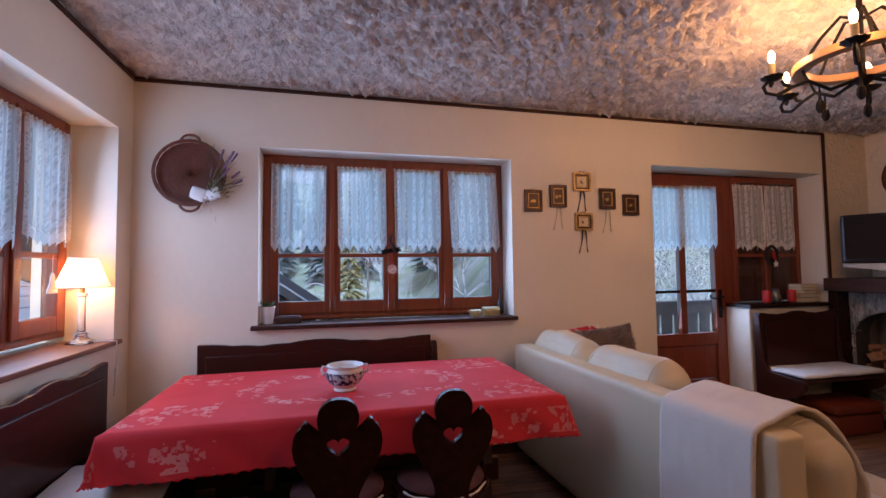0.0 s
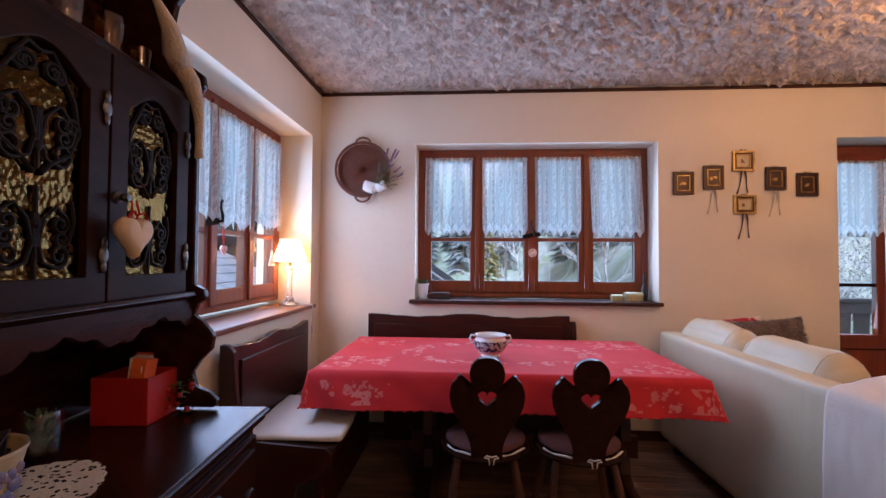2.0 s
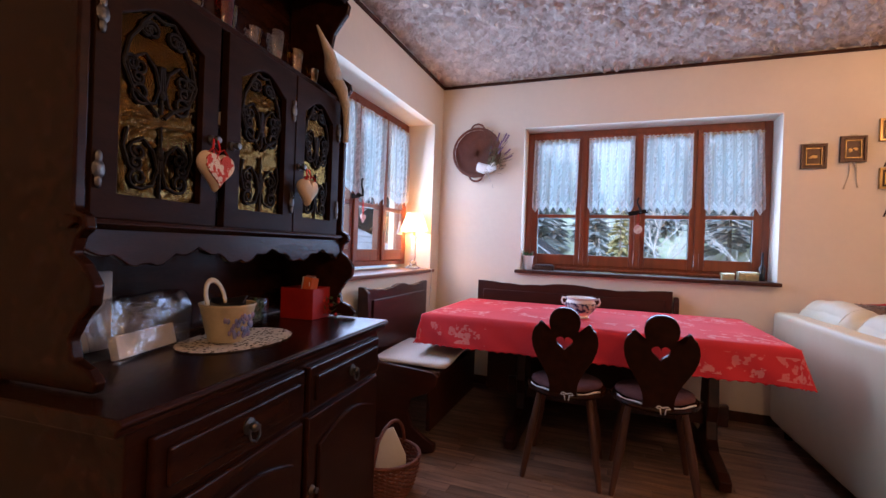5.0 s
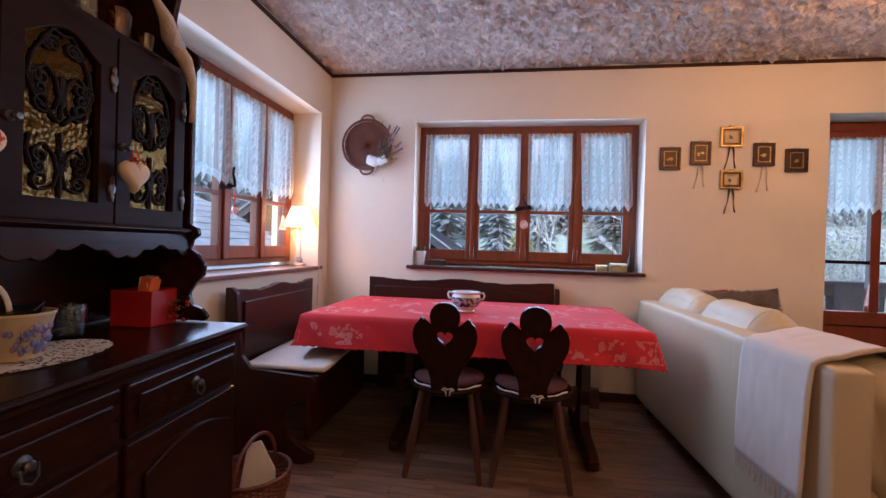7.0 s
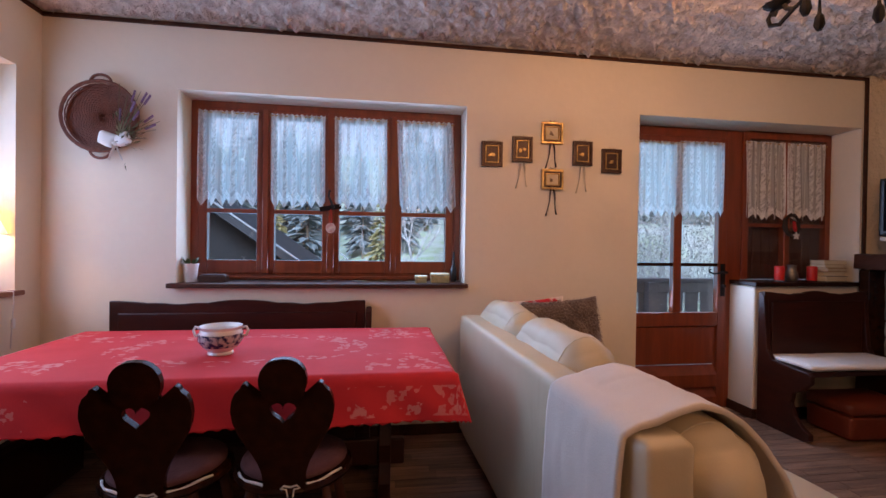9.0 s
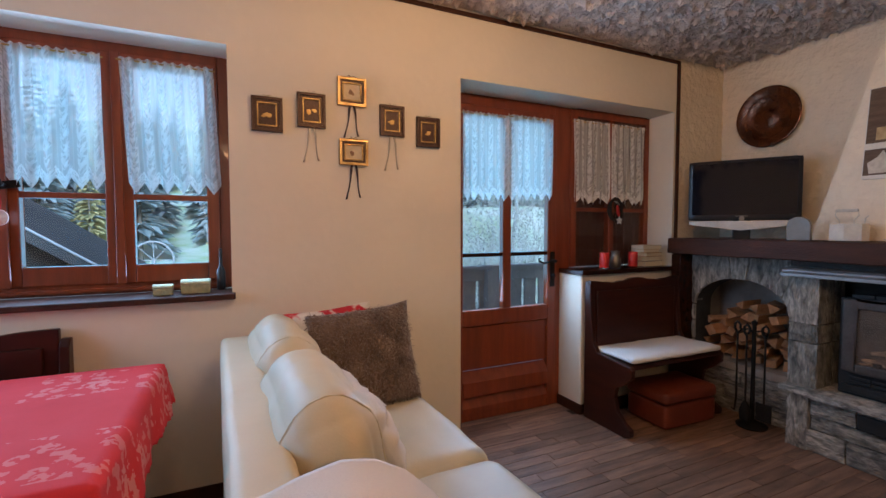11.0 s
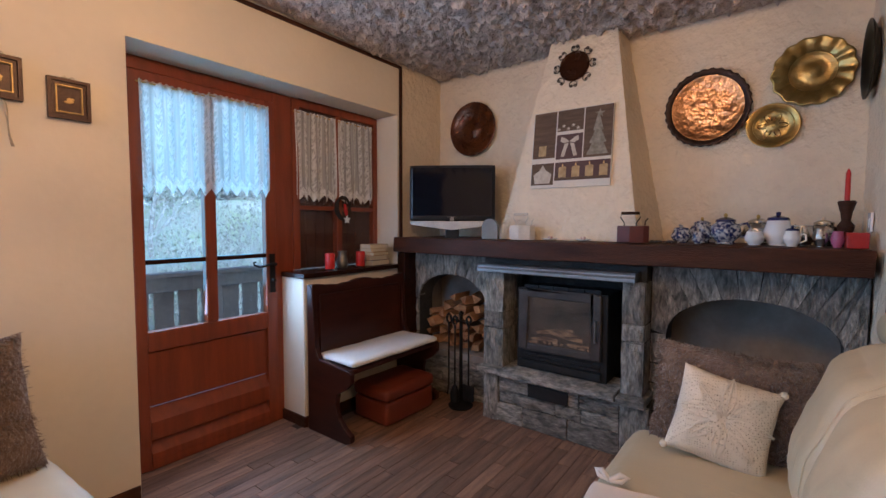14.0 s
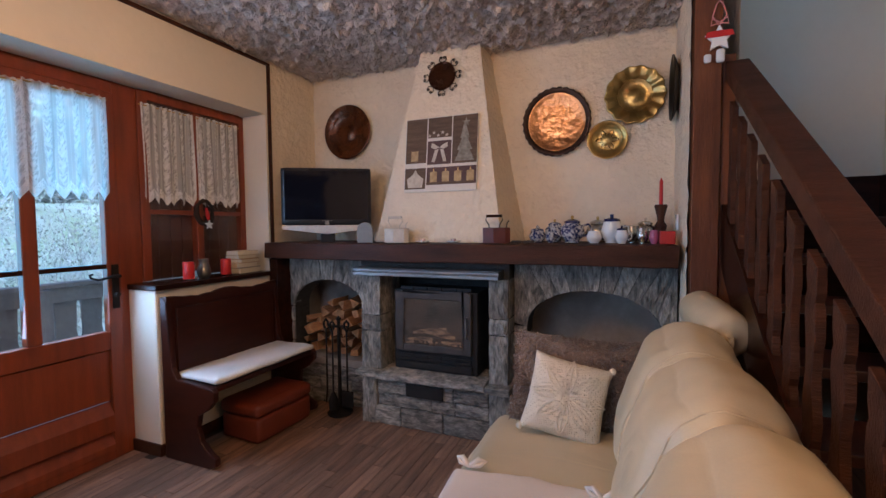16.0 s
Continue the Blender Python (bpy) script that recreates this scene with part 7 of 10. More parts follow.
bm = bmx()
slab(bm, star_outline(0.036), pose(4.20, 3.375, 1.345, 90, 0, 0), 0.008)
part("star", bm, CHINA, wr, "white wooden star", bevel=0.002)
bm = bmx()
tube(bm, [(4.19, 3.385, 1.46), (4.198, 3.38, 1.40), (4.2, 3.376, 1.375)], [0.008, 0.014, 0.008], 8)
part("ribbon", bm, REDFELT, wr, "red ribbon", smooth=True)

# ---- things on window sill 1 ----
CPOT = mat("white_enamel", (0.78, 0.77, 0.74), (0.7, 0.69, 0.66), 9, 0.6, 0.3, 0.4)
pp = thing("potted_plant", (-0.165, 3.31, 0.983), "small white pot with a sparse green plant on the sill", "plant")
bm = bmx()
lathe(bm, (-0.165, 3.30, 0.983), [(0, 0), (0.034, 0), (0.046, 0.105), (0.049, 0.107), (0.049, 0.113), (0.044, 0.113), (0.036, 0.02), (0, 0.02)], 24)
part("pot", bm, CPOT, pp, smooth="auto")
bm = bmx()
for k in range(34):
    t = rg.uniform(0, 6.28)
    a = Vector((-0.165 + 0.02 * math.cos(t), 3.30 + 0.02 * math.sin(t), 1.08))
    d = Vector((math.cos(t) * 0.5, math.sin(t) * 0.5, rg.uniform(0.4, 1.2))).normalized() * rg.uniform(0.04, 0.07)
    s = basis(d)[0] * 0.007
    bm.faces.new([bm.verts.new(a), bm.verts.new(a + d * 0.6 + s), bm.verts.new(a + d), bm.verts.new(a + d * 0.6 - s)])
part("leaves", bm, GREENV, pp, kind="stuff")
bm = bmx()
box(bm, -0.11, 0.05, 3.27, 3.34, 0.983, 1.022)
box(bm, -0.10, 0.04, 3.28, 3.33, 1.0222, 1.030)
solo("wooden_box", bm, BEAMWOOD, (-0.03, 3.3, 0.983), "low reddish wooden box on the window sill", "box", bevel=0.003)
GOLDC = mat("gilded_casket_brass", (0.58, 0.50, 0.28), (0.36, 0.36, 0.22), 30, 0.4, 0.4, 0.5, metal=0.6, bump=0.6, bscale=70)
for (x, y, w, d_, h_) in ((1.265, 3.26, 0.075, 0.05, 0.03), (1.395, 3.29, 0.12, 0.07, 0.04)):
    cs = thing("casket", (x, y, 0.983), "small embossed gold-coloured casket with domed lid on the sill", "casket", "caskets on the window sill")
    bm = bmx()
    box(bm, x - w / 2, x + w / 2, y - d_ / 2, y + d_ / 2, 0.983, 0.983 + h_)
    part("base", bm, GOLDC, cs, bevel=0.002)
    bm = bmx()
    o = [(-d_ / 2 - 0.002, 0), (d_ / 2 + 0.002, 0)] + [((d_ / 2 + 0.002) * math.cos(math.pi * i / 10), 0.004 + h_ * 0.5 * math.sin(math.pi * i / 10)) for i in range(0, 11)]
    slab(bm, o, Matrix(((0, 0, 1, x - w / 2 - 0.002), (1, 0, 0, y), (0, 1, 0, 0.984 + h_), (0, 0, 0, 1))), w + 0.004)
    part("lid", bm, GOLDC, cs, bevel=0.001)
bm = bmx()
lathe(bm, (1.50, 3.36, 0.983), [(0, 0), (0.018, 0), (0.02, 0.01), (0.02, 0.09), (0.008, 0.12), (0.007, 0.20), (0.009, 0.205), (0, 0.205)], 16)
solo("bottle", bm, BLACK, (1.50, 3.36, 0.983), "slim black bottle in the window corner", "bottle", smooth="auto")


def hang_tag(loc, turn, material, label, heart_=True):
    m = pose(*loc, 0, 0, turn) @ pose(0, 0, 0, 90, 0, 0)
    t = thing("hanging_ornament", loc, label, "ornament")
    bm = bmx()
    slab(bm, heart(32, 0.062) if heart_ else [(0.032 * math.cos(2 * math.pi * i / 24), 0.034 * math.sin(2 * math.pi * i / 24)) for i in range(24)], m, 0.009)
    part("body", bm, material, t, bevel=0.002)
    bm = bmx()
    for s in (-1, 1):
        tube(bm, [m @ Vector(q) for q in ((0, 0.015, 0.004), (s * 0.008, 0.06, 0.003), (0, 0.125, 0.0))], 0.0022, 5)
    part("ribbon", bm, REDFELT, t, "red ribbon")
    return t


hang_tag((0.672, 3.365, 1.335), 0, mat("pale_pink_felt", (0.62, 0.34, 0.28), (0.72, 0.6, 0.5), 40, 0.2, 0.9), "round pink felt face ornament on the window handle", False)
hang_tag((-1.10, 2.19, 1.32), 90, mat("pink_patterned_felt", (0.65, 0.25, 0.22), (0.75, 0.6, 0.5), 60, 0.2, 0.9), "pink patterned fabric heart on the window handle")
# white angel shape in the west window
ag = thing("hanging_ornament", (-1.12, 2.80, 1.28), "white cut-out bell ornament hanging at the window", "ornament")
bm = bmx()
slab(bm, [(-0.045, 0), (0.045, 0), (0.04, 0.02), (0.022, 0.05), (0.016, 0.09), (0.004, 0.105), (-0.004, 0.105), (-0.016, 0.09), (-0.022, 0.05), (-0.04, 0.02)], Matrix(((0, 0, 1, -1.12), (1, 0, 0, 2.80), (0, 1, 0, 1.23), (0, 0, 0, 1))), 0.004)
tube(bm, [(-1.118, 2.80, 1.33), (-1.118, 2.80, 1.42)], 0.0012, 5)
part("bell", bm, WHITE, ag)

# ---- table lamp ----
TL = thing("table_lamp", (-1.045, 2.93, 0.958), "table lamp with clear glass column and cream pleated shade, lit", "lamp")
lx, ly = -1.045, 2.925
CRYST = glass("crystal", (1, 1, 1), 0.02, 1.48, False)
bm = bmx()
lathe(bm, (lx, ly, 0.958), [(0, 0), (0.068, 0), (0.07, 0.006), (0.06, 0.012), (0.045, 0.018), (0.03, 0.03), (0.028, 0.04), (0.033, 0.048), (0.02, 0.058), (0.017, 0.07), (0.017, 0.24), (0.022, 0.25), (0.028, 0.258), (0.02, 0.268), (0, 0.268)], 8 * 3)
part("base", bm, CRYST, TL, "clear glass column base", smooth="auto")
bm = bmx()
lathe(bm, (lx, ly, 1.226), [(0, 0), (0.012, 0), (0.012, 0.03), (0.016, 0.032), (0.016, 0.06), (0, 0.062)], 14)
part("socket", bm, BRASS, TL, smooth="auto")
bm = bmx()
ellip(bm, (lx, ly, 1.315), 0.024, 0.024, 0.03)
part("bulb", bm, glow("warm_bulb", (1.0, 0.62, 0.28), 5), TL, "glowing warm bulb", smooth=True).visible_shadow = False
SHADE = bpy.data.materials.new("cream_shade_fabric")
SHADE.use_nodes = True
st_n = SHADE.node_tree
pb = st_n.nodes["Principled BSDF"]
pb.inputs["Base Color"].default_value, pb.inputs["Roughness"].default_value = (0.80, 0.68, 0.50, 1), 0.9
tl_, mxs = st_n.nodes.new("ShaderNodeBsdfTranslucent"), st_n.nodes.new("ShaderNodeMixShader")
tl_.inputs[0].default_value, mxs.inputs[0].default_value = (0.95, 0.74, 0.45, 1), 0.55
st_n.links.new(pb.outputs[0], mxs.inputs[1])
st_n.links.new(tl_.outputs[0], mxs.inputs[2])
st_n.links.new(mxs.outputs[0], st_n.nodes["Material Output"].inputs[0])
bm = bmx()
n = 96
ra = [[bm.verts.new((lx + (r + 0.0012 * (-1) ** i) * math.cos(2 * math.pi * i / n), ly + (r + 0.0012 * (-1) ** i) * math.sin(2 * math.pi * i / n), z)) for i in range(n)] for r, z in ((0.122, 1.255), (0.10, 1.31), (0.062, 1.41))]
for a, b in zip(ra, ra[1:]):
    for i in range(n):
        bm.faces.new((a[i], a[(i + 1) % n], b[(i + 1) % n], b[i]))
part("shade", bm, SHADE, TL, "cream fabric lampshade", smooth=True)
bm = bmx()
for r, z in ((0.122, 1.255), (0.062, 1.41)):
    tube(bm, [(lx + r * math.cos(2 * math.pi * i / 40), ly + r * math.sin(2 * math.pi * i / 40), z) for i in range(41)], 0.003, 6)
for t in (0, 2.1, 4.2):
    tube(bm, [(lx, ly, 1.288), (lx + 0.12 * math.cos(t), ly + 0.12 * math.sin(t), 1.258)], 0.0015, 5)
part("shade_trim", bm, FABRIC, TL, smooth=True, kind="stuff")
bm = bmx()
tube(bm, [(lx + 0.05, ly, 0.962), (-0.93, 2.96, 0.962), (-0.898, 2.97, 0.955), (-0.893, 2.965, 0.9), (-0.896, 2.96, 0.8), (-0.90, 2.955, 0.66)], 0.003, 6)
soft(bm, pose(-0.893, 2.961, 0.79), 0.014, 0.022, 0.055, 0.006, 6)
part("cable", bm, WHITE, TL, "white cable with inline switch", smooth=True)
lamp("POINT", "table_lamp_light", (lx, ly, 1.30), 4.5, (1.0, 0.58, 0.27), 0.03)

# ---- wall basket with flowers ----
wbk = thing("wicker_tray", (-0.60, 3.19, 1.74), "round brown wicker tray hung on the wall", "basket")
wc = Vector((-0.605, 3.205, 1.945))
bm = bmx()
for k in range(26):
    R = 0.008 + 0.0074 * k
    zof = 0.012 if k < 23 else 0.012 + 0.012 * (k - 22)
    pts = [wc + Vector((R * math.cos(t), -zof - 0.002 * (1 if (i + k) % 2 else -1), R * math.sin(t) * 1.0)) for i, t in enumerate([2 * math.pi * j / 44 for j in range(45)])]
    tube(bm, pts, 0.0042, 5)
lathe(bm, wc + Vector((0, -0.008, 0)), [(0, 0), (0.195, 0), (0.195, 0.003), (0, 0.003)], 40, (0, -1, 0))
part("weave", bm, WICKER, wbk)
bm = bmx()
for s in (1, -1):
    tube(bm, [wc + Vector((0.055 * math.cos(t), -0.035, s * (0.195 + 0.045 * math.sin(t)))) for t in [math.pi * i / 12 for i in range(13)]], 0.008, 8)
tube(bm, [wc + Vector((0.203 * math.cos(t), -0.045, 0.203 * math.sin(t))) for t in [2 * math.pi * i / 40 for i in range(41)]], 0.008, 8)
part("rim", bm, WICKER, wbk, "plaited rim with two handles", smooth=True)
fl = thing("dried_flowers", (-0.47, 3.14, 1.74), "bunch of dried lavender and leaves with a cream bow", "flowers")
LAV = mat("dried_lavender", (0.26, 0.15, 0.27), (0.16, 0.10, 0.17), 30, 0.5, 0.9)
SAGE = mat("dry_sage_leaf", (0.16, 0.15, 0.07), (0.09, 0.09, 0.045), 20, 0.5, 0.9)
f0 = Vector((-0.50, 3.145, 1.80))
bs, bl, bh = bmx(), bmx(), bmx()
for k in range(26):
    d = Vector((rg.uniform(0.1, 0.9), rg.uniform(-0.35, 0.1), rg.uniform(0.1, 1.0))).normalized() * rg.uniform(0.16, 0.33)
    if d.x > 0.21:
        d.x = 0.21
    e = f0 + d
    tube(bs, [f0, f0 + d * 0.5 + Vector((0, 0, 0.01)), e], 0.0014, 4)
    if k % 2 == 0 and d.z > 0.1:
        for q in range(5):
            ellip(bh, e - d.normalized() * 0.013 * q, 0.007, 0.007, 0.009, 6, 5)
for k in range(90):
    d = Vector((rg.uniform(0.0, 1), rg.uniform(-0.5, 0.2), rg.uniform(-0.25, 0.9))).normalized()
    a = f0 + d * rg.uniform(0.02, 0.15)
    d2 = (d + Vector((rg.uniform(-.6, .6), rg.uniform(-.4, .4), rg.uniform(-.6, .6)))).normalized() * 0.045
    s = basis(d2)[0] * 0.006
    bl.faces.new([bl.verts.new(a), bl.verts.new(a + d2 * 0.5 + s), bl.verts.new(a + d2), bl.verts.new(a + d2 * 0.5 - s)])
part("stems", bs, SAGE, fl, kind="stuff")
part("leaves", bl, SAGE, fl, kind="stuff")
part("lavender_heads", bh, LAV, fl, "purple lavender heads", smooth=True, kind="stuff")
bm = bmx()
for a, s, e in ((-0.045, 0.055, 20), (0.035, 0.05, -25), (0.0, 0.02, 0)):
    soft(bm, pose(f0.x + a, f0.y - 0.02, f0.z + (0.01 if s > 0.03 else -0.01), 0, e, 0), s * 1.7, 0.03, s * 1.5, 0.012, 8, 0.004, 0.012, a)
for s in (-1, 1):
    tube(bm, [f0 + Vector((0, -0.02, -0.02)), f0 + Vector((s * 0.02, -0.025, -0.07)), f0 + Vector((s * 0.035, -0.02, -0.11))], [0.012, 0.014, 0.01], 6, 0.2)
part("bow", bm, WHITE, fl, "cream ribbon bow", smooth=True)

# ---- six small pictures ----
GILT = mat("antique_gilt", (0.66, 0.46, 0.19), (0.30, 0.18, 0.07), 22, 0.5, 0.3, 0.42, metal=0.9, bump=0.3, bscale=70)
BROWNF = mat("brown_gilt_frame", (0.065, 0.026, 0.014), (0.035, 0.014, 0.008), 22, 0.5, 0.35, 0.45, metal=0.3, bump=0.3, bscale=70)
PAPER = mat("aged_paper", (0.68, 0.58, 0.40), (0.6, 0.5, 0.33), 20, 0.5, 0.9)
SEPIA = mat("sepia_ink", (0.16, 0.10, 0.06), (0.30, 0.20, 0.12), 40, 0.3, 0.9)
rib_dark = mat("dark_brown_ribbon", (0.045, 0.018, 0.012), None, 9, 0.5, 0.6)
rib_pale = mat("beige_ribbon", (0.55, 0.46, 0.33), None, 9, 0.5, 0.7)


def picture(x, z, w, h, light, label):
    p = thing("picture", (x, 3.20, z), label, "picture", "small pictures beside the door")
    m = pose(x, 3.216, z, 90, 0, 0)
    y0 = 0.0
    for k, (a, t, d_, mm_) in enumerate(((0, 0.014, 0.02, GILT if light else BROWNF), (0.014, 0.012, 0.012, BROWNF), (0.026, 0.006, 0.016, GILT))):
        bm = bmx()
        o = [(-w / 2 + a, -h / 2 + a), (w / 2 - a, -h / 2 + a), (w / 2 - a, h / 2 - a), (-w / 2 + a, h / 2 - a)]
        b = a + t
        i_ = [(-w / 2 + b, -h / 2 + b), (w / 2 - b, -h / 2 + b), (w / 2 - b, h / 2 - b), (-w / 2 + b, h / 2 - b)]
        frame_board(bm, o, i_, m, d_)
        part("frame" if k == 0 else "inner_frame", bm, mm_, p, "" if k == 0 else "gilt inner moulding", bevel=0.0015)
    bm = bmx()
    b = 0.031
    slab(bm, [(-w / 2 + b, -h / 2 + b), (w / 2 - b, -h / 2 + b), (w / 2 - b, h / 2 - b), (-w / 2 + b, h / 2 - b)], m, 0.005)
    part("print", bm, PAPER if light else BROWNF, p, "small print")
    bm = bmx()
    for k in range(5):
        ellip(bm, m @ Vector((rg.uniform(-.018, .018), rg.uniform(-.012, .006), 0.0055)), rg.uniform(.006, .014), 0.001, rg.uniform(.004, .012), 8, 6)
    part("motif", bm, SEPIA if light else GILT, p, "faded motif")
    bm = bmx()
    for s in (-1, 1):
        tube(bm, [(x, 3.212, z + h / 2 + 0.002), (x + s * 0.014, 3.208, z + h / 2 + 0.012), (x + s * 0.022, 3.208, z + h / 2 + 0.003), (x, 3.21, z + h / 2 + 0.001)], 0.0035, 5, 0.4)
    part("bow", bm, rib_dark if light else rib_pale, p, smooth=True)
    return p


def ribbon(x, z0, z1, material, label, sp=0.03):
    r = thing("ribbon", (x, 3.21, z1), label, "ribbon")
    for s in (-1, 1):
        bm = bmx()
        N_ = 10
        L_, R_ = [], []
        for i in range(N_ + 1):
            t = i / N_
            c = Vector((x + s * (0.006 + sp * (t ** 0.8)) + 0.004 * math.sin(5 * t + s), 3.214 - 0.006 * math.sin(3 * t + 1), z0 + (z1 - z0) * t + (0.01 * (s > 0) * t)))
            tw = 0.0045 + 0.002 * math.cos(5 * t)
            L_.append(bm.verts.new(c - Vector((tw, 0, 0))))
            R_.append(bm.verts.new(c + Vector((tw, -0.002, 0))))
        for i in range(N_):
            bm.faces.new((L_[i], R_[i], R_[i + 1], L_[i + 1]))
        o = part("tail", bm, material, r, smooth=True)
        s_ = o.modifiers.new("thickness", "SOLIDIFY")
        s_.thickness = 0.001


picture(1.72, 1.838, 0.142, 0.165, False, "small dark framed print with gilt inner moulding")
picture(1.928, 1.878, 0.138, 0.17, False, "small dark gilt frame hung on a beige ribbon")
picture(2.133, 1.995, 0.15, 0.145, True, "small gilt framed engraving hung on a dark ribbon")
picture(2.14, 1.685, 0.15, 0.135, True, "small gilt framed engraving below another on a dark ribbon")
picture(2.352, 1.868, 0.138, 0.165, False, "small dark wood frame hung on a beige ribbon")
picture(2.563, 1.825, 0.142, 0.165, False, "small dark walnut frame with a gilt edge")
ribbon(2.133, 1.925, 1.76, rib_dark, "dark brown ribbon between two small pictures")
ribbon(2.14, 1.618, 1.44, rib_dark, "dark brown ribbon tails under the lower picture")
ribbon(1.928, 1.795, 1.62, rib_pale, "beige ribbon tails under a small picture")
ribbon(2.352, 1.788, 1.60, rib_pale, "beige ribbon tails under a small picture")

# ---- bowl on the table ----
bw = thing("bowl", (0.31, 2.40, 0.746), "blue and white china bowl with two handles on the table", "bowl")
bc_ = (0.315, 2.40, 0.746)
bm = bmx()
lathe(bm, bc_, [(0, 0), (0.05, 0), (0.054, 0.005), (0.048, 0.014), (0.07, 0.035), (0.09, 0.065), (0.088, 0.092), (0.08, 0.108), (0.088, 0.122), (0.084, 0.122), (0.074, 0.106), (0.08, 0.08), (0.04, 0.03), (0, 0.025)], 36)
part("body", bm, CHINA, bw, smooth="auto")
bm = bmx()
lathe(bm, bc_, [(0.0712, 0.035), (0.0912, 0.065), (0.0892, 0.092)], 36)
bmesh.ops.delete(bm, geom=[f for f in bm.faces if len(f.verts) > 4], context="FACES")
part("painted_band", bm, BLUECHINA, bw, "cobalt blue painted flowers", smooth=True)
bm = bmx()
for s in (-1, 1):
    tube(bm, [Vector(bc_) + Vector(q) for q in ((s * 0.084, 0, 0.112), (s * 0.105, 0, 0.118), (s * 0.112, 0, 0.10), (s * 0.105, 0, 0.08), (s * 0.088, 0, 0.078))], 0.006, 8)
part("handle", bm, CHINA, bw, smooth=True)

# ---- fireplace wall: plates, canvas, television, mantel things ----
COPPER = mat("hammered_copper", (0.66, 0.36, 0.17), (0.46, 0.22, 0.10), 10, 0.6, 0.26, 0.36, metal=1.0, bump=1.0, bscale=22, fine=0.1, dist=0.012, detail=2)
DCOPPER = mat("dark_aged_copper", (0.22, 0.09, 0.05), (0.10, 0.045, 0.028), 12, 0.6, 0.2, 0.34, metal=1.0, bump=0.3, bscale=30, dist=0.006)


def wall_plate(y, z, ry, rz, rim, material, rim_mat, label, wave=0, wamp=0.0, x=5.128, ribs=0, boss=0.013):
    """A round or oval plate hung on the east wall, its face towards the room."""
    c = thing("wall_plate", (x, y, z - rz), label, "plate", "metal plates on the fireplace wall")
    n = 96

    def ring(bm, k, off, w=0.0):
        return [bm.verts.new((x - off, y + (ry * k + w * math.cos(wave * t)) * math.cos(t), z + (rz * k + w * math.cos(wave * t)) * math.sin(t))) for t in [2 * math.pi * i / n for i in range(n)]]
    bm = bmx()
    k_in = 1 - rim
    rows = [(0.02, boss - 0.001), (k_in * 0.3, boss), (k_in * 0.36, 0.008), (k_in * 0.9, 0.008), (k_in * 0.94, 0.013), (k_in, 0.014)]
    rings = [ring(bm, k, o) for k, o in rows]
    for a, b in zip(rings, rings[1:]):
        for i in range(n):
            bm.faces.new((a[i], b[i], b[(i + 1) % n], a[(i + 1) % n]))
    bm.faces.new(rings[0])
    part("plate_centre", bm, material, c, smooth=True)
    bm = bmx()
    rows = [(k_in, 0.0142, 0), (k_in + 0.03, 0.021, 0), (0.95, 0.024, wamp), (1.0, 0.027, wamp), (1.01, 0.022, wamp), (0.95, 0.016, wamp), (k_in, 0.006, 0)]
    rings = [ring(bm, k, o, w) for k, o, w in rows]
    if ribs:
        for rg_ in rings[1:4]:
            for i, v in enumerate(rg_):
                v.co.x -= 0.007 * abs(math.sin(ribs * math.pi * i / n))
    for a, b in zip(rings, rings[1:]):
        for i in range(n):
            bm.faces.new((a[i], b[i], b[(i + 1) % n], a[(i + 1) % n]))
    part("rim", bm, rim_mat, c, "raised rim", smooth=True)
    return c


wall_plate(2.862, 2.098, 0.218, 0.218, 0.32, DCOPPER, DCOPPER, "round dark copper plate with wide rim on the wall")
wall_plate(1.187, 2.02, 0.224, 0.228, 0.15, COPPER, mat("blackened_copper", (0.05, 0.028, 0.02), None, 12, 0.6, 0.4, metal=0.8, bump=0.3), "large hammered copper tray with scalloped black rim on the wall", 30, 0.0045, boss=0.0085)
BR2 = mat("old_brass", (0.50, 0.36, 0.13), (0.32, 0.21, 0.07), 14, 0.6, 0.28, 0.42, metal=1.0, bump=0.5, bscale=45, dist=0.006, detail=2)
wall_plate(0.70, 2.14, 0.178, 0.178, 0.42, BR2, BR2, "embossed brass plate with a fluted rim on the wall", 14, 0.005, ribs=14)
b3 = wall_plate(0.862, 1.873, 0.125, 0.122, 0.24, BR2, BRASS, "small brass tray engraved with a flower on the wall")
bm = bmx()
for k in range(6):
    t0 = math.pi / 3 * k
    L = []
    for i in range(17):
        t = 2 * math.pi * i / 16
        px, pz = 0.042 + 0.028 * math.cos(t), 0.012 * math.sin(t)
        L.append((5.1185, 0.862 + px * math.cos(t0) - pz * math.sin(t0), 1.873 + px * math.sin(t0) + pz * math.cos(t0)))
    tube(bm, L, 0.0016, 5)
part("engraving", bm, DCOPPER, b3, "engraved flower", smooth=True)
# small copper plate in an iron surround on the hood
sc = thing("wall_plate", (4.90, 1.925, 2.24), "small copper plate in a curled iron surround on the hood", "plate")
HM = Matrix(((-0.0, 0.0, -1, 4.887), (-1, 0, 0, 1.925), (0, 1, 0, 2.353), (0, 0, 0, 1))) @ pose(0, 0, 0, -7, 0, 0)
bm = bmx()
lathe(bm, HM @ Vector((0, 0, 0)), [(0, 0.004), (0.03, 0.006), (0.088, 0.004), (0.095, 0.010), (0.100, 0.010), (0.100, 0), (0, -0.002)], 40, HM.to_3x3() @ Vector((0, 0, 1)))
part("plate_centre", bm, DCOPPER, sc, smooth="auto")
bm = bmx()
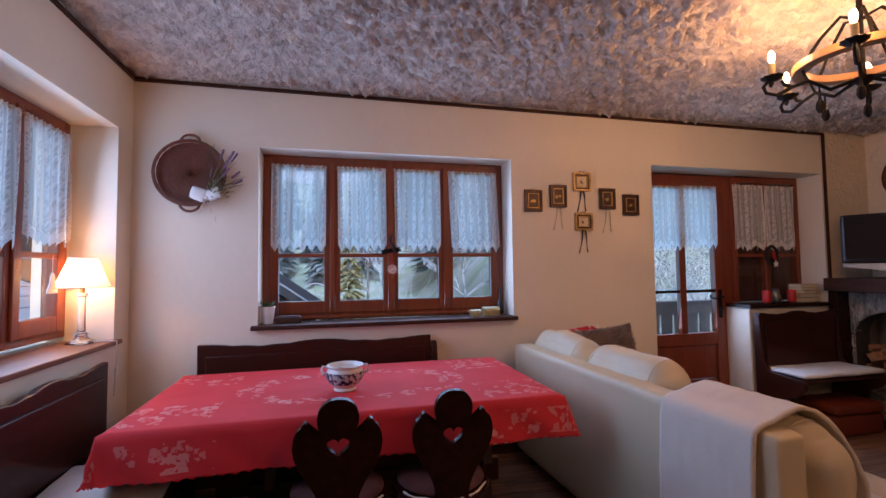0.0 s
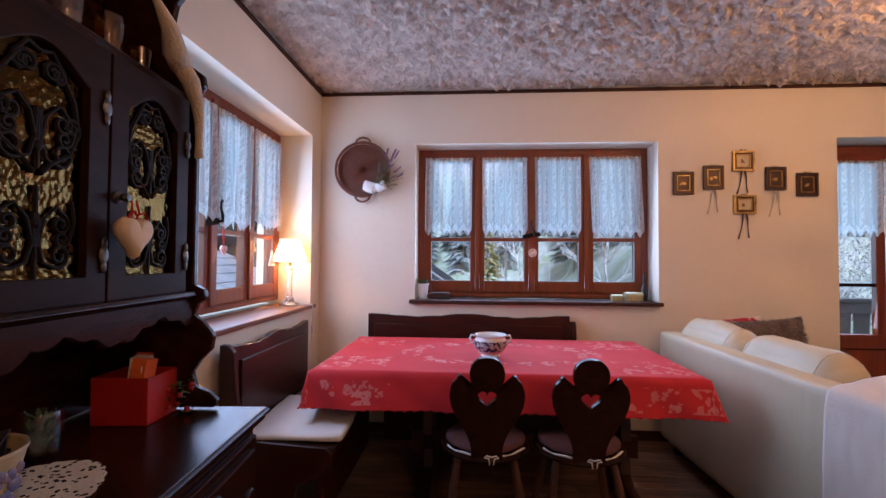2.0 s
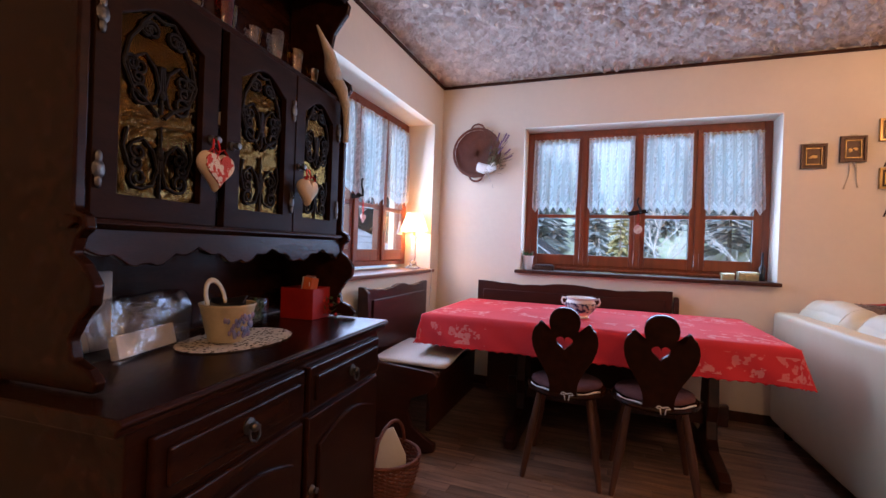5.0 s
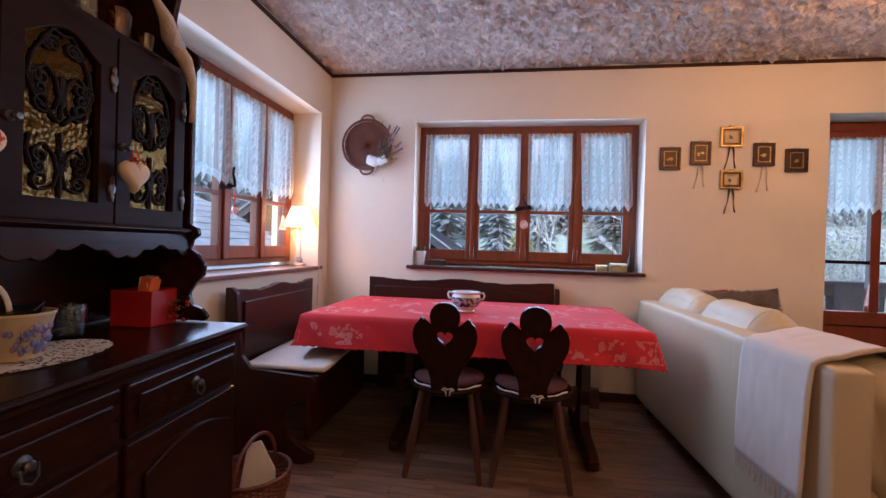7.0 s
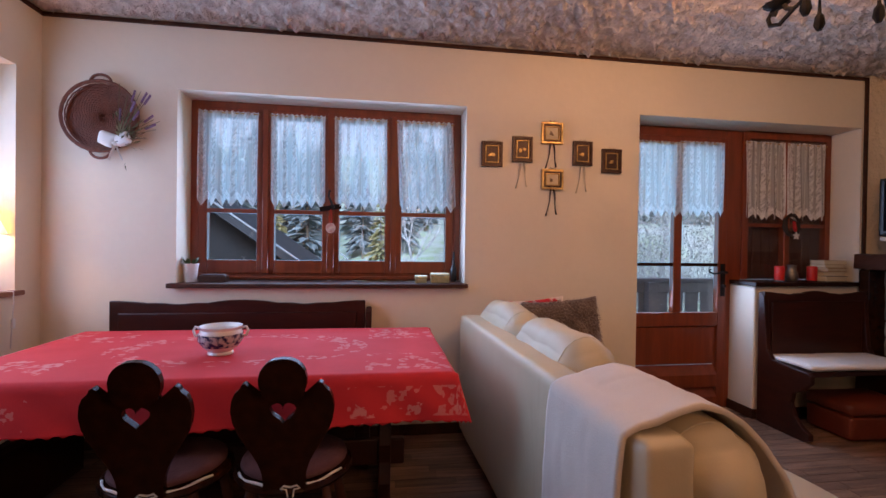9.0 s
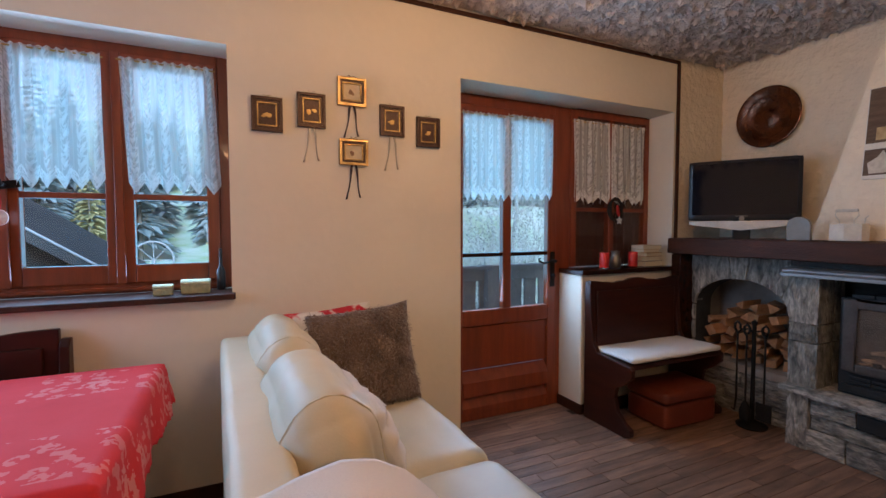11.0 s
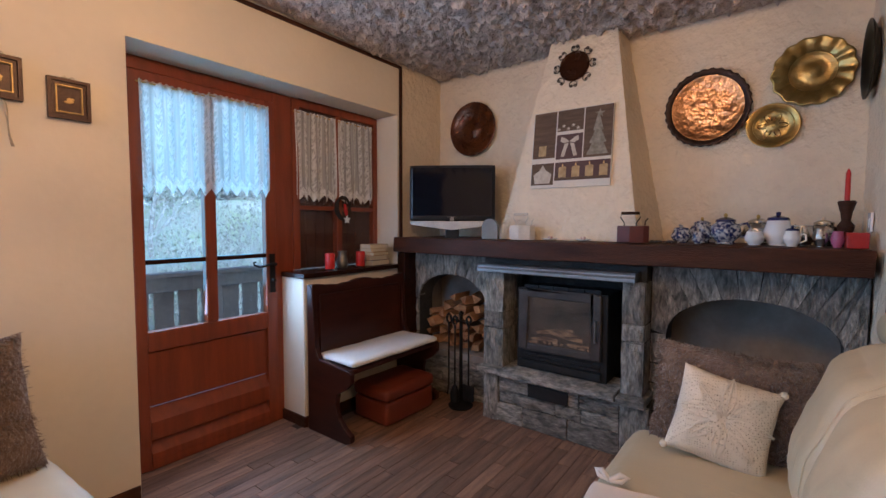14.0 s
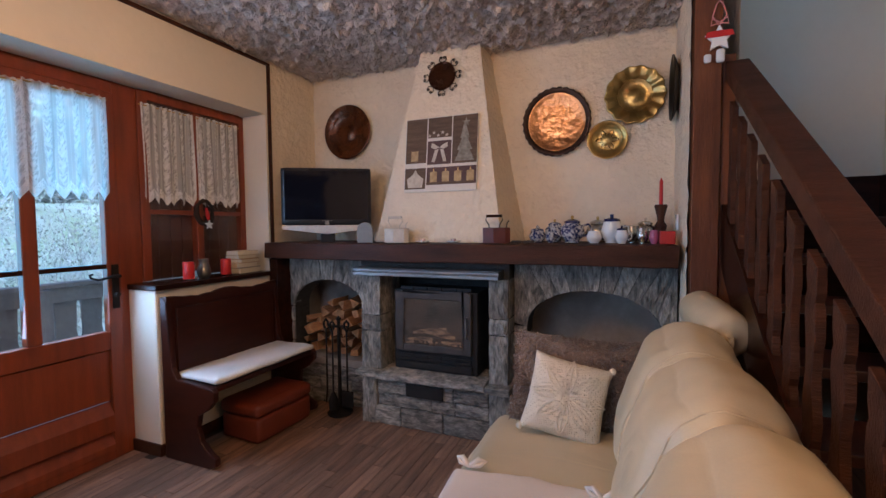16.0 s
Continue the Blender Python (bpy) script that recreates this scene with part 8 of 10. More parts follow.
for k in range(8):
    m = HM @ pose(0, 0, 0.004, 0, 0, 45 * k)
    for s in (-1, 1):
        scroll(bm, m, [(s * 0.006, 0.100), (s * 0.026, 0.112), (s * 0.024, 0.130)], 0.0032, curl=0.011, turns=1.1, side=s)
part("iron_surround", bm, IRON, sc, smooth="auto")
bm = bmx()
BK = thing("wall_plate", (4.95, 0.49, 1.93), "blackened round metal plate seen edge-on on the return wall", "plate")
lathe(bm, (4.96, 0.476, 2.115), [(0, 0.01), (0.12, 0.01), (0.135, 0.022), (0.185, 0.03), (0.185, 0.024), (0.13, 0.0), (0, 0.0)], 40, (0, 1, 0))
part("plate_body", bm, mat("black_bronze", (0.04, 0.03, 0.022), None, 12, 0.6, 0.4, metal=0.7), BK, smooth="auto")

# canvas print: six fields
CV = thing("canvas_print", (4.80, 1.905, 1.56), "unframed sepia canvas print of candles, a bow and stars", "picture")
CM = Matrix(((0.12, -0.0, -0.9928, 4.805), (0, 0, 0, 0), (0, 0, 0, 0), (0, 0, 0, 1)))
up = Vector((0.122, 0, 0.9925))
CM = Matrix(((0, up.x, -up.z, 4.792), (-1.06, 0, 0, 2.178), (0, up.z, up.x, 1.555), (0, 0, 0, 1)))
cw, ch = 0.50, 0.515
bm = bmx()
box(bm, 0, cw, 0, ch, -0.005, 0.016, CM)
part("canvas", bm, mat("printed_canvas", (0.74, 0.68, 0.58), (0.68, 0.62, 0.52), 20, 0.5, 0.85, bump=0.2, bscale=200), CV, bevel=0.002)
WOODP = mat("sepia_plank_print", (0.09, 0.055, 0.035), (0.17, 0.11, 0.07), 7, 0.5, 0.85, stretch=(1, 1, 8), fine=0.3)
DIMP = mat("mauve_brown_print", (0.13, 0.075, 0.065), (0.09, 0.05, 0.045), 9, 0.5, 0.85)
fields = (("print_field", 0.005, 0.153, 0.20, 0.51, WOODP), ("print_field", 0.161, 0.325, 0.37, 0.51, WOODP), ("print_field", 0.332, 0.497, 0.185, 0.51, WOODP),
          ("print_field", 0.161, 0.325, 0.185, 0.348, DIMP), ("print_field", 0.005, 0.153, 0.02, 0.165, WOODP), ("print_field", 0.161, 0.497, 0.045, 0.165, DIMP))
for nm, a, b, c, d_, mm_ in fields:
    bm = bmx()
    box(bm, a, b, c, d_, 0.0162, 0.0172, CM)
    part(nm, bm, mm_, CV, "sepia photograph field")
WPR = mat("pale_print", (0.66, 0.58, 0.46), (0.5, 0.42, 0.32), 24, 0.4, 0.85)
TREEP = mat("grey_green_print", (0.20, 0.18, 0.13), (0.34, 0.30, 0.24), 30, 0.4, 0.85)
CANDP = mat("candle_print", (0.60, 0.43, 0.21), (0.36, 0.23, 0.11), 30, 0.4, 0.85)
FLAMEP = mat("flame_print", (0.85, 0.55, 0.22), None, 30, 0.4, 0.85)
for k in range(4):
    x = 0.185 + 0.083 * k
    bm = bmx()
    slab(bm, [(x, 0.062), (x + 0.048, 0.062), (x + 0.048, 0.132), (x + 0.036, 0.137), (x + 0.012, 0.135), (x, 0.131)], CM @ pose(0, 0, 0.0173), 0.0005)
    part("printed_candle", bm, CANDP, CV)
    bm = bmx()
    slab(bm, [(x + 0.019, 0.139), (x + 0.024, 0.136), (x + 0.029, 0.139), (x + 0.027, 0.150), (x + 0.024, 0.160), (x + 0.021, 0.150)], CM @ pose(0, 0, 0.0173), 0.0005)
    part("printed_flame", bm, FLAMEP, CV)
bm = bmx()
box(bm, 0.045, 0.095, 0.215, 0.285, 0.0173, 0.0178, CM)
part("printed_candle", bm, CANDP, CV)
bm = bmx()
slab(bm, [(0.03, 0.03), (0.13, 0.03), (0.14, 0.09), (0.10, 0.12), (0.08, 0.155), (0.06, 0.12), (0.02, 0.09)], CM @ pose(0, 0, 0.0173), 0.0005)
part("printed_jug", bm, WPR, CV)
for k in range(9):
    # pine cones and sprigs along the foot of the print
    x = 0.175 + 0.036 * k
    bm = bmx()
    slab(bm, [(x + (0.016 + 0.004 * (q % 2)) * math.cos(q * 0.785), 0.056 + (0.009 + 0.003 * (q % 2)) * math.sin(q * 0.785)) for q in range(8)], CM @ pose(0, 0, 0.0180), 0.0004)
    part("printed_cone", bm, WOODP, CV)
bm = bmx()
for s in (-1, 1):
    slab(bm, [(0.243, 0.30), (0.243 + s * 0.03, 0.325), (0.243 + s * 0.055, 0.335), (0.243 + s * 0.058, 0.305), (0.243 + s * 0.03, 0.29)][::s], CM @ pose(0, 0, 0.0173), 0.0005)
    slab(bm, [(0.243 + s * 0.004, 0.292), (0.243 + s * 0.03, 0.285), (0.243 + s * 0.052, 0.205), (0.243 + s * 0.03, 0.20)][::s], CM @ pose(0, 0, 0.0173), 0.0005)
for k in range(5):
    slab(bm, [(0.172 + 0.03 * k + 0.014 * a, 0.385 + 0.014 * b + 0.02 * (k % 2)) for a, b in star_outline(1.0)], CM @ pose(0, 0, 0.0173), 0.0005)
part("printed_bow", bm, WPR, CV, "printed white bow and stars")
bm = bmx()
slab(bm, [(0.35, 0.20), (0.48, 0.20), (0.45, 0.27), (0.465, 0.275), (0.435, 0.35), (0.445, 0.355), (0.42, 0.45), (0.405, 0.45), (0.385, 0.355), (0.395, 0.35), (0.365, 0.275), (0.38, 0.27)], CM @ pose(0, 0, 0.0173), 0.0005)
slab(bm, [(0.42 + 0.03 * a, 0.46 + 0.03 * b) for a, b in star_outline(1.0)], CM @ pose(0, 0, 0.0179), 0.0004)
part("printed_tree", bm, TREEP, CV, "printed wooden tree with star")

# television
TV = thing("television", (4.68, 2.76, 1.212), "black flat television with a silver lower edge, switched off", "television")
tvm = pose(4.665, 2.765, 1.212, 0, 0, 0)
bm = bmx()
soft(bm, pose(4.69, 2.765, 1.565), 0.06, 0.80, 0.42, 0.012, 10)
part("housing", bm, BLACK, TV, smooth=True)
bm = bmx()
box(bm, 4.657, 4.6595, 2.395, 3.135, 1.395, 1.755)
SCREEN = mat("dark_screen", (0.006, 0.007, 0.012), (0.008, 0.01, 0.016), 3, 0.5, 0.05, 0.07, spec=0.5)
part("screen", bm, SCREEN, TV, "dark glossy screen")
bm = bmx()
slab(bm, [(2.375, 1.352), (3.155, 1.352), (3.155, 1.325), (2.765, 1.285), (2.375, 1.325)], Matrix(((0, 0, 1, 4.645), (1, 0, 0, 0), (0, 1, 0, 0), (0, 0, 0, 1))), 0.03)
part("speaker_bar", bm, mat("silver_plastic", (0.62, 0.62, 0.60), None, 9, 0.5, 0.35, 0.4, metal=0.3), TV, "silver V-shaped speaker bar", bevel=0.003)
bm = bmx()
lathe(bm, (4.652, 2.765, 1.365), [(0.013, 0), (0.020, 0), (0.020, 0.003), (0.013, 0.003)], 24, (-1, 0, 0))
part("power_ring", bm, STEEL, TV, "small ring-shaped button", smooth="auto")
bm = bmx()
for k in range(7):
    box(bm, 4.6575, 4.6585, 2.722 + 0.013 * k, 2.730 + 0.013 * k, 1.383, 1.389)
part("label", bm, STEEL, TV, "small maker's mark")
bm = bmx()
box(bm, 4.62, 4.82, 2.52, 3.01, 1.212, 1.225)
box(bm, 4.69, 4.72, 2.70, 2.83, 1.225, 1.36)
part("stand", bm, BLACK, TV, bevel=0.006)
TV.location, TV.rotation_euler, TV.scale = (4.745, 2.80, 1.195), (0, 0, radians(32)), (0.9, 0.81, 1.0)
bm = bmx()
o = [(-0.07, 0), (0.07, 0)] + [(0.07 * math.cos(math.pi * i / 14), 0.085 + 0.055 * math.sin(math.pi * i / 14)) for i in range(15)]
slab(bm, o, Matrix(((0, 0, 1, 4.60), (0.9, 0, 0, 2.39), (0, 1, 0, 1.212), (0, 0, 0, 1))), 0.018)
solo("alarm_clock", bm, mat("grey_plastic", (0.22, 0.20, 0.17), None, 9, 0.5, 0.5), (4.61, 2.39, 1.212), "round-topped grey plastic box beside the television", "clock", bevel=0.004)

MZ = 1.2135


def flat_iron(x, y, material, label, turn=0):
    c = thing("flat_iron", (x, y, MZ), label, "iron", "antique irons on the mantel")
    m = pose(x, y, MZ, 0, 0, turn)
    bm = bmx()
    slab(bm, [(0.05, -0.085), (0.055, 0.0), (0.03, 0.085), (0.0, 0.115), (-0.03, 0.085), (-0.055, 0.0), (-0.05, -0.085)], m, 0.115)
    part("body", bm, material, c, bevel=0.004)
    bm = bmx()
    for yy in [-0.07 + 0.018 * k for k in range(8)]:
        for z in (0.018, 0.095):
            ellip(bm, m @ Vector((-0.052 + max(0, yy) * 0.25, yy, z)), 0.003, 0.005, 0.005, 6, 5)
    part("vent_holes", bm, BLACK, c, kind="stuff")
    bm = bmx()
    tube(bm, [m @ Vector(q) for q in ((0, -0.05, 0.115), (0, -0.05, 0.135), (0, -0.075, 0.17), (0, -0.07, 0.2), (0, 0.05, 0.2), (0, 0.055, 0.17), (0, 0.03, 0.135), (0, 0.03, 0.115))], 0.004, 6)
    tube(bm, [m @ Vector(q) for q in ((0, 0.085, 0.115), (0, 0.09, 0.15), (0, 0.105, 0.165))], 0.004, 6)
    part("handle_frame", bm, IRON if "red" in label else material, c)
    bm = bmx()
    tube(bm, [m @ Vector((0, -0.07, 0.202)), m @ Vector((0, 0.05, 0.202))], [0.011, 0.011], 10)
    part("grip", bm, DARKWOOD if "red" in label else material, c, smooth="auto")
    c.scale = (0.85, 0.82, 0.83)
    return c


flat_iron(4.655, 2.175, mat("cream_enamel", (0.66, 0.58, 0.46), (0.50, 0.42, 0.32), 14, 0.6, 0.4), "antique box iron painted cream on the mantel", 180)
flat_iron(4.67, 1.49, mat("red_brown_enamel", (0.12, 0.020, 0.014), (0.06, 0.014, 0.010), 14, 0.6, 0.4), "antique charcoal iron painted red-brown on the mantel", 180)
for x, y in ((4.63, 1.965), (4.66, 1.765)):
    c = thing("saucer", (x, y, MZ), "small painted china saucer with a tiny cup on the mantel", "saucer", "saucers on the mantel")
    bm = bmx()
    lathe(bm, (x, y, MZ), [(0, 0), (0.022, 0), (0.048, 0.010), (0.048, 0.013), (0.02, 0.005), (0, 0.004)], 24)
    part("dish", bm, CHINA, c, smooth="auto")
    bm = bmx()
    lathe(bm, (x, y, MZ + 0.0055), [(0, 0), (0.011, 0), (0.017, 0.02), (0.016, 0.02), (0, 0.004)], 16)
    part("cup", bm, mat("rose_china", (0.62, 0.35, 0.30), (0.78, 0.7, 0.62), 60, 0.2, 0.2), c, smooth="auto")
DPEW = PEWTER
tins = thing("bead_chain", (4.74, 1.33, MZ), "heap of small dark metal beads on the mantel", "beads")
bm = bmx()
for k in range(22):
    ellip(bm, (4.70 + rg.uniform(-.03, .03), 1.335 + rg.uniform(-.07, .06), MZ + 0.008), 0.009, 0.009, 0.008, 8, 6)
part("beads", bm, DPEW, tins, smooth=True)


def teapot(x, y, s, body_m, lid_m, label, spout=1, knob=BRASS, group="china and silver on the mantel"):
    c = thing("teapot", (x, y, MZ), label, "teapot", group)
    P = Vector((x, y, MZ))
    bm = bmx()
    lathe(bm, P, [(0, 0), (0.038 * s, 0), (0.04 * s, 0.006 * s), (0.036 * s, 0.012 * s), (0.058 * s, 0.035 * s), (0.066 * s, 0.06 * s), (0.058 * s, 0.088 * s), (0.04 * s, 0.102 * s), (0.038 * s, 0.106 * s), (0, 0.106 * s)], 28)
    part("body", bm, body_m, c, smooth="auto")
    bm = bmx()
    lathe(bm, P + Vector((0, 0, 0.1065 * s)), [(0, 0), (0.043 * s, 0), (0.04 * s, 0.01 * s), (0.02 * s, 0.02 * s), (0, 0.022 * s)], 24)
    lid = part("lid", bm, lid_m, c, smooth="auto")
    bm = bmx()
    ellip(bm, P + Vector((0, 0, 0.137 * s)), 0.009 * s, 0.009 * s, 0.011 * s, 10, 8)
    part("knob", bm, knob, lid, smooth=True)
    bm = bmx()
    tube(bm, [P + Vector((0, spout * a * s, b * s)) for a, b in ((0.055, 0.04), (0.085, 0.055), (0.10, 0.085), (0.118, 0.105))], [0.016 * s, 0.012 * s, 0.008 * s, 0.007 * s], 10)
    part("spout", bm, body_m, c, smooth="auto")
    bm = bmx()
    tube(bm, [P + Vector((0, -spout * a * s, b * s)) for a, b in ((0.05, 0.09), (0.085, 0.10), (0.10, 0.075), (0.088, 0.045), (0.058, 0.035))], 0.006 * s, 8)
    part("handle", bm, body_m, c, smooth="auto")
    return c


def small_pot(kind_, x, y, r, h, body_m, lid_m, label, handle=0):
    c = thing(kind_, (x, y, MZ), label, kind_.replace("_", " "), "china and silver on the mantel")
    bm = bmx()
    lathe(bm, (x, y, MZ), [(0, 0), (r * 0.6, 0), (r * 0.58, h * 0.06), (r * 0.95, h * 0.35), (r, h * 0.55), (r * 0.8, h * 0.85), (r * 0.75, h), (r * 0.68, h), (r * 0.7, h * 0.85), (0, h * 0.8)], 24)
    part("body", bm, body_m, c, smooth="auto")
    if lid_m:
        bm = bmx()
        lathe(bm, (x, y, MZ + h * 1.005), [(0, 0), (r * 0.8, 0), (r * 0.7, h * 0.12), (r * 0.15, h * 0.2), (r * 0.18, h * 0.33), (0, h * 0.36)], 20)
        part("lid", bm, lid_m, c, smooth="auto")
    if handle:
        bm = bmx()
        tube(bm, [Vector((x, y + handle * a, MZ + b)) for a, b in ((r * 0.85, h * 0.8), (r * 1.45, h * 0.78), (r * 1.5, h * 0.4), (r * 0.9, h * 0.25))], 0.004, 8)
        part("handle", bm, body_m, c, smooth="auto")
    return c


SILVER = mat("tarnished_silver", (0.62, 0.60, 0.55), (0.42, 0.40, 0.36), 18, 0.6, 0.2, 0.32, metal=1.0, bump=0.1, bscale=50)
COBALT = mat("cobalt_glaze", (0.015, 0.018, 0.09), (0.02, 0.02, 0.06), 12, 0.6, 0.12)
small_pot("sugar_bowl", 4.80, 1.255, 0.052, 0.075, BLUECHINA, BLUECHINA, "blue and white patterned china sugar bowl on the mantel")
small_pot("cup", 4.75, 1.165, 0.032, 0.062, BLUECHINA, None, "blue and white china cup on the mantel", -1)
teapot(4.95, 1.17, 1.0, BLUECHINA, BLUECHINA, "blue and white patterned china teapot behind another on the mantel", 1)
teapot(4.80, 1.045, 1.12, BLUECHINA, COBALT, "large blue and white china teapot on the mantel", 1)
teapot(4.92, 0.905, 1.08, SILVER, SILVER, "silver teapot with brass knob on the mantel", 1)
small_pot("sugar_bowl", 4.76, 0.915, 0.044, 0.07, CHINA, None, "plain white china bowl on the mantel")
pl_ = small_pot("jug", 4.80, 0.82, 0.062, 0.125, CHINA, COBALT, "white china pot with cobalt blue lid on the mantel", -1)
small_pot("jug", 4.70, 0.765, 0.035, 0.075, CHINA, COBALT, "small white china creamer with blue rim on the mantel", -1)
small_pot("vase", 4.86, 0.71, 0.045, 0.10, SILVER, None, "squat silver pot with handle on the mantel", -1)
teapot(4.93, 0.635, 1.0, SILVER, SILVER, "silver teapot with carved wooden knob on the mantel", 1, LINEN)
small_pot("cup", 4.74, 0.655, 0.035, 0.085, SILVER, None, "small silver tankard on the mantel", -1)
small_pot("cup", 4.70, 0.60, 0.026, 0.075, mat("pink_glass", (0.45, 0.12, 0.22), None, 9, 0.5, 0.15), None, "small pink glass tumbler on the mantel")
bm = bmx()
box(bm, 4.64, 4.72, 0.50, 0.575, MZ, MZ + 0.07)
rx = solo("gift_box", bm, RED, (4.68, 0.535, MZ), "small red tin box with a red handle on the mantel", "box", bevel=0.004)
bm = bmx()
tube(bm, [(4.68, 0.51, MZ + 0.07), (4.68, 0.513, MZ + 0.088), (4.68, 0.56, MZ + 0.088), (4.68, 0.565, MZ + 0.07)], 0.003, 6)
part("handle", bm, RED, rx)
cst = thing("candlestick", (4.90, 0.555, MZ), "turned dark wooden candlestick holding a tall red candle", "candlestick")
bm = bmx()
lathe(bm, (4.90, 0.555, MZ), [(0, 0), (0.042, 0), (0.045, 0.01), (0.02, 0.03), (0.016, 0.05), (0.03, 0.075), (0.034, 0.1), (0.018, 0.125), (0.022, 0.16), (0.036, 0.215), (0.03, 0.222), (0, 0.215)], 24)
part("holder", bm, BEAMWOOD, cst, smooth="auto")
bm = bmx()
lathe(bm, (4.90, 0.555, MZ + 0.216), [(0, 0), (0.011, 0), (0.010, 0.14), (0.003, 0.16), (0, 0.162)], 14)
part("candle", bm, WAX, cst, "tall red taper candle", smooth="auto")
bm = bmx()
box(bm, 4.80, 4.88, 0.471, 0.481, 1.285, 1.375)
box(bm, 4.825, 4.855, 0.481, 0.484, 1.305, 1.35)
solo("wall_socket", bm, CHINA, (4.84, 0.476, 1.285), "white plastic wall socket above the mantel", "socket", bevel=0.002)
# things in the right niche
for y in (1.215, 1.165, 1.12):
    bm = bmx()
    lathe(bm, (4.95, y, 0.302), [(0, 0), (0.02, 0), (0.02, 0.14), (0.013, 0.17), (0.013, 0.235), (0.016, 0.24), (0, 0.242)], 14)
    solo("bottle", bm, BR2 if y != 1.165 else BLACK, (4.95, y, 0.302), "slim brown bottle in the arched niche", "bottle", "bottles in the niche", smooth="auto")
bm = bmx()
box(bm, 4.86, 5.04, 0.72, 0.98, 0.302, 0.51)
solo("cardboard_box", bm, PAPER, (4.95, 0.85, 0.302), "cream cardboard box in the arched niche", "box", bevel=0.004)

# ---- post and staircase ----
PO = thing("post", (4.46, 0.39, 0), "tall reddish brown wooden post beside the staircase, floor to ceiling", "post", kind="structure")
bm = bmx()
box(bm, 4.405, 4.54, 0.345, 0.458, 0, ZC + 0.2)
part("post", bm, POSTWOOD, PO, bevel=0.004)
bm = bmx()
box(bm, 4.43, 4.53, 0.285, 0.342, 0, 2.10)
part("newel", bm, POSTWOOD, PO, bevel=0.004)
ST2 = thing("staircase", (3.8, -0.2, 0), "dark brown wooden staircase with cut-out balusters and sloping handrail", "staircase", kind="structure")
sl = (2.075 - 1.10) / (4.50 - 2.97)
ang = math.degrees(math.atan(sl))


def along(x, z_off, th, wid, y, x1, name, mm_=POSTWOOD):
    L = (x1 - x) / math.cos(radians(ang))
    bm = bmx()
    box(bm, 0, L, -wid / 2, wid / 2, -th, 0, pose(x, y, 1.10 + (x - 2.97) * sl + z_off, 0, -ang, 0))
    return part(name, bm, mm_, ST2, bevel=0.005)


along(2.72, 0.035, 0.07, 0.095, 0.28, 4.44, "handrail", BEAMWOOD)
along(2.60, -0.62, 0.24, 0.045, 0.31, 4.60, "stringer", DARKWOOD)
along(2.60, -0.62, 0.24, 0.045, -0.675, 4.7, "stringer", DARKWOOD)
for k in range(10):
    x = 2.88 + 0.16 * k
    if x > 4.40:
        break
    zt, zb = 1.10 + (x - 2.97) * sl - 0.115, 1.10 + (x - 2.97) * sl - 0.66
    h_ = zt - zb
    o = []
    for s in (0.72, -0.72):
        seq = [(0.046, 0.0), (0.046, 0.12), (0.034, 0.17), (0.046, 0.22), (0.05, 0.30), (0.034, 0.42), (0.028, 0.5), (0.034, 0.58), (0.05, 0.70), (0.046, 0.78), (0.034, 0.83), (0.046, 0.88), (0.046, 1.0)]
        o += [(s * a, b) for a, b in (seq if s > 0 else seq[::-1])]
    bm = bmx()
    m = Matrix(((1, 0, 0, x), (0, 0, 1, 0.30), (0, 1, 0, 0), (0, 0, 0, 1)))
    slab(bm, [(a, zb + b * h_ + a * sl) for a, b in o], m, 0.022)
    part("baluster", bm, BEAMWOOD, ST2, bevel=0.002)
for k in range(8):
    x0 = 2.75 + 0.26 * k
    z = 0.185 + 0.26 * sl * k
    bm = bmx()
    box(bm, x0, x0 + 0.28, -0.655, 0.285, z - 0.035, z)
    part("tread", bm, BENCHWOOD, ST2, bevel=0.004)
bm = bmx()
box(bm, 2.8, 5.57, -0.715, -0.70, 0, 1.61)
box(bm, 5.572, 5.598, -0.715, 0.39, 0, 1.61)
structure("wainscot", bm, DARKWOOD, "dark wooden wainscot beside the stairs")
bm = bmx()
box(bm, 4.545, 5.13, 0.40, 0.455, 0, 1.95)
structure("stair_panel", bm, DARKWOOD, "dark wooden panel along the stairs")
# felt figure on the post: plain shapes
fo = thing("hanging_ornament", (4.385, 0.37, 2.06), "red and white felt star ornament hanging on the post", "ornament")
om = Matrix(((0, 0, -1, 4.40), (-1, 0, 0, 0.362), (0, 1, 0, 2.16), (0, 0, 0, 1)))
bm = bmx()
slab(bm, star_outline(0.062, 5, 0.5), om, 0.018)
part("star", bm, CHINA, fo, bevel=0.004)
bm = bmx()
slab(bm, [(-0.058, 0.004), (0.058, 0.004), (0.05, 0.03), (0.018, 0.032), (-0.018, 0.032), (-0.05, 0.03)], om @ pose(0, 0, 0.0182), 0.006)
part("red_band", bm, REDFELT, fo, "red felt band", bevel=0.002)
bm = bmx()
soft(bm, om @ pose(0.006, -0.078, 0.012), 0.034, 0.06, 0.02, 0.01, 8)
soft(bm, om @ pose(-0.045, -0.085, 0.012), 0.03, 0.04, 0.02, 0.01, 8)
part("tassel", bm, WHITE, fo, smooth=True)
bm = bmx()
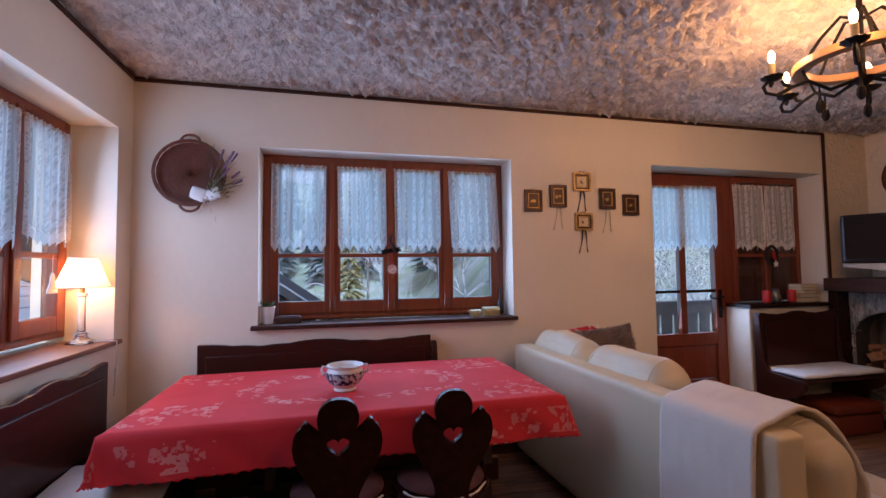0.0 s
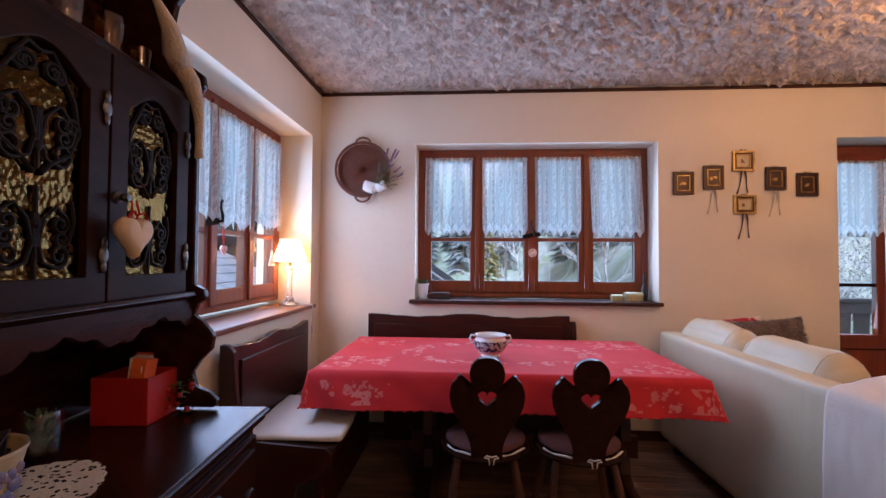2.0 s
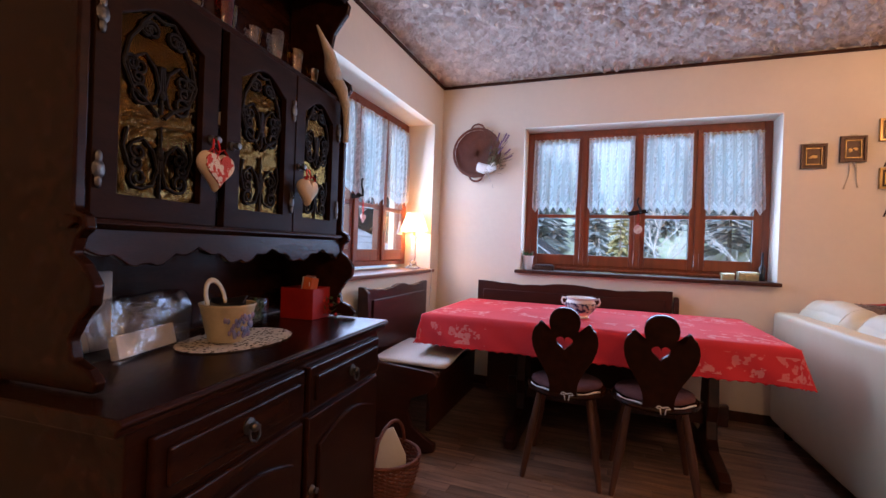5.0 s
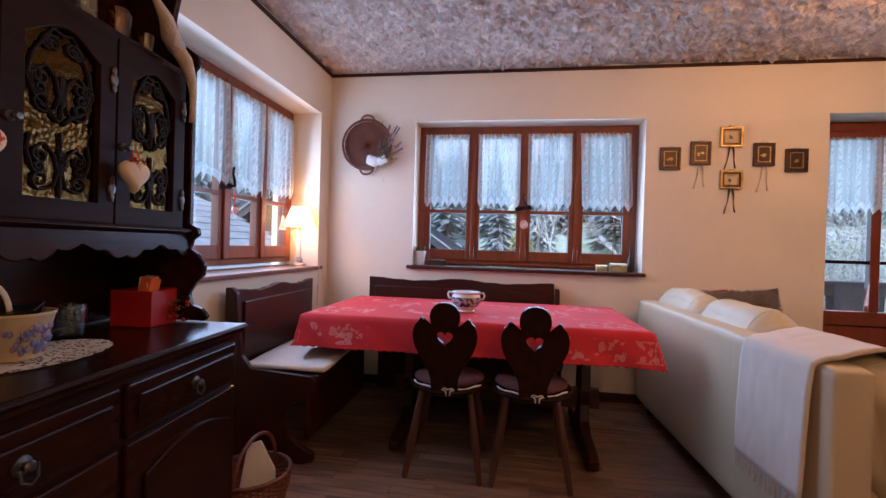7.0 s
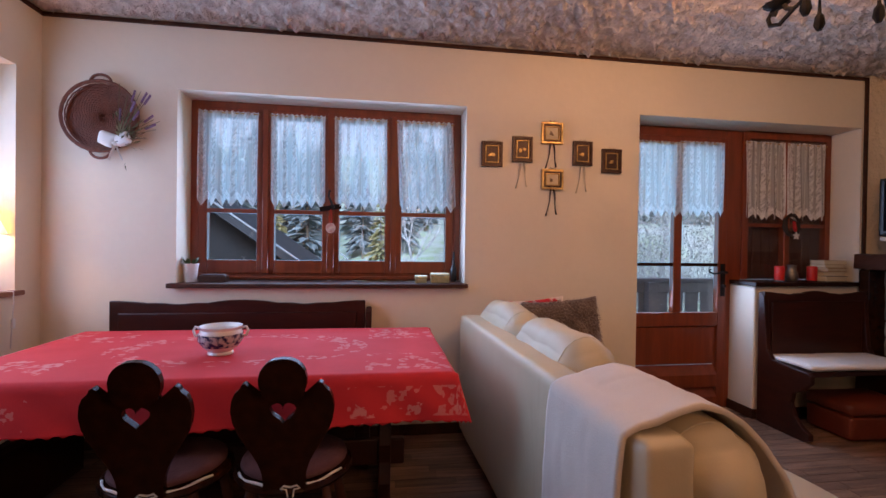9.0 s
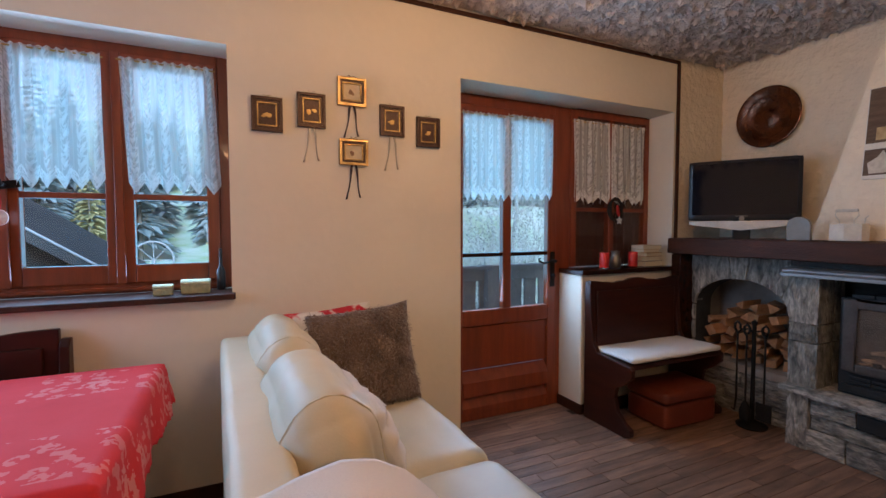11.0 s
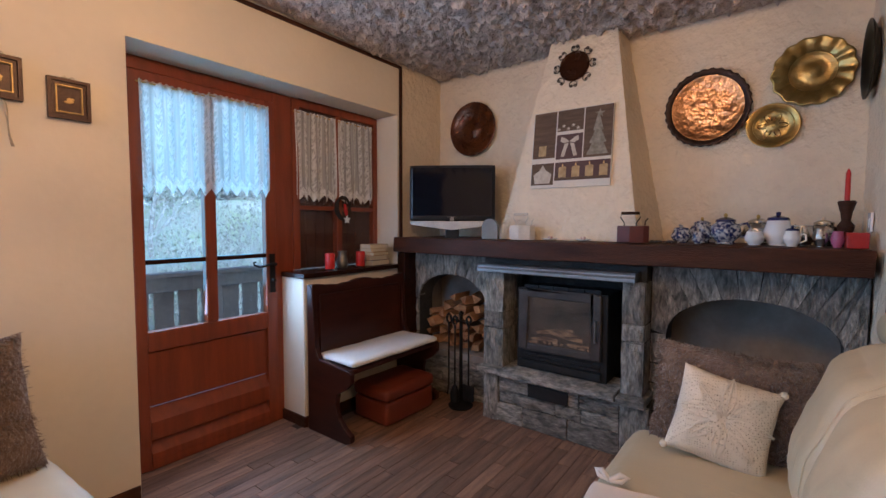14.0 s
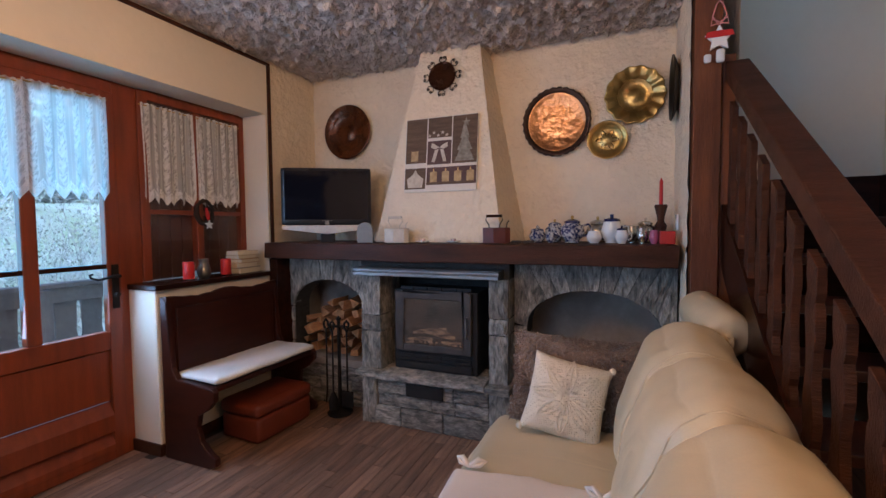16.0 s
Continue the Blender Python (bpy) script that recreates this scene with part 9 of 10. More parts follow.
for s in (-1, 1):
    tube(bm, [om @ Vector((0, 0.055, 0.01)), om @ Vector((s * 0.028, 0.1, 0.012)), om @ Vector((s * 0.012, 0.155, 0.008)), om @ Vector((0, 0.17, 0.004))], 0.003, 6)
    tube(bm, [om @ Vector((0, 0.07, 0.014)), om @ Vector((s * 0.03, 0.09, 0.016)), om @ Vector((s * 0.034, 0.06, 0.016)), om @ Vector((0, 0.068, 0.014))], 0.004, 6)
part("ribbon", bm, mat("pink_ribbon", (0.65, 0.25, 0.22), None, 9, 0.5, 0.7), fo, "pink ribbon", smooth=True)

# ---- chandelier ----
CH = thing("chandelier", (2.50, 1.55, 2.55), "wrought iron and wood chandelier with candle-shaped lamps, lit", "chandelier")
cc = Vector((2.50, 1.55, 0))
HONEY = mat("honey_wood", (0.42, 0.22, 0.09), (0.32, 0.15, 0.06), 5, 0.6, 0.4, 0.5, fine=0.2, stretch=(1, 6, 1))
bm = bmx()
n = 48
rings = []
for r, z in ((0.19, 2.20), (0.245, 2.20), (0.245, 2.235), (0.19, 2.235)):
    rings.append([bm.verts.new(cc + Vector((r * math.cos(2 * math.pi * i / n), r * math.sin(2 * math.pi * i / n), z))) for i in range(n)])
for k in range(4):
    a, b = rings[k], rings[(k + 1) % 4]
    for i in range(n):
        bm.faces.new((a[i], a[(i + 1) % n], b[(i + 1) % n], b[i]))
part("wooden_ring", bm, HONEY, CH, "honey-coloured wooden ring", bevel=0.004)
bm = bmx()
tube(bm, [cc + Vector((0, 0, 2.10)), cc + Vector((0, 0, 2.55))], 0.011, 10)
lathe(bm, cc + Vector((0, 0, 2.06)), [(0, 0), (0.01, 0.0), (0.02, 0.02), (0.012, 0.04), (0.035, 0.06), (0.04, 0.075), (0, 0.085)], 16)
lathe(bm, cc + Vector((0, 0, 2.50)), [(0, 0), (0.02, 0), (0.06, 0.045), (0.062, 0.06), (0, 0.06)], 20)
for k in range(5):
    a = 2 * math.pi * k / 5 + 0.1
    d = Vector((math.cos(a), math.sin(a), 0))
    tube(bm, [cc + d * 0.005 + Vector((0, 0, 2.40)), cc + d * 0.07 + Vector((0, 0, 2.42)), cc + d * 0.15 + Vector((0, 0, 2.33)), cc + d * 0.21 + Vector((0, 0, 2.235))], 0.007, 8)
part("stem", bm, IRON, CH, smooth="auto")
BULB = glow("candle_bulb_glass", (1.0, 0.66, 0.32), 18)
CANDLE = mat("ivory_candle_sleeve", (0.70, 0.52, 0.25), (0.6, 0.42, 0.18), 20, 0.6, 0.4)
for k in range(6):
    a = radians(149) + 2 * math.pi * k / 6
    d, w = Vector((math.cos(a), math.sin(a), 0)), Vector((-math.sin(a), math.cos(a), 0))
    Z = lambda r, z, s=0: cc + d * r + w * s + Vector((0, 0, z))
    bm = bmx()
    pts = [Z(0.03, 2.13), Z(0.12, 2.10), Z(0.20, 2.15), Z(0.26, 2.13), Z(0.32, 2.10), Z(0.362, 2.115), Z(0.372, 2.145), Z(0.355, 2.165), Z(0.338, 2.155), Z(0.345, 2.142)]
    tube(bm, pts, [0.007] * 8 + [0.009, 0.006], 8, 1.2)
    tube(bm, [Z(0.20, 2.15), Z(0.215, 2.185), Z(0.22, 2.21)], 0.006, 8)
    tube(bm, [Z(0.26, 2.13), Z(0.29, 2.145), Z(0.30, 2.165)], 0.008, 8)
    tube(bm, [Z(0.16, 2.12), Z(0.16, 2.06), Z(0.16, 2.05)], [0.003, 0.006, 0.013], 8)
    tube(bm, [Z(0.16, 2.05), Z(0.16, 2.02), Z(0.16, 2.0)], [0.013, 0.017, 0.008], 8)
    arm = part("arm", bm, IRON, CH, smooth="auto")
    bm = bmx()
    nn = 40
    c0 = Z(0.335, 2.172)
    rr = [[bm.verts.new(c0 + Vector(((r + wv * math.cos(10 * t)) * math.cos(t), (r + wv * math.cos(10 * t)) * math.sin(t), z))) for t in [2 * math.pi * i / nn for i in range(nn)]] for r, z, wv in ((0.008, -0.006, 0), (0.03, 0.0, 0.001), (0.045, 0.014, 0.004), (0.043, 0.016, 0.004), (0.01, 0.004, 0))]
    for p, q in zip(rr, rr[1:]):
        for i in range(nn):
            bm.faces.new((p[i], p[(i + 1) % nn], q[(i + 1) % nn], q[i]))
    bm.faces.new(rr[0])
    bm.faces.new(rr[-1])
    part("drip_pan", bm, IRON, arm, smooth="auto")
    bm = bmx()
    lathe(bm, Z(0.335, 2.178), [(0, 0), (0.014, 0), (0.014, 0.07), (0.012, 0.072), (0, 0.072)], 14)
    part("candle_sleeve", bm, CANDLE, arm, smooth="auto")
    bm = bmx()
    ellip(bm, Z(0.335, 2.28), 0.014, 0.014, 0.03, 12, 10)
    b = part("bulb", bm, BULB, arm, "glowing candle bulb", smooth=True)
    b.visible_shadow = False
    lamp("POINT", "candle_light", Z(0.335, 2.28), 4.3, (1.0, 0.60, 0.29), 0.015)

# ---- unseen round ceiling lamp, kitchen end: added for warm light from the south ----
KL = thing("ceiling_lamp", (1.5, -1.35, 2.55), "assumed round opal glass ceiling lamp behind the camera, lit", "ceiling lamp")
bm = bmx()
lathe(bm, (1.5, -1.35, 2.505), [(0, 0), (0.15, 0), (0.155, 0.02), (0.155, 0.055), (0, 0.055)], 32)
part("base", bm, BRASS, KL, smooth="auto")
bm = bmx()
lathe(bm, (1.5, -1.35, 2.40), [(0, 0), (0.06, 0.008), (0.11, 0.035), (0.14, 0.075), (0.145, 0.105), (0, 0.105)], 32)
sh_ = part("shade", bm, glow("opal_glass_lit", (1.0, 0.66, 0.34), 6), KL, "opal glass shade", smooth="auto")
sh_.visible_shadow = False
lamp("POINT", "assumed_lamp_light", (1.5, -1.35, 2.44), 18, (1.0, 0.60, 0.29), 0.1)

# ---- white canister at the near end of the west sill ----
bm = bmx()
lathe(bm, (-0.97, 1.52, 0.9575), [(0, 0), (0.038, 0), (0.042, 0.004), (0.042, 0.098), (0.039, 0.102), (0.043, 0.104), (0.043, 0.122), (0.038, 0.127), (0, 0.128)], 28)
solo("canister", bm, CHINA, (-0.97, 1.52, 0.9575), "plain white lidded canister on the wooden window sill", "jar", smooth="auto")

# ---- outside ----
def height(x, y):
    s = lambda a, b, v: max(0.0, min(1.0, (v - a) / (b - a))) ** 2 * (3 - 2 * max(0.0, min(1.0, (v - a) / (b - a))))
    bank = s(1.8, 7.0, x - 0.16 * (y - 5)) * (s(5, 8.5, y) * 2.5 + s(8, 20, y) * 2.6)
    hill = s(45, 140, y) * 30 + s(30, 110, -x) * 16
    drop = -3.0 + 0.4 * s(8, 26, y)
    return drop + bank + hill + noise.noise(Vector((x * 0.15, y * 0.15, 0))) * 0.5 + noise.noise(Vector((x * 0.8, y * 0.8, 2))) * 0.12


GRASS = mat("autumn_meadow_grass", (0.33, 0.42, 0.24), (0.52, 0.56, 0.52), 0.45, 0.35, 0.9, bump=0.6, bscale=8, fine=0.25, dist=0.08)
bm = bmx()
xs = [-90 + 180 * i / 110 for i in range(111)]
xs = [math.copysign(abs(x / 90) ** 1.7 * 200, x) + 3 for x in xs]
ys = [3.9 + 210 * (j / 100) ** 2.2 for j in range(101)]
g = [[bm.verts.new((x, y, height(x, y))) for y in ys] for x in xs]
for i in range(110):
    for j in range(100):
        bm.faces.new((g[i][j], g[i + 1][j], g[i + 1][j + 1], g[i][j + 1]))
ring = [g[i][0] for i in range(111)]
low = [bm.verts.new((v.co.x, -220, -3.2)) for v in ring]
for i in range(110):
    bm.faces.new((low[i], low[i + 1], ring[i + 1], ring[i]))
structure("ground", bm, GRASS, "sloping autumn meadow with bare banks", smooth=True)

BARK = mat("pale_bark", (0.46, 0.46, 0.46), (0.16, 0.15, 0.14), 9, 0.4, 0.9, bump=0.5, bscale=20)
DBARK = mat("grey_brown_bark", (0.20, 0.17, 0.14), (0.12, 0.10, 0.08), 9, 0.4, 0.9, bump=0.5, bscale=20)
NEEDLE = mat("dark_spruce_needles", (0.11, 0.15, 0.15), (0.30, 0.34, 0.35), 0.8, 0.5, 0.9, fine=0.3, bscale=4)
LARCH = mat("yellow_larch_needles", (0.40, 0.34, 0.15), (0.30, 0.27, 0.13), 1.2, 0.5, 0.9, fine=0.3, bscale=6)
TWIG = mat("grey_twigs", (0.62, 0.62, 0.63), (0.26, 0.25, 0.24), 3, 0.5, 0.9)
DRYLEAF = mat("dull_green_leaves", (0.20, 0.25, 0.16), (0.54, 0.56, 0.52), 2, 0.5, 0.9, fine=0.3, bscale=9)
ro = random.Random(21)


def branches(bm, base, direction, length, r, depth, spread=0.7, kids=3, tips=None):
    p, d = Vector(base), Vector(direction).normalized()
    pts = [p.copy()]
    for i in range(4):
        d = (d + Vector((ro.uniform(-1, 1), ro.uniform(-1, 1), ro.uniform(-0.3, 0.6))) * 0.16).normalized()
        p = p + d * length / 4
        pts.append(p.copy())
    tube(bm, pts, [r, r * 0.9, r * 0.75, r * 0.6, r * 0.4], 5 if depth > 1 else 3)
    if tips is not None and depth <= 1:
        tips.extend(pts[2:])
    if depth > 0:
        for k in range(kids):
            q = pts[1 + (k + ro.randrange(2)) % 4]
            nd = (d + Vector((ro.uniform(-1, 1), ro.uniform(-1, 1), ro.uniform(-0.1, 0.9))) * spread).normalized()
            branches(bm, q, nd, length * ro.uniform(0.5, 0.75), r * 0.5, depth - 1, spread, kids, tips)


def bare_tree(x, y, h, label, bark=BARK, leaf=None, name="tree"):
    z = height(x, y) - 0.1
    t = thing(name, (x, y, z), label, "tree", "bare trees outside")
    bm, tw, tips = bmx(), bmx(), []
    pts, p = [], Vector((x, y, z))
    for i in range(9):
        pts.append(p.copy())
        p = p + Vector((ro.uniform(-.03, .03) * h, ro.uniform(-.03, .03) * h, h / 8))
    tube(bm, pts, [h * 0.010 * (1 - i / 9.5) + 0.008 for i in range(9)], 8)
    part("trunk", bm, bark, t, smooth="auto")
    for i in range(2, 9):
        for k in range(4):
            a = ro.uniform(0, 6.28)
            branches(tw, pts[i], (math.cos(a), math.sin(a), ro.uniform(0.3, 1.2)), h * ro.uniform(0.14, 0.26) * (1.2 - i / 12), h * 0.0034, 2, 0.7, 4, tips)
    part("branches", tw, TWIG, t)
    if leaf:
        bm = bmx()
        for q in tips:
            for k in range(3):
                a = q + Vector((ro.uniform(-.12, .12), ro.uniform(-.12, .12), ro.uniform(-.12, .12)))
                e = Vector((ro.uniform(-1, 1), ro.uniform(-1, 1), ro.uniform(-1, 1))).normalized() * 0.1
                s = basis(e)[0] * 0.035
                bm.faces.new([bm.verts.new(a), bm.verts.new(a + e * 0.5 + s), bm.verts.new(a + e), bm.verts.new(a + e * 0.5 - s)])
        part("crown", bm, leaf, t, "sparse leaves", kind="stuff")
    return t


def shrub(x, y, h, leaf, label):
    z = height(x, y) - 0.05
    t = thing("shrub", (x, y, z), label, "shrub", "tangled shrubs outside")
    bm, tips = bmx(), []
    for k in range(9):
        a = ro.uniform(0, 6.28)
        branches(bm, (x + ro.uniform(-.2, .2), y + ro.uniform(-.2, .2), z), (math.cos(a) * 0.7, math.sin(a) * 0.7, 1.0), h * ro.uniform(0.5, 0.8), 0.009, 3, 0.8, 3, tips)
    part("branches", bm, TWIG, t)
    bm = bmx()
    for q in tips[:: 1 if leaf == DRYLEAF else 2]:
        a = q
        e = Vector((ro.uniform(-1, 1), ro.uniform(-1, 1), ro.uniform(-1, 1))).normalized() * 0.06
        s = basis(e)[0] * 0.018
        bm.faces.new([bm.verts.new(a), bm.verts.new(a + e * 0.5 + s), bm.verts.new(a + e), bm.verts.new(a + e * 0.5 - s)])
    part("leaves", bm, leaf, t, "sparse small leaves", kind="stuff")
    return t


def conifer(x, y, h, needle, dens=1.0):
    """A trunk with whorls of drooping boughs, each a spray of narrow leaves."""
    z = height(x, y) - 0.2
    t = thing("tree", (x, y, z), "dark green spruce on the hillside" if needle == NEEDLE else "yellow autumn larch on the meadow", "tree", "conifers on the hillside")
    bm = bmx()
    tube(bm, [(x, y, z), (x, y, z + h * 0.5), (x, y, z + h)], [h * 0.014, h * 0.009, 0.01], 6)
    part("trunk", bm, DBARK, t)
    bm = bmx()
    for k in range(int(34 * dens)):
        u = (k + 1) / (34 * dens)
        zz, R = z + h * (0.12 + 0.87 * u), h * 0.2 * (1 - u) ** 0.85 + 0.1
        for q in range(7):
            a = ro.uniform(0, 6.28)
            r_ = R * ro.uniform(0.7, 1.1)
            o = Vector((x, y, zz))
            e = o + Vector((math.cos(a) * r_, math.sin(a) * r_, -r_ * ro.uniform(0.1, 0.45)))
            w_ = Vector((-math.sin(a), math.cos(a), 0)) * r_ * 0.2
            m1 = o.lerp(e, 0.55) + Vector((0, 0, r_ * 0.08))
            v = [bm.verts.new(c) for c in (o, m1 + w_, e, m1 - w_)]
            bm.faces.new(v)
            v2 = [bm.verts.new(c) for c in (o, m1 + w_ * 0.5 - Vector((0, 0, r_ * 0.12)), e - Vector((0, 0, r_ * 0.08)), m1 - w_ * 0.5 + Vector((0, 0, r_ * 0.05)))]
            bm.faces.new(v2)
    part("crown", bm, needle, t, "", kind="stuff")
    return t


proto = [conifer(-30, 60, 15, NEEDLE), conifer(-16, 66, 18, NEEDLE), conifer(4, 62, 16, NEEDLE), conifer(22, 55, 14, NEEDLE)]
for k in range(170):
    y = ro.uniform(30, 100)
    x = ro.uniform(-1.15, 1.05) * y
    if abs(x + 3) < 14 and y < 50:
        continue
    p = ro.choice(proto)
    copy_thing(p, pose(x, y, height(x, y) - 0.2, 0, 0, ro.uniform(0, 360)) @ Matrix.Scale(ro.uniform(0.7, 1.15), 4)).scale = (1, 1, ro.uniform(0.85, 1.1))
conifer(1.1, 27, 7.5, LARCH, 1.1)
conifer(-7.0, 36, 9, LARCH, 1.1)
for x, y, h in ((-7, 21, 7), (3.2, 22, 8), (5.5, 18, 7.5), (8.5, 17, 8), (1.2, 30, 9), (-12, 30, 9)):
    bare_tree(x, y, h, "bare grey tree with fine twigs on the meadow")
bare_tree(6.4, 12.5, 6.5, "white birch with sparse leaves beyond the balcony", BARK, DRYLEAF)
bare_tree(9.0, 12.0, 6.5, "white birch with sparse leaves beyond the balcony", BARK, DRYLEAF)
for x, y, h, lf in ((4.6, 7.6, 1.7, TWIG), (5.6, 8.2, 2.0, DRYLEAF), (6.8, 8.6, 2.1, TWIG), (7.7, 9.8, 2.2, DRYLEAF), (5.2, 9.8, 2.0, DRYLEAF), (8.8, 8.8, 2.0, TWIG), (3.9, 9.0, 1.9, TWIG), (9.4, 11, 2.4, DRYLEAF), (6.2, 10.8, 2.2, TWIG), (2.6, 12.5, 1.2, TWIG), (0.9, 13.5, 1.1, DRYLEAF), (3.4, 14.5, 1.4, DRYLEAF), (-0.6, 15.5, 1.0, TWIG)):
    shrub(x, y, h, lf, "tangled bare shrub on the bank" if lf == TWIG else "tangled shrub with dull green leaves on the bank")

for k in range(12):
    lf = DRYLEAF if k % 3 else TWIG
    shrub(4.6 + 0.5 * k + ro.uniform(-.3, .3), 7.4 + ro.uniform(0, 4.5), ro.uniform(2.2, 3.2), lf, "tall tangled bare shrub on the bank" if lf == TWIG else "tall tangled shrub with dull leaves on the bank")

# neighbouring barn roof beyond window 1
GREYW = mat("weathered_grey_wood", (0.40, 0.40, 0.41), (0.26, 0.26, 0.27), 2, 0.5, 0.85, bump=0.4, bscale=30, fine=0.2)
DARKB = mat("dark_barn_boards", (0.014, 0.012, 0.012), (0.022, 0.018, 0.017), 3, 0.5, 0.85, bump=0.4, bscale=20, stretch=(6, 6, 1))
SLATE = mat("grey_roof_slate", (0.46, 0.48, 0.51), (0.30, 0.32, 0.35), 3, 0.5, 0.6, 0.8, bump=0.3, bscale=30, obj=0.25)
BARN = thing("barn", (-4.0, 10.5, -2.9), "dark wooden barn with a grey sloping roof and white gutter edge", "building")
bm = bmx()
slab(bm, [(-7, -3), (0.1, -3), (-0.2, 0.45), (-3.4, 2.66), (-7, 0.3)], Matrix(((1, 0, 0, 0), (0, 0, 1, 9.3), (0, 1, 0, 0), (0, 0, 0, 1))), 1.4)
part("wall", bm, DARKB, BARN)
for (a, b) in (((-3.4, 2.84), (0.35, 0.24)), ((-3.4, 2.84), (-7.15, 0.24))):
    bm = bmx()
    v = Vector((b[0] - a[0], 0, b[1] - a[1]))
    nrm = Vector((-v.z, 0, v.x)).normalized()
    if nrm.z < 0:
        nrm = -nrm
    P = [Vector((a[0], 8.4, a[1])), Vector((b[0], 8.4, b[1])), Vector((b[0], 10.8, b[1])), Vector((a[0], 10.8, a[1]))]
    lo, hi = [bm.verts.new(p) for p in P], [bm.verts.new(p + nrm * 0.14) for p in P]
    bm.faces.new(lo)
    bm.faces.new(hi)
    for i in range(4):
        bm.faces.new((lo[i], lo[(i + 1) % 4], hi[(i + 1) % 4], hi[i]))
    rf = part("roof", bm, mat("dark_sheet_roof", (0.035, 0.035, 0.04), (0.02, 0.02, 0.022), 2, 0.5, 0.7), BARN)
    bm = bmx()
    tube(bm, [P[0] + nrm * 0.15 + Vector((0, -0.03, 0)), P[1] + nrm * 0.15 + Vector((0, -0.03, 0))], 0.018, 6)
    part("edge_strip", bm, mat("grey_metal_edge", (0.30, 0.31, 0.33), None, 4, 0.5, 0.5), rf)

# neighbouring house beyond window 2, its near roof of stone tiles
NH = thing("house", (-6.0, 3.7, -3.0), "white neighbouring house with a grey tiled roof close by", "building")
bm = bmx()
box(bm, -11, -2.9, -0.4, 7.8, -3, 0.3)
part("wall", bm, PLASTER, NH)
bm = bmx()
nr = 15
roofm = Matrix.Translation((-2.45, -0.8, 0.42)) @ Matrix(((-0.906, 0, 0.423, 0), (0, 1, 0, 0), (0.423, 0, 0.906, 0), (0, 0, 0, 1)))
box(bm, 0, 3.7, 0, 8.9, -0.12, 0.0, roofm)
rf = part("roof", bm, MORTAR, NH)
bm = bmx()
for i in range(13):
    for j in range(28):
        x0, y0 = 0.29 * i, 0.323 * j + (0.16 if i % 2 else 0)
        if y0 + 0.31 > 8.9:
            continue
        tt = roofm @ pose(x0, y0, 0.012 + ro.uniform(0, 0.006), 0, 2.6, 0)
        box(bm, -0.02, 0.31, 0.004, 0.315, 0.0, 0.014, tt)
part("roof_tiles", bm, SLATE, rf, "grey overlapping roof tiles", kind="stuff")
bm = bmx()
tube(bm, [roofm @ Vector((-0.06, -0.1, -0.03)), roofm @ Vector((-0.06, 9.0, -0.03))], 0.06, 10)
part("gutter", bm, mat("zinc_gutter", (0.35, 0.36, 0.38), None, 6, 0.5, 0.4, metal=0.8), NH, smooth="auto")
# small far chalet, fence, dish, power line
FC = thing("house", (-11.5, 30, -2.7), "small far white chalet with a pale metal roof", "building")
bm = bmx()
box(bm, -13.6, -10.0, 30, 33, height(-12, 31) - 0.5, 2.2)
part("wall", bm, PLASTER, FC)
bm = bmx()
slab(bm, [(-14.2, 2.15), (-11.8, 3.2), (-9.4, 2.15), (-9.4, 2.28), (-11.8, 3.35), (-14.2, 2.28)], Matrix(((1, 0, 0, 0), (0, 0, 1, 29.5), (0, 1, 0, 0), (0, 0, 0, 1))), 4.2)
part("roof", bm, mat("pale_sheet_roof", (0.55, 0.56, 0.55), None, 2, 0.5, 0.5), FC)
for k in range(3):
    w = tagged(new("window"), "")
    w.parent = FC
    ORG[w] = ORG[FC]
    bm = bmx()
    box(bm, -13.2 + 1.1 * k, -12.7 + 1.1 * k, 29.96, 29.99, 0.6, 1.4)
    part("pane", bm, BLACK, w)
SD = thing("satellite_dish", (-0.9, 10.6, 0.2), "grey mesh satellite dish on a thin pole", "satellite dish")
dc = Vector((-0.25, 13.2, 0.55))
bm = bmx()
tube(bm, [dc + Vector((0.42 * math.cos(t), 0.0, 0.45 * math.sin(t))) for t in [2 * math.pi * i / 30 for i in range(31)]], 0.02, 6)
for k in range(4):
    t = math.pi * k / 4
    tube(bm, [dc + Vector((0.42 * math.cos(t), 0, 0.45 * math.sin(t))), dc + Vector((0, 0.12, 0)), dc - Vector((0.42 * math.cos(t), 0, 0.45 * math.sin(t)))], 0.01, 5)
part("rim", bm, GREYW, SD)
bm = bmx()
tube(bm, [(dc.x, dc.y + 0.12, dc.z), (dc.x, dc.y + 0.12, height(dc.x, dc.y) - 0.1)], 0.03, 8)
part("pole", bm, GREYW, SD)
PL = thing("power_line", (0, 24, -2.8), "wooden power pole with sagging cables over the meadow", "power line")
bm = bmx()
for x, y in ((2.0, 24), (-14, 26), (16, 22)):
    tube(bm, [(x, y, height(x, y) - 0.2), (x, y, 3.0)], 0.07, 8)
part("pole", bm, DBARK, PL)
bm = bmx()
for z0 in (2.9, 2.6):
    for (xa, ya), (xb, yb) in (((-14, 26), (2, 24)), ((2, 24), (16, 22))):
        tube(bm, [(xa + (xb - xa) * t, ya + (yb - ya) * t, z0 - 4 * 0.5 * t * (1 - t)) for t in [i / 10 for i in range(11)]], 0.015, 4)
part("cable", bm, BLACK, PL)

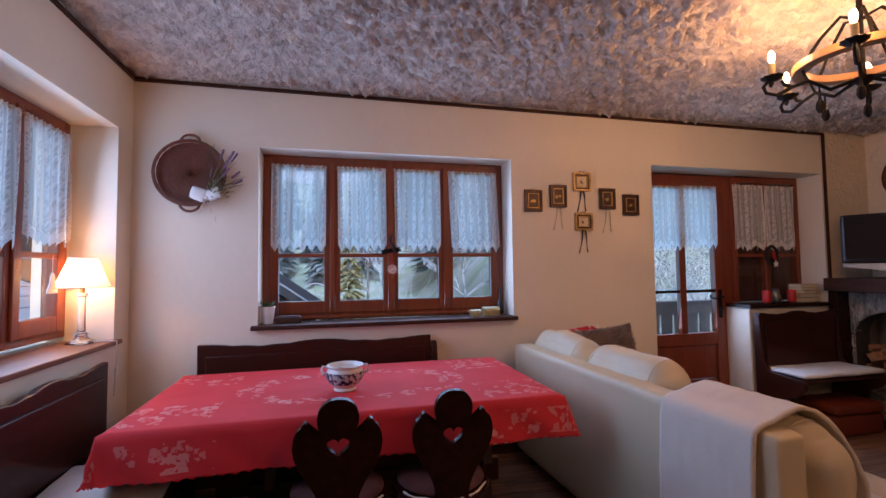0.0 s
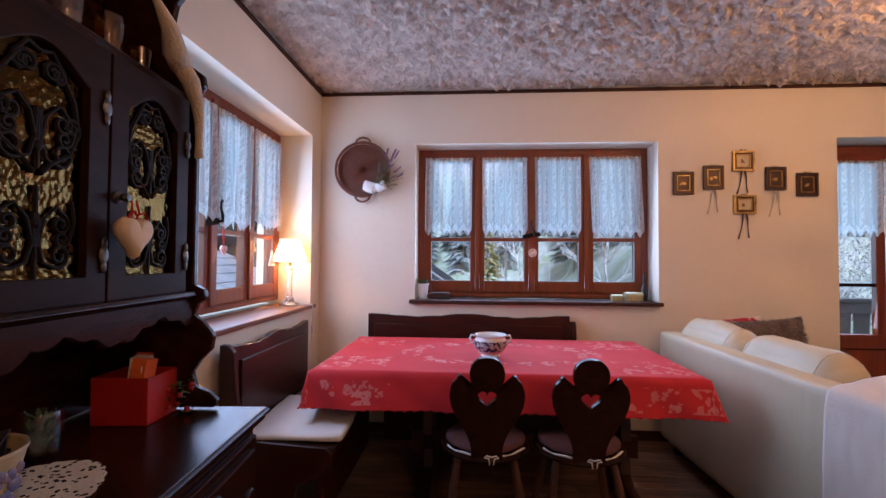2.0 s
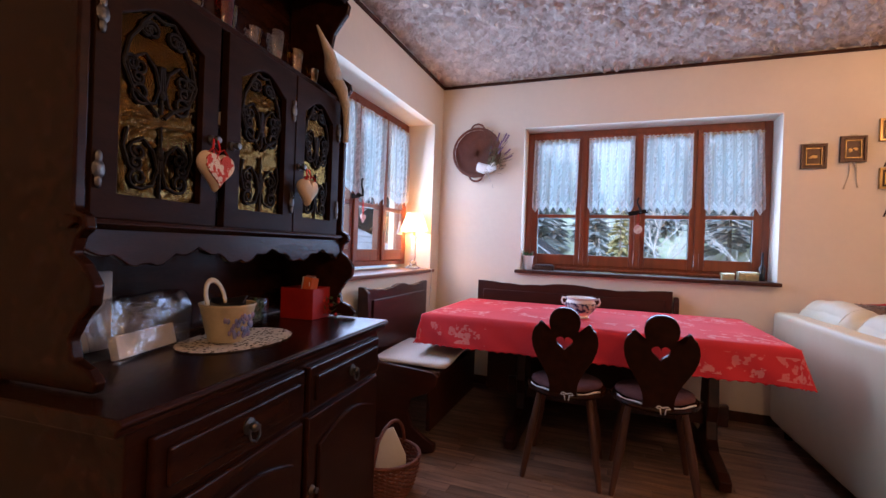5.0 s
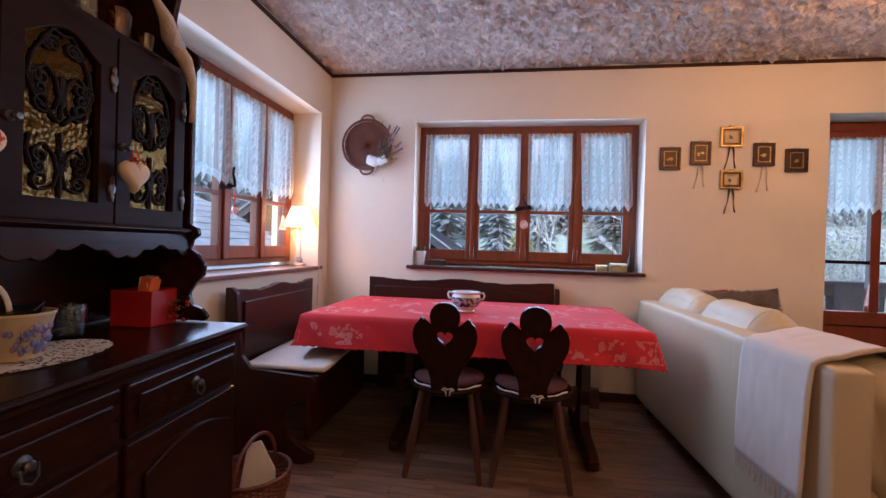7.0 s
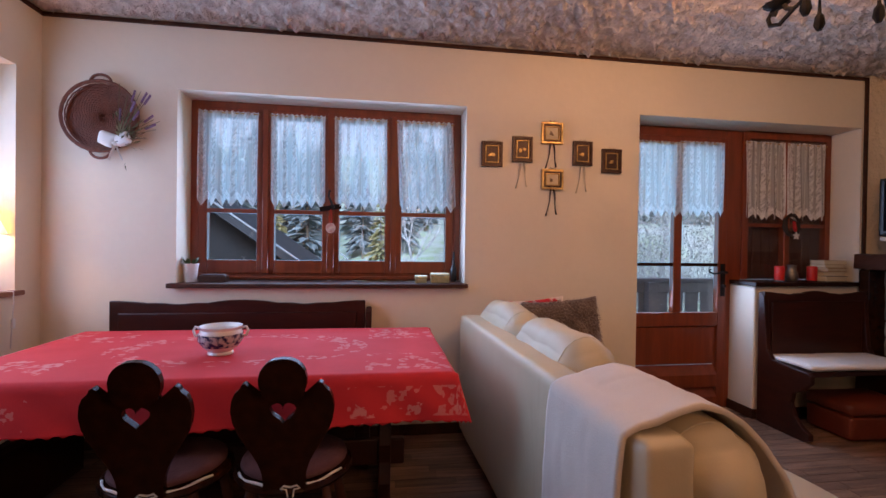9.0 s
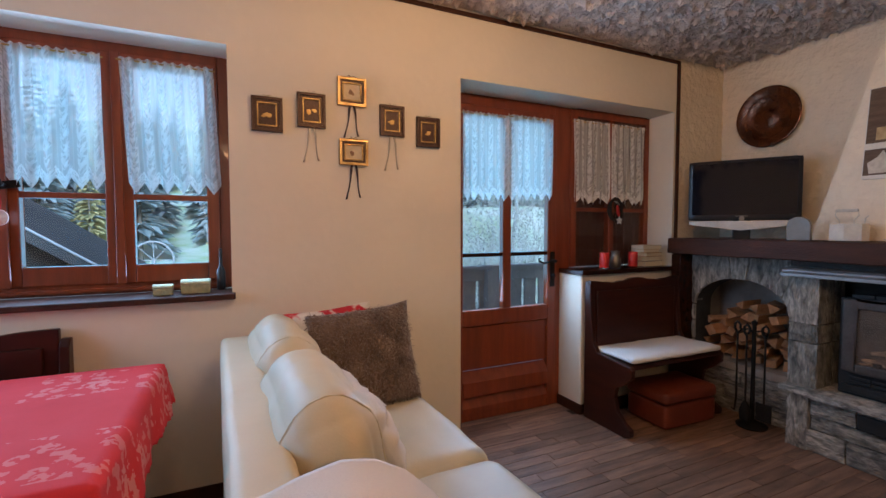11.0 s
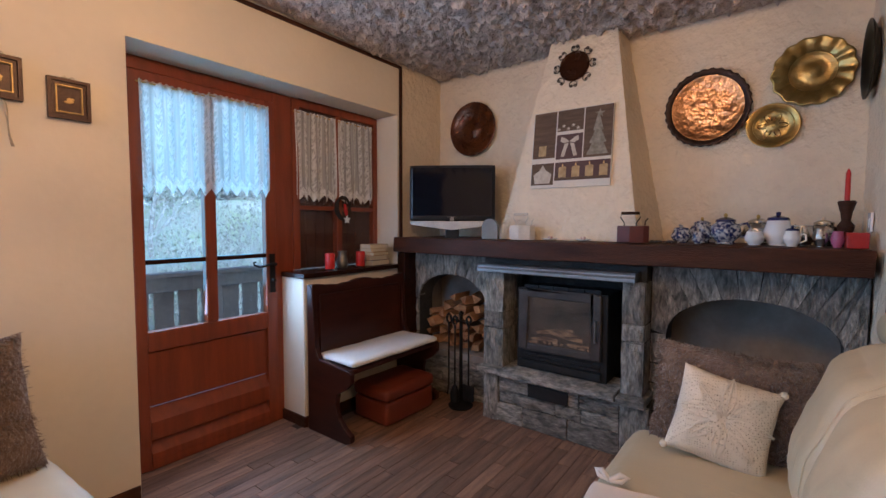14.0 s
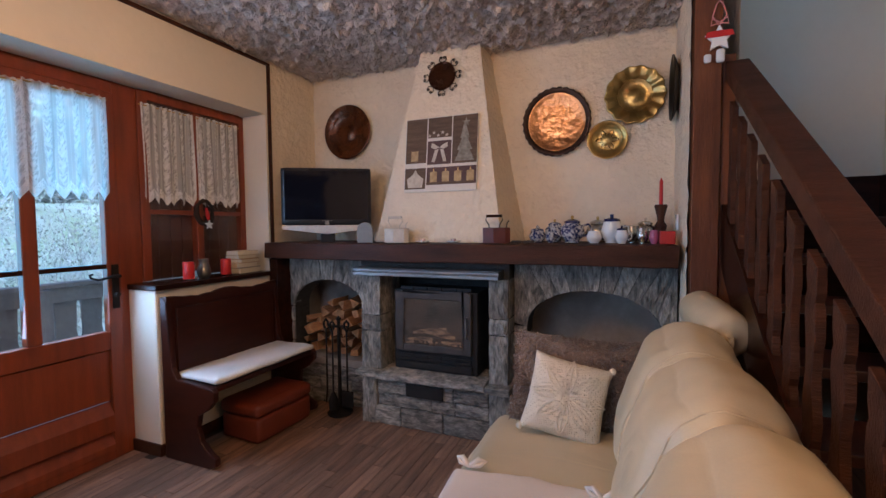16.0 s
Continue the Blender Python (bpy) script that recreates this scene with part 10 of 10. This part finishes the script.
# balcony
bm = bmx()
box(bm, 1.9, 6.6, 3.63, 4.86, -0.28, -0.06)
structure("balcony_floor", bm, GREYW, "weathered grey wooden balcony floor")
BAL = thing("balcony_railing", (4.0, 4.9, -0.06), "weathered grey wooden balcony railing with cut-out boards", "railing")
bm = bmx()
box(bm, 1.9, 6.6, 4.82, 4.94, 0.865, 0.90)
box(bm, 1.9, 6.6, 4.845, 4.885, 0.745, 0.863)
part("top_rail", bm, GREYW, BAL, bevel=0.004)
bm = bmx()
box(bm, 1.9, 6.6, 4.845, 4.885, 0.0, 0.12)
part("bottom_rail", bm, GREYW, BAL, bevel=0.004)
for k in range(24):
    x = 2.02 + 0.19 * k
    o = []
    for s in (1, -1):
        seq = [(0.093, 0), (0.093, 0.10), (0.05, 0.2), (0.045, 0.27), (0.062, 0.38), (0.078, 0.44), (0.07, 0.5), (0.078, 0.74), (0.093, 0.76), (0.093, 0.86)]
        o += [(s * a, b) for a, b in (seq if s == 1 else seq[::-1])]
    bm = bmx()
    slab(bm, o, Matrix(((1, 0, 0, x), (0, 0, 1, 4.8865), (0, 1, 0, 0), (0, 0, 0, 1))), 0.022)
    part("board", bm, GREYW, BAL)
for x in (1.95, 3.92, 6.5):
    bm = bmx()
    box(bm, x - 0.045, x + 0.045, 4.755, 4.843, -0.06, 0.864)
    part("post", bm, GREYW, BAL, bevel=0.004)

# ---- floor planks ----
bm = bmx()
box(bm, X0 - 0.01, 5.16, Y0, 3.6, -0.06, -0.004)
FL = structure("floor", bm, mat("dark_floor_joints", (0.05, 0.03, 0.02), None, 8, 0.5, 0.7), "worn reddish brown wooden strip floor")
rf_ = random.Random(9)
pw = 0.071
lens = [0.32, 0.38, 0.44, 0.5, 0.58]
meshes = {}
for L_ in lens:
    bm = bmx()
    w, c = pw / 2 - 0.0005, 0.0012
    lo = [bm.verts.new(p) for p in ((0, -w, -0.003), (L_ - 0.001, -w, -0.003), (L_ - 0.001, w, -0.003), (0, w, -0.003))]
    up_ = [bm.verts.new(p) for p in ((c, -w + c, 0), (L_ - 0.001 - c, -w + c, 0), (L_ - 0.001 - c, w - c, 0), (c, w - c, 0))]
    for i in range(4):
        bm.faces.new((lo[i], lo[(i + 1) % 4], up_[(i + 1) % 4], up_[i]))
    bm.faces.new(up_)
    me = bpy.data.meshes.new("plank")
    bm.to_mesh(me)
    bm.free()
    me.materials.append(FLOORWOOD)
    meshes[L_] = me
near, rest = [], bmx()
row = 0
y = Y0 + pw / 2
while y < 3.43:
    x = (X0 if y < Y1 else 2.775) - rf_.uniform(0, 0.3) * (y < Y1)
    while x < (5.13 if y < Y1 - 0.02 else 3.65):
        L_ = rf_.choice(lens)
        z = rf_.uniform(-0.0006, 0.0006)
        d = min((x - 2.9) ** 2 + (y - 1.9) ** 2 * 1.6, (x - 0.9) ** 2 * 1.6 + (y - 1.5) ** 2 * 2)
        near.append((d, x, y, z, L_, z))
        x += L_
    y += pw
near.sort()
for k, (d, x, y, z, L_, _) in enumerate(near):
    if k < 300:
        ob = new("plank", meshes[L_])
        ob.parent = FL
        ob.location = (x, y, z)
    else:
        xa, xb = max(x, X0 - 0.01), min(x + L_ - 0.001, 5.15)
        if xb <= xa:
            continue
        vs = [rest.verts.new(p) for p in ((xa, y - pw / 2 + 0.0012, z), (xb, y - pw / 2 + 0.0012, z), (xb, y + pw / 2 - 0.0012, z), (xa, y + pw / 2 - 0.0012, z))]
        rest.faces.new(vs)
FLOOR2 = mat("worn_floor_planks_far", (0.33, 0.185, 0.115), (0.115, 0.066, 0.046), 4, 0.5, 0.26, 0.48, bump=0.16, bscale=50, stretch=(1, 8, 1), fine=0.35, island=0.35)
part("planks", rest, FLOOR2, FL, kind="stuff")
